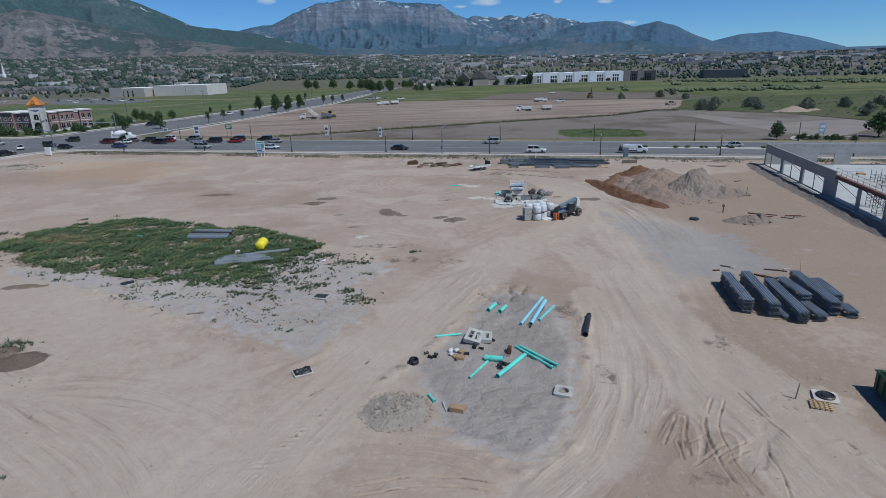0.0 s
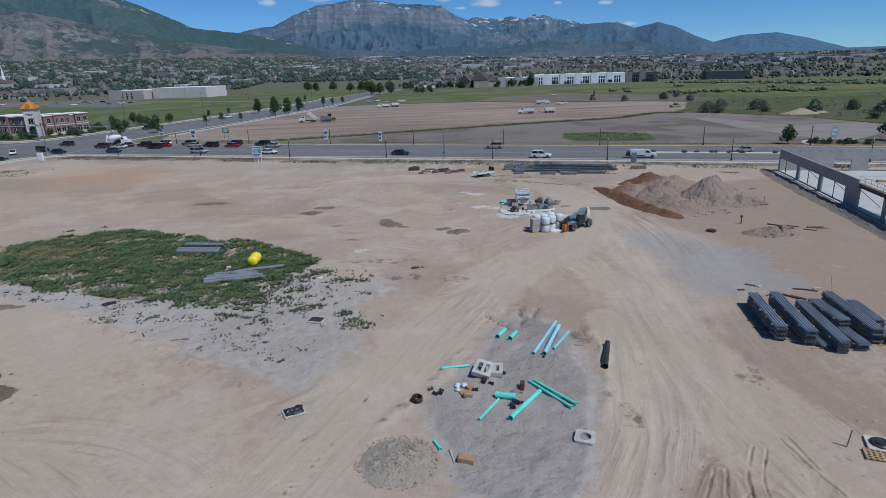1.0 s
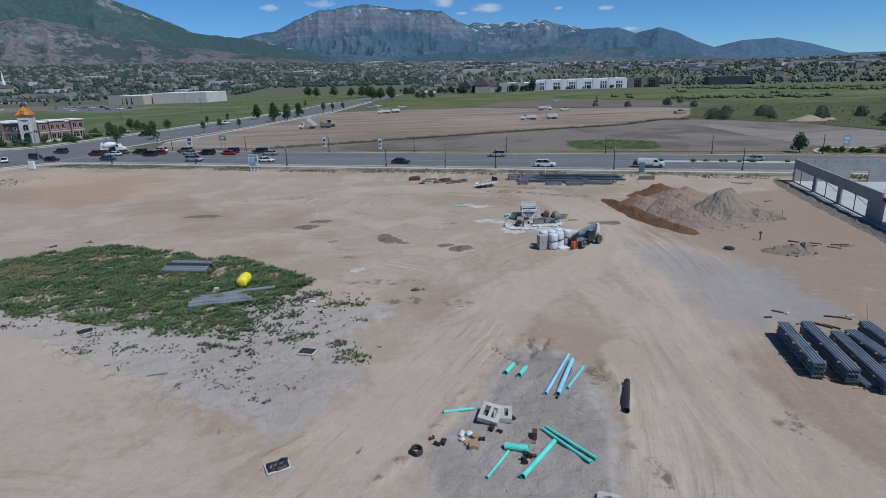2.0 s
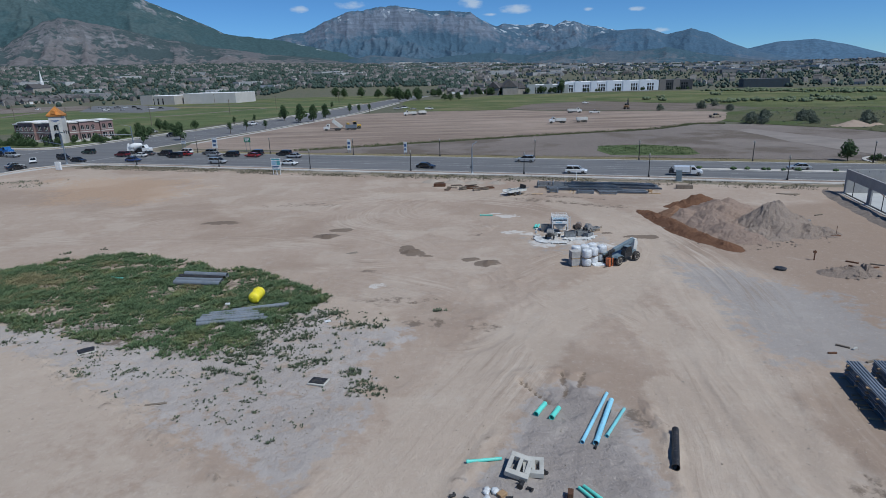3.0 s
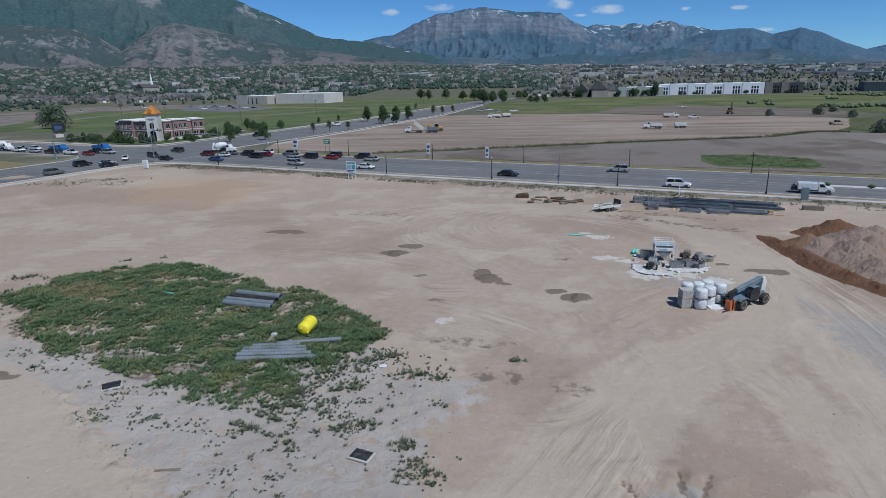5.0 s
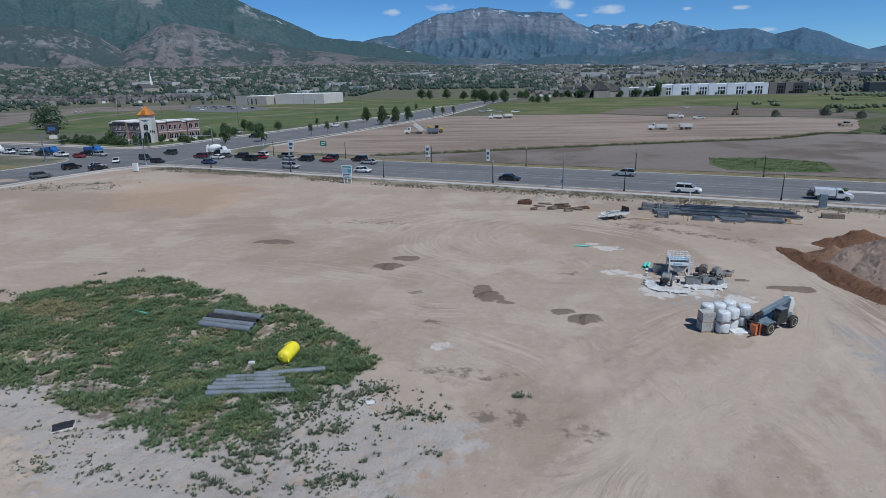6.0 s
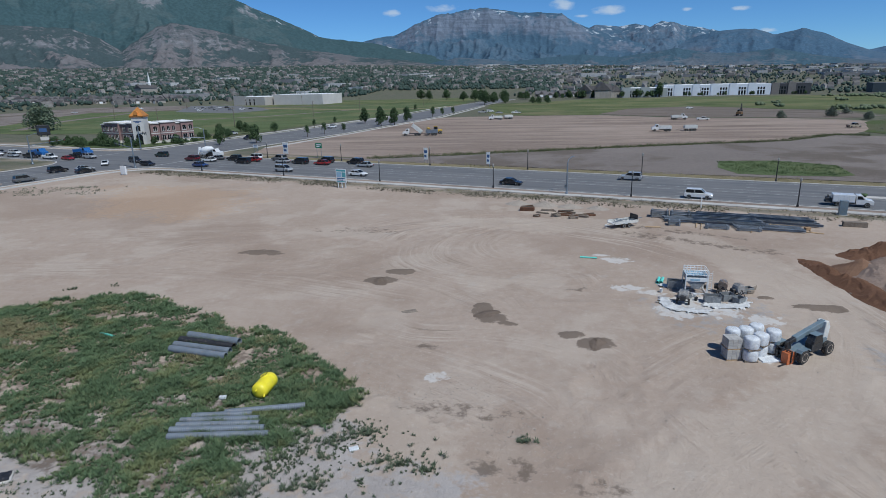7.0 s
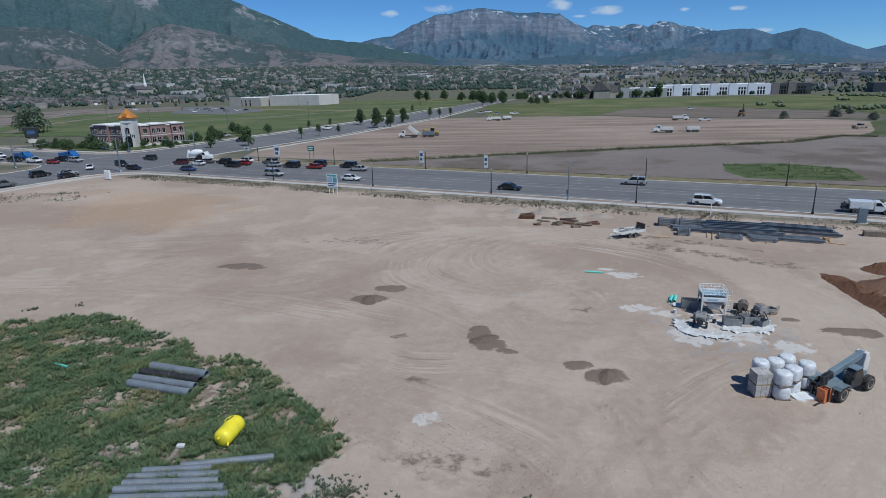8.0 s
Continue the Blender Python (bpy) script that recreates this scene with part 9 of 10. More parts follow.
def car(kind, colour, m):
    """A car facing +x, 4.4 to 5.6 m long. Kinds: sedan, suv, van, pickup."""
    if (kind, colour) in CARS:
        return copy_thing(CARS[kind, colour], m)
    words = {"sedan": "saloon car", "suv": "sport utility car", "van": "people carrier", "pickup": "pickup truck"}[kind]
    t = thing(kind if kind == "pickup" else "car", f"{colour} {words} waiting on the main road", "car", m, "cars on the road")
    CARS[kind, colour] = t
    L, W, zb, zs, zr = {"sedan": (4.7, 0.9, 0.28, 0.88, 1.42), "suv": (4.8, 0.95, 0.34, 1.08, 1.76), "van": (5.0, 0.97, 0.3, 1.05, 1.75), "pickup": (5.7, 0.98, 0.4, 1.1, 1.85)}[kind]
    h = L / 2
    bm = bmesh.new()
    hood = {"sedan": 0.74, "suv": 0.98, "van": 0.86, "pickup": 1.06}[kind]
    prism(bm, [(-h, zb + 0.12), (-h, zs - 0.1), (-h + 0.12, zs), (h - 1.35, zs), (h - 0.35, hood - 0.03), (h, hood - 0.22), (h, zb + 0.1), (h - 0.15, zb), (-h + 0.15, zb)], "y", -W, W, 0.06)
    part("body", bm, paint(colour), t)
    cab = {"sedan": [(-h + 0.55, zs), (-h + 1.15, zr - 0.03), (h - 2.2, zr - 0.03), (h - 1.25, zs)], "suv": [(-h + 0.15, zs), (-h + 0.35, zr - 0.05), (h - 2.0, zr - 0.05), (h - 1.25, zs)],
           "van": [(-h + 0.12, zs), (-h + 0.3, zr - 0.05), (h - 1.95, zr - 0.05), (h - 0.95, zs)], "pickup": [(-0.55, zs), (-0.4, zr - 0.05), (0.75, zr - 0.05), (1.35, zs)]}[kind]
    bm = bmesh.new()
    prism(bm, cab, "y", -W + 0.13, W - 0.13, 0.05)
    part("window_band", bm, GLASS_DARK, t, "tinted car windows")
    bm = bmesh.new()
    x0, x1 = cab[1][0] - 0.04, cab[2][0] + 0.04
    box(bm, x0, x1, -W + 0.14, W - 0.14, zr - 0.055, zr, 0.02)
    part("roof", bm, paint(colour), t)
    for a, b in ((cab[0], cab[1]), (cab[3], cab[2]), (((cab[0][0] + cab[3][0]) / 2, zs), ((cab[1][0] + cab[2][0]) / 2, zr - 0.05))):
        for s in (-1, 1):
            bm = bmesh.new()
            rod(bm, (a[0], s * (W - 0.12), a[1]), (b[0], s * (W - 0.13), b[1]), 0.04, n=5)
            part("pillar", bm, paint(colour), t)
    if kind == "pickup":
        bm = bmesh.new()
        for y in (-W + 0.02, W - 0.1):
            box(bm, -h + 0.05, -0.62, y, y + 0.08, zs - 0.02, zs + 0.12, 0.01)
        box(bm, -h + 0.03, -h + 0.1, -W + 0.1, W - 0.1, zs - 0.02, zs + 0.12, 0.01)
        part("bed_rail", bm, paint(colour), t)
    r = 0.33 if kind == "sedan" else 0.38
    for x in (-h + 0.85, h - 0.9):
        for y in (-W + 0.08, W - 0.08):
            wheel(t, x, y, r, r, 0.22)
    for s in (-1, 1):
        part("headlight", cube(h - 0.06, h + 0.012, s * W * 0.66 - 0.16, s * W * 0.66 + 0.16, hood - 0.36, hood - 0.24, 0.01), LAMP_CLEAR, t)
        part("tail_light", cube(-h - 0.012, -h + 0.05, s * W * 0.78 - 0.12, s * W * 0.78 + 0.12, zs - 0.32, zs - 0.14, 0.01), LAMP_RED, t)
    for x, s in ((h, 1), (-h, -1)):
        part("bumper", cube(x - 0.08, x + 0.03, -W * 0.92, W * 0.92, zb + 0.05, zb + 0.26, 0.02), BLACK_PLASTIC, t)
    return t


def lane_cars(v, turn, cars):
    for u, kind, colour in cars:
        p = U * u + V * v
        car(kind, colour, pose(p.x, p.y, 0.004, 0, 0, ROAD_TURN + turn))


# the far carriageway runs to the left, towards the crossing; the near one to the right
lane_cars(164.4, 180, [(-139, "suv", "white"), (-129.5, "suv", "grey"), (-112.5, "suv", "black"), (-102.5, "suv", "black"), (-158, "suv", "black")])
lane_cars(160.6, 180, [(-136, "sedan", "red"), (-125, "sedan", "silver"), (-118.6, "van", "black"), (-111, "sedan", "red"), (-143.5, "suv", "black"), (-150.5, "sedan", "grey"), (-97, "sedan", "silver"), (-28.5, "suv", "silver")])
lane_cars(156.4, 180, [(-136, "van", "black"), (-149.5, "sedan", "white"), (-156.5, "suv", "maroon"), (33, "sedan", "silver")])
lane_cars(147.2, 0, [(-143, "sedan", "blue"), (-113, "van", "silver"), (-90, "sedan", "white"), (-51, "sedan", "black")])
lane_cars(144.3, 0, [(-161, "sedan", "black"), (-14, "suv", "white")])
lane_cars(148.2, -12, [(-171.5, "suv", "black")])
lane_cars(140.9, -40, [(-175, "sedan", "white")])
lane_cars(161.0, 180, [(-175.5, "suv", "dark green")])
lane_cars(145.6, 0, [(-200, "sedan", "red"), (-209.5, "pickup", "white"), (-220, "pickup", "black"), (-230, "sedan", "silver"), (-240, "pickup", "white")])
lane_cars(150.6, 0, [(-203, "pickup", "black"), (-196.5, "suv", "silver"), (-238, "suv", "white"), (-247, "sedan", "grey")])
for u, v, kind, colour in ((-174.5, 126.8, "suv", "black"), (-170.5, 131.8, "sedan", "silver"), (-165.5, 128.6, "sedan", "black"), (-166, 113.4, "suv", "grey")):
    p = U * u + V * v
    car(kind, colour, pose(p.x, p.y, 0.004, 0, 0, ROAD_TURN + 82))
for x, y, turn, kind, colour in ((-100.6, 316, 75, "pickup", "white"), (-118, 262, -105, "suv", "black"), (-136.5, 283, 60, "suv", "silver"), (-35.4, 428.7, 10, "pickup", "silver"), (-23.7, 419.6, 0, "sedan", "silver"),
                                 (-12.8, 416.6, 0, "pickup", "white"), (80, 336.8, -8, "pickup", "white"), (98.5, 440.6, 0, "sedan", "white"), (-31, 440, 20, "van", "white")):
    car(kind, colour, pose(x, y, 0.07, 0, 0, turn))


def hauler(name, label, m, cab_paint, load, tipped=0.0, drum=False, group="trucks"):
    """A heavy truck facing +x: cab, chassis, six wheels, and a tipping bed, tank drum or service body."""
    t = thing(name, label, "truck", m, group)
    part("chassis", cube(-3.6, 3.4, -0.45, 0.45, 0.65, 0.95, 0.03), DARK_STEEL, t)
    bm = bmesh.new()
    prism(bm, [(1.3, 0.7), (1.3, 2.75), (2.3, 2.8), (2.65, 1.95), (3.7, 1.75), (3.85, 1.6), (3.85, 0.7)], "y", -1.1, 1.1, 0.06)
    part("cab", bm, cab_paint, t)
    bm = bmesh.new()
    prism(bm, [(1.5, 1.95), (1.5, 2.6), (2.15, 2.62), (2.42, 1.95)], "y", -1.115, 1.115)
    part("window_band", bm, GLASS_DARK, t)
    for x in (-2.9, -1.6, 2.8):
        for y in (-1.0, 1.0):
            wheel(t, x, y, 0.52, 0.52, 0.4)
    bm = bmesh.new()
    if drum:
        lathe(bm, [(0.35, -2.4), (0.6, -2.2), (1.15, -0.4), (1.15, 0.7), (0.7, 1.9), (0.4, 2.0)], 20, Matrix.Translation((-1.3, 0, 2.3)) @ pose(0, 0, 0, 0, 76, 0) @ pose(0, 0, 0, 180, 0, 0))
        part("drum", bm, load, t, "white mixing drum", True)
        bm = bmesh.new()
        prism(bm, [(-4.0, 1.0), (-3.6, 3.3), (-3.3, 3.3), (-3.2, 1.0)], "y", -0.5, 0.5, 0.03)
        part("chute_frame", bm, load, t)
        part("fender", cube(-3.6, -1.0, -1.15, 1.15, 1.1, 1.2, 0.02), load, t)
    else:
        tilt = Matrix.Translation((-3.5, 0, 1.0)) @ pose(0, 0, 0, 0, -tipped, 0) @ Matrix.Translation((3.5, 0, -1.0))
        for x0, x1, y0, y1, z0, z1 in ((-3.7, 1.1, -1.2, -1.1, 1.0, 2.2), (-3.7, 1.1, 1.1, 1.2, 1.0, 2.2), (-3.7, 1.1, -1.099, 1.099, 1.0, 1.1), (1.0, 1.1, -1.099, 1.099, 1.101, 2.5), (-3.7, -3.6, -1.099, 1.099, 1.101, 2.1)):
            box(bm, x0, x1, y0, y1, z0, z1, 0.02, tilt)
        part("tipping_bed", bm, load, t)
    return t


def trailer(name, label, m, load):
    t = thing(name, label, "trailer", m, "trucks")
    bm = bmesh.new()
    for x0, x1, y0, y1, z0, z1 in ((-2.6, 2.2, -1.2, -1.1, 1.0, 2.3), (-2.6, 2.2, 1.1, 1.2, 1.0, 2.3), (-2.6, 2.2, -1.099, 1.099, 1.0, 1.1), (2.1, 2.2, -1.099, 1.099, 1.101, 2.2), (-2.6, -2.5, -1.099, 1.099, 1.101, 2.2)):
        box(bm, x0, x1, y0, y1, z0, z1, 0.02)
    part("tipping_bed", bm, load, t)
    bm = bmesh.new()
    rod(bm, (2.2, 0, 0.8), (5.2, 0, 0.7), 0.07)
    part("drawbar", bm, DARK_STEEL, t)
    for x in (-1.8, -0.6, 1.3):
        for y in (-1.0, 1.0):
            wheel(t, x, y, 0.5, 0.5, 0.4)


WHITE_TRUCK = paint("white")
p = U * -156.5 + V * 171.0
hauler("mixer_truck", "white concrete mixer truck waiting at the crossing", pose(-101.6, 203.4, 0.0, 0, 0, 0), WHITE_TRUCK, WHITE_PAINT, drum=True)
for u, v in ((-221.5, 149.2), (-206.8, 155.2)):
    p = U * u + V * v
    hauler("dump_truck", "bright blue dump truck waiting at the crossing", pose(p.x, p.y, 0.0, 0, 0, ROAD_TURN), paint("truck blue"), paint("truck blue"))
p = U * -250 + V * 146.5
hauler("mixer_truck", "white concrete mixer truck in the queue", pose(p.x, p.y, 0.0, 0, 0, ROAD_TURN), WHITE_TRUCK, WHITE_PAINT, drum=True)
hauler("dump_truck", "white dump truck with its bed raised on brown dirt", pose(-50.5, 271.0, 0.03, 0, 0, 180), WHITE_TRUCK, MACHINE_WHITE, 38)
trailer("dump_trailer", "silver dump trailer on brown dirt", pose(-42.6, 271.6, 0.03, 0, 0, 180), STEEL)
hauler("dump_truck", "white and tan dump truck on brown dirt", pose(49.5, 279.0, 0.03, 0, 0, 180), WHITE_TRUCK, MACHINE_WHITE)
trailer("dump_trailer", "off-white dump trailer behind a truck", pose(60.5, 280.0, 0.03, 0, 0, 180), MACHINE_WHITE)
hauler("dump_truck", "white dump truck on the lot's far side", pose(70.6, 344.5, 0.03, 0, 0, 0), WHITE_TRUCK, MACHINE_WHITE)
hauler("dump_truck", "white dump truck beside the side road", pose(-22.0, 359.8, 0.03, 0, 0, 190), WHITE_TRUCK, MACHINE_WHITE)
trailer("dump_trailer", "off-white dump trailer on brown dirt", pose(-15.5, 365.0, 0.03, 0, 0, 200), MACHINE_WHITE)


def service_truck():
    p = U * 9.0 + V * 145.6
    t = thing("service_truck", "white service truck with a box body and crane", "truck", pose(p.x, p.y, 0.004, 0, 0, ROAD_TURN), "trucks")
    bm = bmesh.new()
    prism(bm, [(0.9, 0.5), (0.9, 1.95), (1.7, 1.98), (2.25, 1.3), (3.2, 1.18), (3.4, 1.0), (3.4, 0.45), (1.0, 0.45)], "y", -0.98, 0.98, 0.05)
    part("cab", bm, WHITE_TRUCK, t)
    bm = bmesh.new()
    prism(bm, [(1.05, 1.3), (1.05, 1.82), (1.62, 1.84), (2.02, 1.3)], "y", -0.99, 0.99)
    part("window_band", bm, GLASS_DARK, t)
    part("chassis", cube(-3.4, 1.2, -0.9, 0.9, 0.5, 0.7, 0.02), DARK_STEEL, t)
    part("box_body", cube(-2.4, 0.75, -1.05, 1.05, 0.72, 1.95, 0.03), WHITE_TRUCK, t)
    for k in range(4):
        part("locker_door", cube(-2.3 + 0.75 * k, -1.62 + 0.75 * k, -1.07, -1.052, 0.8, 1.85, 0.005), WHITE_PAINT, t)
    bm = bmesh.new()
    for k in range(6):
        rod(bm, (-3.3 + 0.15 * k, -0.6 + 0.2 * k, 0.72), (-3.0, -0.2 + 0.1 * k, 1.7), 0.08, n=7)
    box(bm, -3.3, -2.5, -0.8, 0.8, 0.72, 1.3, 0.03)
    part("crane", bm, DARK_STEEL, t, "dark crane and tools")
    for x in (-1.6, 2.5):
        for y in (-0.92, 0.92):
            wheel(t, x, y, 0.42, 0.42, 0.28)


service_truck()


def excavator(x, y, turn):
    t = thing("excavator", "dark tracked excavator with a raised boom", "excavator", pose(x, y, 0.04, 0, 0, turn))
    for s in (-1.1, 1.1):
        bm = bmesh.new()
        prism(bm, [(-2.0, 0.4), (-1.7, 0.9), (1.7, 0.9), (2.0, 0.4), (1.7, 0.0), (-1.7, 0.0)], "y", s - 0.3, s + 0.3, 0.05)
        part("track", bm, DARK_STEEL, t)
    part("house", cube(-2.2, 1.2, -1.3, 1.3, 1.0, 2.1, 0.08), plain("faded_machine_orange", (0.22, 0.12, 0.05), 0.6, vary=0.25, size=0.8, dirt=DUST), t)
    part("cab", cube(0.0, 1.4, 0.4, 1.3, 2.11, 3.1, 0.05), GLASS_DARK, t)
    bm = bmesh.new()
    rod(bm, (0.9, 0, 1.8), (2.2, 0, 6.2), 0.3, 0.22, 8)
    part("boom", bm, DARK_STEEL, t)
    bm = bmesh.new()
    rod(bm, (2.2, 0, 6.2), (3.6, 0, 3.0), 0.2, 0.15, 8)
    part("stick", bm, DARK_STEEL, t)
    part("bucket", cube(3.0, 4.0, -0.5, 0.5, 2.1, 3.0, 0.1), DARK_STEEL, t)


excavator(106.0, 366.5, 60)


def loader(x, y, turn):
    t = thing("wheel_loader", "yellow wheel loader on the brown lot", "loader", pose(x, y, 0.04, 0, 0, turn))
    yellow = plain("machine_yellow", (0.50, 0.32, 0.03), 0.5, vary=0.2, size=0.6, dirt=DUST)
    part("body", cube(-2.6, 0.6, -0.9, 0.9, 1.0, 2.0, 0.1), yellow, t)
    part("cab", cube(-0.6, 0.8, -0.75, 0.75, 2.01, 3.2, 0.06), GLASS_DARK, t)
    part("roof", cube(-0.7, 0.9, -0.85, 0.85, 3.21, 3.32, 0.03), yellow, t)
    bm = bmesh.new()
    for y in (-0.6, 0.6):
        rod(bm, (0.5, y, 1.6), (2.9, y, 2.3), 0.12, n=7)
    part("lift_arm", bm, yellow, t)
    part("bucket", cube(2.7, 3.7, -1.35, 1.35, 1.9, 2.9, 0.1), yellow, t)
    for x in (-1.7, 1.5):
        for y in (-1.0, 1.0):
            wheel(t, x, y, 0.75, 0.75, 0.55)


loader(-41.5, 276.5, 200)
car("pickup", "tan", pose(123.8, 287.5, 0.04, 0, 0, 20))

PARKED = [(-334.5, 582.7), (-323.9, 579.0), (-317.3, 582.0), (-310.6, 585.0), (-300.3, 581.3), (-300.0, 532.1), (-285.2, 531.9), (-269.9, 531.5), (-262.8, 538.4), (-258.1, 546.3), (-403.8, 595.8), (-420.5, 524.1)]
for k, (x, y) in enumerate(PARKED):
    kind, colour = ("sedan", "suv", "pickup")[k % 3], ("white", "silver", "grey", "white", "black")[k % 5]
    tagged(car(kind, colour, pose(x, y, 0.1, 0, 0, 25 * (k % 3))), f"{colour} {kind} parked on a far asphalt lot", "car", "parked cars")


# ---- the corner building ----
BRICK = plain("rosy_brick", (0.25, 0.16, 0.15), 0.85, vary=0.16, size=1.2, dirt=(0.33, 0.2, 0.17), dirt_amount=0.4, bump=0.3)
CREAM = plain("cream_stone", (0.58, 0.555, 0.52), 0.8, vary=0.08, size=1.5, dirt=(0.45, 0.41, 0.36), dirt_amount=0.3)
COPPER = plain("orange_copper_roof", (0.60, 0.25, 0.06), 0.45, 0.3, vary=0.12, size=1.0)
ROOF_WHITE = plain("white_roof_membrane", (0.78, 0.78, 0.78), 0.7, vary=0.06, size=3)
ROOF_GREY = plain("grey_shingles", (0.105, 0.098, 0.098), 0.9, vary=0.2, size=3, spread=0.25)
STUCCO = plain("pale_stucco", (0.36, 0.33, 0.295), 0.85, vary=0.12, size=3, spread=0.25)


def arched_window(parent, x, y, z, w, h, arch=True):
    """A window in a wall that faces -y: frame, pane and, over it, a brick-red arch."""
    bm = bmesh.new()
    top = [(math.cos(a) * w / 2 + x, z + h + math.sin(a) * w * 0.3) for a in np.linspace(0, math.pi, 8)] if arch else [(x + w / 2, z + h), (x - w / 2, z + h)]
    prism(bm, [(x - w / 2, z), (x + w / 2, z)] + top, "y", y - 0.06, y - 0.003)
    win = part("window", bm, GLASS_DARK, parent)
    bm = bmesh.new()
    for x0, x1, z0, z1 in ((x - w / 2 - 0.07, x - w / 2, z, z + h), (x + w / 2, x + w / 2 + 0.07, z, z + h), (x - w / 2 - 0.15, x + w / 2 + 0.15, z - 0.18, z - 0.002), (x - 0.04, x + 0.04, z, z + h)):
        box(bm, x0, x1, y - 0.12, y - 0.002, z0, z1)
    part("frame", bm, CREAM, win)


def office():
    t = thing("corner_office", "two-storey rosy brick office with a cream clock tower and orange roof", "office building", pose(-154.5, 247.0, 0, 0, 0, 0))

    def wing(name, m, bays):
        w = new(name)
        w.parent = t
        w.matrix_basis = m
        x = 0.0
        for wide, out, high, wins in bays:
            bm = bmesh.new()
            box(bm, x, x + wide, -out, 9.0, 0.9, high, 0.03)
            bay = part("bay_wall", bm, BRICK, w)
            part("stone_base", cube(x, x + wide, -out - 0.06, 9.05, -0.1, 0.898, 0.02), CREAM, w)
            part("string_course", cube(x - 0.02, x + wide + 0.02, -out - 0.1, -out - 0.002, 3.75, 4.05), CREAM, w)
            part("cornice", cube(x - 0.15, x + wide + 0.15, -out - 0.35, 9.2, high + 0.002, high + 0.4, 0.04), CREAM, w)
            part("roof", cube(x + 0.2, x + wide - 0.2, -out + 0.1, 8.8, high + 0.403, high + 0.46), ROOF_WHITE, w)
            for k in range(wins):
                cx = x + wide * (k + 0.5) / wins
                arched_window(w, cx, -out, 4.8, min(1.4, wide / wins * 0.55), 1.4)
                arched_window(w, cx, -out, 1.2, min(1.7, wide / wins * 0.7), 1.9, False)
            x += wide
    # walls face local -y; the right wing runs along the side road, the left wing along the main road
    wing("wing", pose(2.2, 1.0, 0, 0, 0, 52), [(3.5, 0.0, 7.6, 1), (6.0, 0.9, 7.9, 3), (2.0, 0.0, 7.3, 0), (5.0, 1.0, 7.8, 2)])
    wing("wing", pose(-26.9, 10.2, 0, 0, 0, -20), [(4.0, 0.0, 7.0, 1), (9.0, 1.0, 7.8, 3), (5.0, 0.2, 7.4, 1), (8.0, 0.6, 7.7, 2)])
    m = pose(-0.4, -1.5, 0, 0, 0, 12)
    tower = new("tower")
    tower.parent = t
    tower.matrix_basis = m
    part("tower_wall", cube(-2.3, 2.3, -2.0, 2.6, 0, 10.6, 0.05), CREAM, tower)
    part("tower_cornice", cube(-2.65, 2.65, -2.35, 2.95, 10.602, 11.1, 0.06), COPPER, tower)
    bm = bmesh.new()
    prism(bm, [(-2.8, 11.1), (2.8, 11.1), (0.12, 14.4), (-0.12, 14.4)], "y", -2.5, 3.1)
    for v in bm.verts:
        if v.co.z > 12:
            v.co.y = 0.3 + (v.co.y - 0.3) * 0.03
    part("tower_roof", bm, COPPER, tower, "steep orange pyramid roof")
    bm = bmesh.new()
    prism(bm, [(-0.75, 11.5), (0.75, 11.5), (0.75, 12.6), (0, 13.1), (-0.75, 12.6)], "y", -2.55, -1.0)
    part("dormer", bm, COPPER, tower)
    arched_window(tower, 0, -2.0, 5.2, 1.7, 1.7)
    bm = bmesh.new()
    prism(bm, [(-1.25, 0.05), (1.25, 0.05)] + [(math.cos(a) * 1.25, 3.2 + math.sin(a) * 1.1) for a in np.linspace(0, math.pi, 10)], "y", -2.06, -2.003)
    part("entrance", bm, GLASS_DARK, tower, "dark arched entrance")
    for z, w in ((8.9, 1.5), (8.5, 0.8)):
        part("emblem_bar", cube(-w, w, -2.05, -2.003, z, z + 0.25), NAVY, tower)
    part("string_course", cube(-2.35, 2.35, -2.1, -2.002, 4.35, 4.6), CREAM, tower)


office()
sheet("garden_bed", [(-201, 250), (-176, 236), (-158, 231), (-147, 233), (-139, 246), (-132, 276), (-144, 280), (-149, 256), (-156, 244), (-190, 262)], 0.08, MEADOW, "planted beds in front of the corner office", "garden", 0.4)

# ---- trees ----
OFFICE_TREES = [(-187.8, 236.9, 0.62), (-187.3, 244.5, 0.5), (-176.4, 236.2, 0.62), (-169.9, 232.1, 0.7), (-170.6, 243.3, 0.85), (-156.5, 238.5, 0.6), (-149.0, 234.3, 0.55), (-146.9, 241.5, 0.6)]
ROUND = [tree("round green broadleaf tree", 5.0, 4.2, 400 + k, 0.25, 0.3, 1300) for k in range(2)]
TALL = [tree("dense upright green tree on the verge", 8.0, 4.0, 410 + k, 0.12, 0.34, 1700, tall=True) for k in range(2)]
SMALL = tree("slim young street tree", 4.2, 1.9, 420, 0.38, 0.2, 500, tall=True)
BUSH = [tree("low dark green garden shrub", 1.7, 2.4, 430 + k, 0.08, 0.2, 600, name="shrub") for k in range(2)]
SILVER = [tree("silvery grey-green wild shrub", 4.0, 5.5, 440 + k, 0.06, 0.34, 1300, SAGE, name="shrub") for k in range(2)]
protos = ROUND + TALL + [SMALL] + BUSH + SILVER


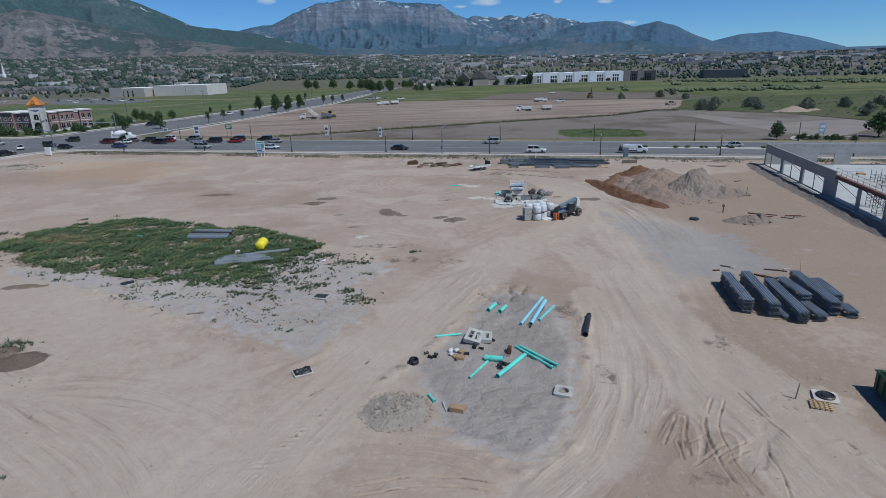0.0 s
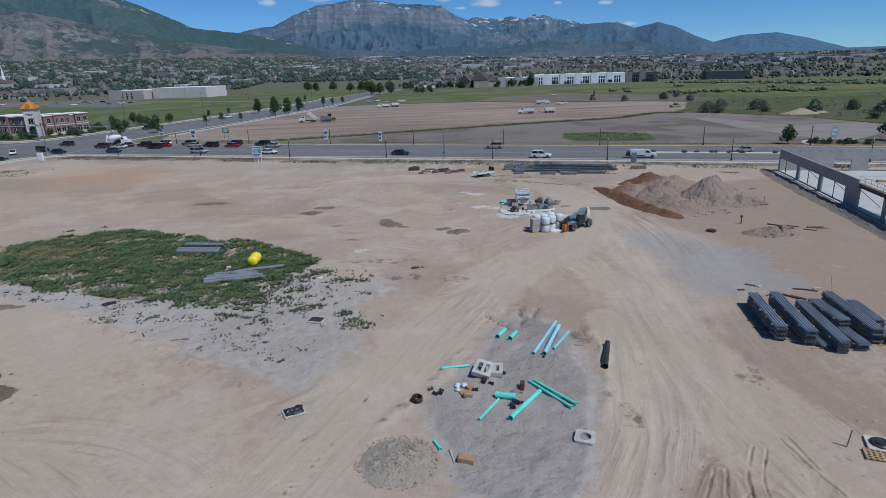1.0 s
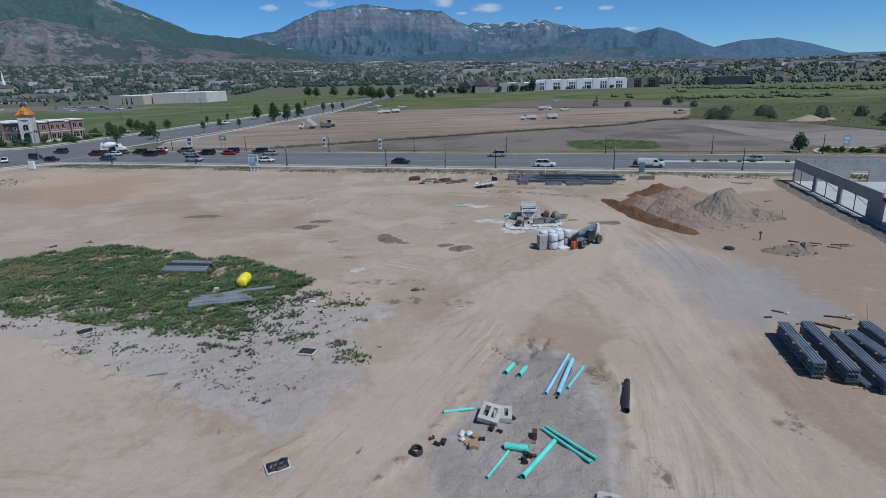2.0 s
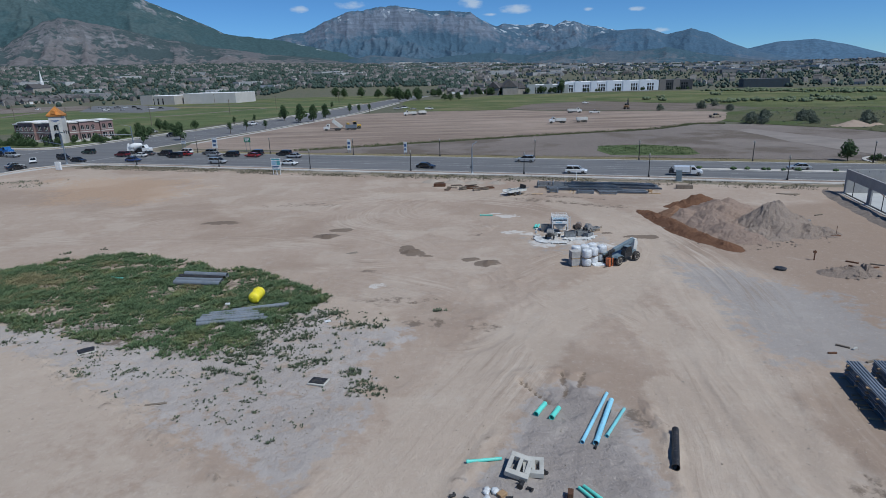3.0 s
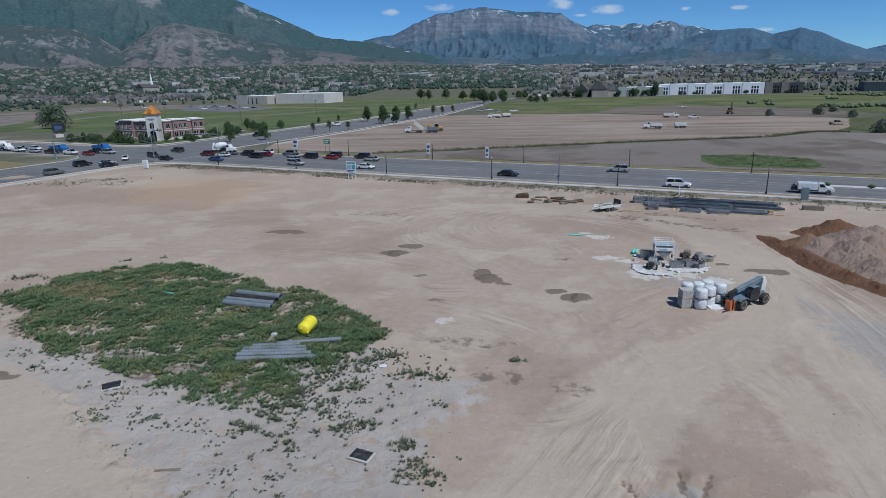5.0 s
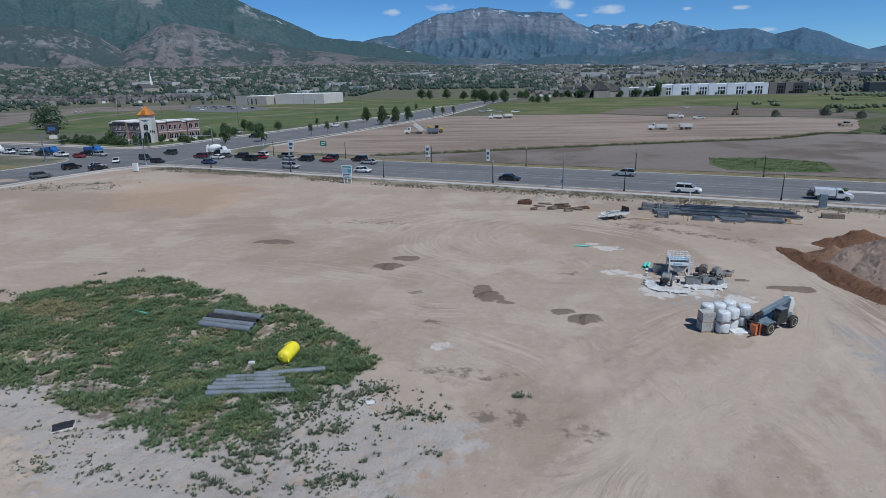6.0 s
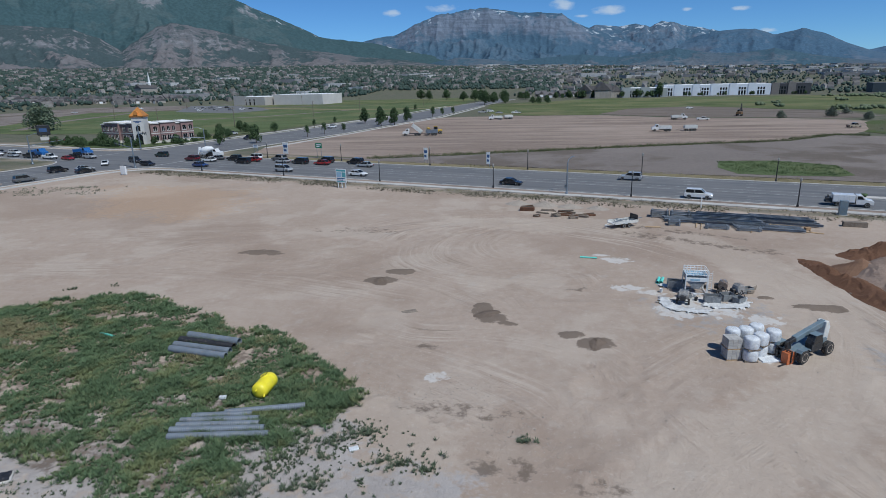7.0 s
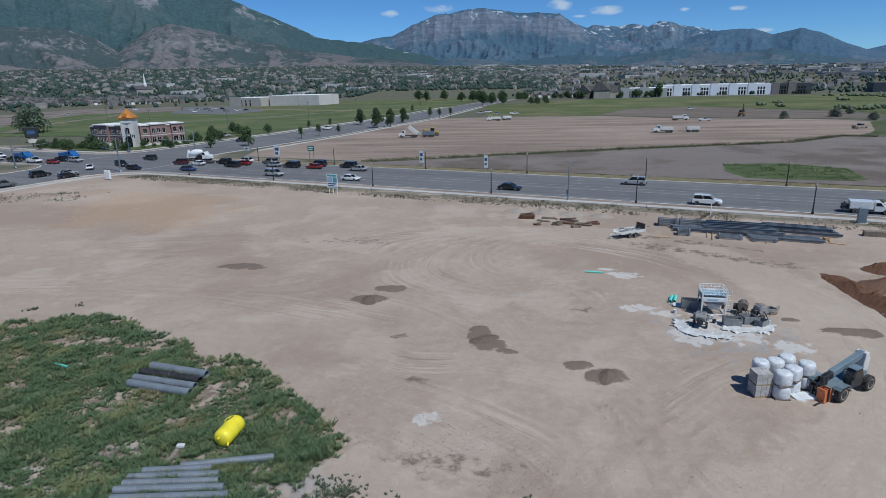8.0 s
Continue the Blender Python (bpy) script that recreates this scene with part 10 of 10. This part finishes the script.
def plant(proto, x, y, size=1.0, turn=0.0, group=""):
    if "used" not in proto:
        proto["used"] = 1
        proto.matrix_world = pose(x, y, 0, 0, 0, turn) @ Matrix.Scale(size, 4)
        if group:
            proto["group"] = group
        return proto
    ob = copy_thing(proto, pose(x, y, 0, 0, 0, turn))
    ob.scale = (size, size, size)
    if group:
        ob["group"] = group
    return ob


big = tree("large spreading grey-green tree on the meadow's edge", 11.5, 14.0, 450, 0.18, 0.62, 2600, leafy("broad_tree_leaves", (0.082, 0.115, 0.075), (0.145, 0.178, 0.118), 0.2))
big.matrix_world = pose(-270.0, 322.0, 0, 0, 0, 10) @ Matrix.Scale(0.98, 4)
pole_sign = thing("pole_sign", "tall dark navy sign box on a pale stone base", "sign", pose(-219.0, 267.5, 0, 0, 0, 30))
part("base", cube(-1.6, 1.6, -0.6, 0.6, -0.1, 1.4, 0.05), CREAM, pole_sign, "pale stone base")
for x in (-1.2, 1.2):
    part("post", cube(x - 0.2, x + 0.2, -0.2, 0.2, 1.402, 2.1, 0.02), DARK_STEEL, pole_sign)
part("sign_box", cube(-2.6, 2.6, -0.45, 0.45, 2.1, 6.6, 0.3), DARK_STEEL, pole_sign, "dark sign box")
part("print_bar", cube(-1.5, 1.5, -0.47, -0.452, 3.6, 5.2), NAVY, pole_sign)
for k, (x, y, s) in enumerate(((-107.0, 246.0, 0.85), (-92.3, 346, 1.0), (-77.8, 325.1, 1.15), (-72.3, 331.4, 1.05), (-71.6, 358.9, 0.95), (-119, 240, 0.7))):
    plant(TALL[k % 2], x, y, s, 50 * k, "roadside trees")
for k, (x, y, s) in enumerate(((-95.5, 270, 1.1), (-93.0, 284, 1.1), (-84.5, 285.5, 1.0), (-110.6, 318, 1.0), (-105.6, 335, 1.0), (-86.4, 456, 1.2), (-62.3, 389.9, 1.3), (-56.6, 390.6, 1.3), (-51.1, 399.8, 1.3), (-67, 420, 1.2))):
    plant(SMALL, x, y, s, 40 * k, "young street trees")
for k, (x, y, s) in enumerate(((-195.0, 253.3, 0.7), (-178.1, 240, 0.55), (-164.3, 237, 0.5), (-157, 243.4, 0.5), (-140, 262.4, 0.7), (-152.9 + 14, 279.4, 0.9), (-136.9, 272.3, 1.0), (-129.4, 266.7, 0.95), (-133, 290, 1.1), (-126, 281, 1.0), (-141, 299, 1.2), (-186, 246, 0.7),
                               (95.2, 150.1, 0.8), (122.5, 149.6, 1.15), (-122, 296, 1.0), (-146, 289, 1.1))):
    plant(ROUND[k % 2], x, y, s * (0.75 if x < 0 else 1), 70 * k, "garden trees")
for k, (x, y, q) in enumerate(OFFICE_TREES):
    plant(ROUND[k % 2], x, y, q, 70 * k, "garden trees")
rs = np.random.RandomState(55)
for k in range(64):
    a = rs.rand()
    x, y = (-198 + 47 * a, 248.5 - 15.5 * a + 3 * rs.rand()) if k < 40 else (-146 + 11 * rs.rand(), 240 + 36 * rs.rand())
    plant(BUSH[k % 2], x + rs.randn(), y + rs.randn(), 0.6 + 0.9 * rs.rand() ** 2, 60 * k, "garden shrubs")
for k in range(9):
    plant(BUSH[k % 2], 100.5 + 1.4 * k + 0.4 * rs.randn(), 149.2 - 0.5 * k + 1.2 * rs.randn(), 0.5 + 0.25 * rs.rand(), 60 * k, "shrubs round the roadside sign")
for k, (x, y, s) in enumerate(((122.5, 252.7, 1.2), (126, 249, 1.1), (138.3, 272.2, 1.2), (131, 268, 1.0), (147.5, 259.5, 1.25), (152, 262, 1.1), (144.3, 246.7, 0.9), (156.2, 233.6, 1.1), (160, 236, 0.9), (180.1, 243.6, 1.2), (172.3, 219.3, 1.1), (165, 246, 0.9), (190, 232, 1.0), (200, 250, 1.1), (176, 262, 1.0), (210, 236, 1.1), (160, 205, 0.8), (175, 196, 0.8), (186, 206, 1.1), (118, 345, 1.0), (150, 330, 1.0), (144, 352, 1.2), (160, 372, 0.9))):
    plant(SILVER[k % 2], x, y, s * 0.72, 47 * k, "wild shrubs")
strip("kerb", arc(107.5, 147.5, 8.5, 10, 190, 14), 0.8, 0.03, 0.2, CONCRETE, "curved pale kerb round a shrub bed", "kerb", Matrix.Identity(4))
sheet("side_drive", [(112, 152), (122, 158), (150, 180), (147, 196), (122, 190), (112, 232), (106, 228), (104, 190), (108, 160)], 0.075, plain("dusty_drive", (0.238, 0.206, 0.182), 0.9, vary=0.15, size=8), "dusty unpaved side drive", "drive", 1.0)
rs = np.random.RandomState(61)
scrub_places = scatter([(142, 228), (156, 180), (260, 156), (500, 244), (470, 400), (240, 330), (180, 340), (150, 318), (122, 268)], 1500, 62, lambda x, y, r: r < 0.25 + smooth(fbm(x, y, 26, 3, 67), -0.2, 0.3))
tufts("sagebrush", scrub_places, 0.95, 0.85, 18, SAGE, 63, "grey-green sagebrush over dry scrub land", "sagebrush", 0.5)
rows = []
for x, y in scatter([(170, 410), (250, 380), (420, 470), (380, 620), (200, 640), (150, 470)], 260, 64, lambda x, y, r: r < smooth(fbm(x, y, 60, 3, 65), 0.0, 0.3)):
    r = 0.9 + 1.0 * rs.rand()
    rows += [(x + r * rs.randn(), y + r * rs.randn(), r * 0.6, r * (0.6 + 0.5 * rs.rand())) for _ in range(5)]
clumps("willow_thicket", rows, leafy("thicket_leaves", (0.095, 0.125, 0.065), (0.15, 0.175, 0.105), 0.2), 66, "dark green thickets in the wide field", "thicket", "stuff")


# ---- far buildings ----
def hall(name, label, x, y, turn, size, deep, high, material, bays=0, trim=None, roof=None):
    """A long flat-roofed hall that faces -y before it is turned, with dark dock doors and windows in its front."""
    t = thing(name, label, "building", pose(x, y, 0, 0, 0, turn))
    part("wall", cube(0, size, 0, deep, -1, high, 0.05), material, t)
    part("roof", cube(0.3, size - 0.3, 0.3, deep - 0.3, high + 0.002, high + 0.15), roof or ROOF_WHITE, t)
    for k in range(bays):
        x0 = size * (k + 0.5) / bays
        x1 = x0 + size / bays * 0.5 if k < bays - 1 else size * 0.5 / bays * 0.3
        part("parapet", cube(x1 - size / bays * 0.2, x1 + size / bays * 0.2, -0.5, 0.6, -0.5, high + 0.9, 0.03), trim or material, t)
        for j in (-1, 0, 1):
            cx = x0 + j * size / bays * 0.145 
            door = part("dock_door", cube(cx - 0.85, cx + 0.85, -0.08, -0.005, 0.3, high * 0.42, 0.02), GLASS_DARK, t)
            part("window", cube(cx - 0.85, cx + 0.85, -0.08, -0.005, high * 0.5, high * 0.72, 0.02), GLASS_DARK, t)
    return t


BLUE_WHITE = plain("bluish_white_wall", (0.66, 0.69, 0.74), 0.7, vary=0.05, size=6)
hall("warehouse", "long white tilt-up warehouse with dark dock doors", 128, 692, -4, 106, 45, 10.8, BLUE_WHITE, 6, BLUE_WHITE)
hall("warehouse", "pale warehouse half hidden by trees", 88, 676, -4, 44, 40, 9, plain("pale_grey_wall", (0.36, 0.38, 0.37), 0.7, vary=0.06, size=6), 2)
hall("office_block", "low dark grey office block", 236, 686, -10, 34, 30, 10.5, plain("charcoal_wall", (0.06, 0.06, 0.065), 0.6, vary=0.1, size=5), 2, plain("warm_grey_wall", (0.20, 0.18, 0.165), 0.7, vary=0.1, size=5), ROOF_GREY)
hall("store", "large pale beige store with a flat roof", -283, 651, -12, 62, 40, 10.5, plain("beige_wall", (0.55, 0.52, 0.49), 0.8, vary=0.06, size=6), 0)
hall("store", "grey store with tall dark windows", -327, 650, -14, 40, 40, 9, plain("grey_beige_wall", (0.40, 0.375, 0.345), 0.8, vary=0.06, size=6), 1)
hall("shop_row", "low orange and white shop row", -320, 985, -8, 60, 30, 9, plain("orange_wall", (0.42, 0.20, 0.13), 0.8, vary=0.15, size=8), 3, WHITE_PAINT)
hall("shop_row", "long pale stuccoed shop row", -520, 1150, 0, 120, 40, 10, STUCCO, 4)
hall("shop_row", "long white painted shop row", -380, 1220, 0, 90, 40, 12, WHITE_PAINT, 3)
hall("store", "square yellow-green painted town building", -640, 1090, -20, 34, 24, 15, plain("yellow_green_wall", (0.50, 0.47, 0.22), 0.8, vary=0.08, size=5), 0)
hall("cinema", "wide dark building with a flat roof", 330, 690, -16, 46, 30, 9, plain("dark_teal_wall", (0.045, 0.06, 0.07), 0.6, vary=0.1, size=5), 0, None, ROOF_GREY)
hall("long_store", "long low store with a red roof", 60, 1210, -4, 130, 50, 9, WHITE_PAINT, 0, None, plain("red_roof_sheet", (0.36, 0.05, 0.045), 0.6, vary=0.1, size=6))


def house(label, wall, roof, w=14.0, d=10.0, h=3.4, rise=3.0):
    t = thing("house", label, "house", None, "houses of the estate")
    part("wall", cube(-w / 2, w / 2, -d / 2, d / 2, -0.5, h, 0.03), wall, t)
    bm = bmesh.new()
    prism(bm, [(-d / 2 - 0.6, h), (d / 2 + 0.6, h), (0.0, h + rise)], "x", -w / 2 - 0.5, w / 2 + 0.5)
    part("roof", bm, roof, t)
    bm = bmesh.new()
    prism(bm, [(-2.8, h), (2.8, h), (0, h + rise * 0.75)], "y", -d / 2 - 2.2, 0)
    part("front_gable", bm, roof, t)
    part("porch_wall", cube(-2.5, 2.5, -d / 2 - 2.0, -d / 2 - 0.003, -0.5, h - 0.003), wall, t)
    part("garage_door", cube(-1.9, 1.9, -d / 2 - 2.07, -d / 2 - 2.003, 0, 2.4), WHITE_PAINT, t)
    for x in (-5.2, 4.2):
        part("window", cube(x - 0.8, x + 0.8, -d / 2 - 0.06, -d / 2 - 0.003, 1.0, 2.3), GLASS_DARK, t)
    return t


HOUSES = [house("pale stuccoed single-storey house with grey roof", STUCCO, ROOF_GREY), house("brown brick house with a grey roof", plain("brown_brick", (0.27, 0.25, 0.22), 0.85, vary=0.15, size=2), ROOF_GREY, 13, 11, 3.6, 3.6)]
rs = np.random.RandomState(71)
first = [True, True]
for k in range(40):
    row = k % 2
    x, y = -690 + 10.6 * (k // 2) * 1.0 + 4 * rs.randn(), 700 + 3.4 * (k // 2) + 44 * row + 5 * rs.randn()
    m = pose(x, y, float(far_rise(x, y)) - 0.1, 0, 0, -30 + 90 * rs.randint(0, 2) + 8 * rs.randn())
    i = k % 2
    if first[i]:
        HOUSES[i].matrix_world, first[i] = m, False
    else:
        copy_thing(HOUSES[i], m)
for k in range(10):
    x, y = -10 + 13 * k + 2 * rs.randn(), 735 + 8 * rs.randn()
    copy_thing(HOUSES[k % 2], pose(x, y, float(far_rise(x, y)), 0, 0, 20 * rs.randn()))
for k, (x, y, s) in enumerate(((52, 680, 1.5), (66, 676, 1.7), (78, 684, 1.3))):
    ob = copy_thing(HOUSES[1], pose(x, y, 0, 0, 0, 70 + 25 * k))
    ob.scale = (s * 0.8, s * 0.8, s * 1.3)
    tagged(ob, "tall gabled dark brick house among trees")

church = thing("church", "white church with a slim steeple", "church", pose(-600, 900, float(far_rise(-600, 900)), 0, 0, -25))
part("nave", cube(-9, 9, -20, 6, -0.5, 7, 0.05), STUCCO, church)
bm = bmesh.new()
prism(bm, [(-9.6, 7), (9.6, 7), (0, 12.5)], "y", -20.5, 6.5)
part("roof", bm, ROOF_GREY, church)
bm = bmesh.new()
lathe(bm, [(2.4, 6), (2.4, 15), (1.6, 16), (1.5, 19), (0.1, 31)], 8)
part("steeple", bm, WHITE_PAINT, church, "slim white steeple")


# ---- the far town ----
def town(name, label, count, seed, az, near, far, wall, roof, size, flat):
    """Many small buildings as one mesh: boxes with pitched or flat roofs."""
    rs = np.random.RandomState(seed)
    verts, faces, which = [], [], []
    n = 0
    while n < count:
        a, r = az[0] + (az[1] - az[0]) * rs.rand(), near + (far - near) * rs.rand() ** 0.8
        x, y = r * math.sin(radians(a)), r * math.cos(radians(a))
        if open_land(x, y):
            continue
        n += 1
        grow = 0.75 + 0.9 * rs.rand()
        w, d, h = size * grow * (1.3 if flat else 1), size * (0.5 + 0.4 * rs.rand()), (3.0 + 2.2 * rs.rand()) * (1.35 if flat else 1)
        t = radians(-17 + 90 * rs.randint(0, 2) + 15 * rs.randn())
        z = float(far_rise(x, y)) - 0.5
        c, s = math.cos(t), math.sin(t)
        base = len(verts)
        for sx, sy, zz in ((-1, -1, 0), (1, -1, 0), (1, 1, 0), (-1, 1, 0), (-1, -1, h), (1, -1, h), (1, 1, h), (-1, 1, h)):
            px, py = sx * w / 2, sy * d / 2
            verts.append((x + px * c - py * s, y + px * s + py * c, z + zz))
        rise = 0.0 if flat else 1.8 + 1.6 * rs.rand()
        for sx in (-1, 1):
            px = sx * w / 2
            verts.append((x + px * c, y + px * s, z + h + rise + 0.02))
        for q in ((0, 1, 5, 4), (1, 2, 6, 5), (2, 3, 7, 6), (3, 0, 4, 7)):
            faces.append([base + i for i in q])
            which.append(0)
        for q in ((4, 5, 9, 8), (6, 7, 8, 9)):
            faces.append([base + i for i in q])
            which.append(1)
        for q in ((5, 6, 9), (7, 4, 8)):
            faces.append([base + i for i in q])
            which.append(0)
    ob = from_arrays(name, verts, faces, wall)
    ob.data.materials.append(roof)
    ob.data.polygons.foreach_set("material_index", which)
    tagged(ob, label, "buildings", kind="stuff")


def open_land(x, y):
    """Fields and roads that stay free of trees and houses."""
    v = x * V.x + y * V.y
    hit = np.asarray(v) < 300
    for o in (
        [(-60, 380), (40, 380), (250, 320), (480, 410), (650, 600), (330, 650), (60, 655), (-45, 600)],
        [(-150, 280), (-120, 280), (-60, 650), (-50, 760), (-250, 760), (-420, 650), (-430, 520), (-470, 360)],
        [(-260, 760), (-60, 760), (0, 1000), (-240, 980)]):
        hit = hit | (inside(x, y, o) > -8)
    return hit


def island_mix(name, a, b, rough=0.85):
    m, ns, ls, p = nodes_of(name)
    r = ns.new("ShaderNodeNewGeometry").outputs["Random Per Island"]
    ramp = mixed(ns, ls, r, a, b)
    co = ns.new("ShaderNodeTexCoord").outputs["Object"]
    c = mixed(ns, ls, math_of(ns, ls, "MULTIPLY", noise_of(ns, ls, co, 0.4, 4, 0.6, 0.3, 0.7), 0.4), ramp, tuple(v * 0.6 for v in a))
    ls.new(c, p.inputs["Base Color"])
    p.inputs["Roughness"].default_value = rough
    return m


TOWN_WALL = island_mix("town_walls", (0.14, 0.125, 0.11), (0.42, 0.40, 0.38))
TOWN_ROOF = island_mix("town_roofs", (0.075, 0.072, 0.07), (0.24, 0.22, 0.205))
HALL_WALL = island_mix("hall_walls", (0.20, 0.195, 0.195), (0.58, 0.58, 0.58))
HALL_ROOF = island_mix("hall_roofs", (0.28, 0.28, 0.29), (0.72, 0.72, 0.72))
town("town_houses", "houses of the far town among trees", 1500, 81, (-52, 4), 880, 2150, TOWN_WALL, TOWN_ROOF, 7.5, False)
town("town_houses", "houses of the far town in the plain", 900, 82, (0, 52), 800, 2800, TOWN_WALL, TOWN_ROOF, 7, False)
town("town_halls", "pale flat-roofed commercial halls of the far town", 340, 83, (-6, 52), 1250, 2900, HALL_WALL, HALL_ROOF, 28, True)
town("town_halls", "pale flat-roofed commercial halls of the far town", 26, 84, (-36, -8), 950, 1500, HALL_WALL, HALL_ROOF, 26, True)


def woods(name, label, count, seed, az, near, far, size, material, bias=0.7, gap=-0.2):
    rs = np.random.RandomState(seed)
    a, r = np.radians(az[0] + (az[1] - az[0]) * rs.rand(count)), near + (far - near) * rs.rand(count) ** bias
    x, y = r * np.sin(a), r * np.cos(a)
    ok = ~open_land(x, y) & (fbm(x, y, 190, 3, seed) + 0.35 * rs.randn(count) > gap)
    x, y = x[ok], y[ok]
    q, n = size * (0.55 + 0.9 * rs.rand(len(x))), len(x)
    z = far_rise(x, y)
    rows = np.stack([x, y, z + q * 0.9, q], -1)
    clumps(name, rows, material, seed, label, "trees", "stuff", 1.1)


TOWN_LEAF = leafy("town_tree_leaves", (0.036, 0.062, 0.052), (0.058, 0.084, 0.066), 0.2)
woods("town_trees", "dark green trees of the far town", 36000, 91, (-55, 2), 900, 2150, 2.0, TOWN_LEAF, 0.85, -0.6)
woods("town_trees", "scattered trees before the far town", 1000, 97, (-50, -12), 800, 960, 1.7, TOWN_LEAF, 1.0, 0.15)
woods("town_trees", "dark green trees scattered in the far plain", 26000, 92, (-4, 55), 760, 2900, 1.6, TOWN_LEAF, 0.8, -0.2)
rs = np.random.RandomState(93)
for k in range(60):
    x = -20 + 300 * rs.rand()
    y = 668 + 10 * rs.rand() if x < 130 else 684 - 0.12 * (x - 130) - 6 * rs.rand()
    if x > 125 and rs.rand() < 0.75:
        continue
    plant(ROUND[k % 2], x, y, (0.9 + 0.6 * rs.rand()) * (0.5 if x > 125 else 1), 50 * k, "trees before the warehouse")
for k, (x, y, q) in enumerate(((-45, 560, 2), (-38, 565, 1.7), (-30, 600, 1.9), (-55, 640, 2), (-62, 650, 2), (-42, 645, 1.6), (-27, 571, 1.2), (-3, 556, 1.1), (2, 548, 1.1), (9, 552, 1.3), (-118, 690, 1.8), (-100, 700, 2), (-130, 705, 2), (-75, 655, 1.7))):
    plant(ROUND[k % 2], x, y, q, 33 * k, "trees along the side road")
plant(TALL[0], 124, 672, 1.7, 0, "trees before the warehouse")
for k, (x, y) in enumerate(((-160, 330), (-215, 345), (-150, 420), (-300, 420), (-135, 480), (-100, 560), (-230, 600), (-330, 560), (40, 640), (150, 620))):
    pole = thing("utility_pole", "weathered wooden utility pole in a meadow", "utility pole", pose(x, y, 0), "utility poles")
    bm = bmesh.new()
    rod(bm, (0, 0, -0.5), (0, 0, 10.5), 0.2, 0.14, 7)
    part("pole", bm, GREY_WOOD, pole)
    part("crossarm", cube(-1.2, 1.2, -0.08, 0.08, 9.6, 9.8), GREY_WOOD, pole)
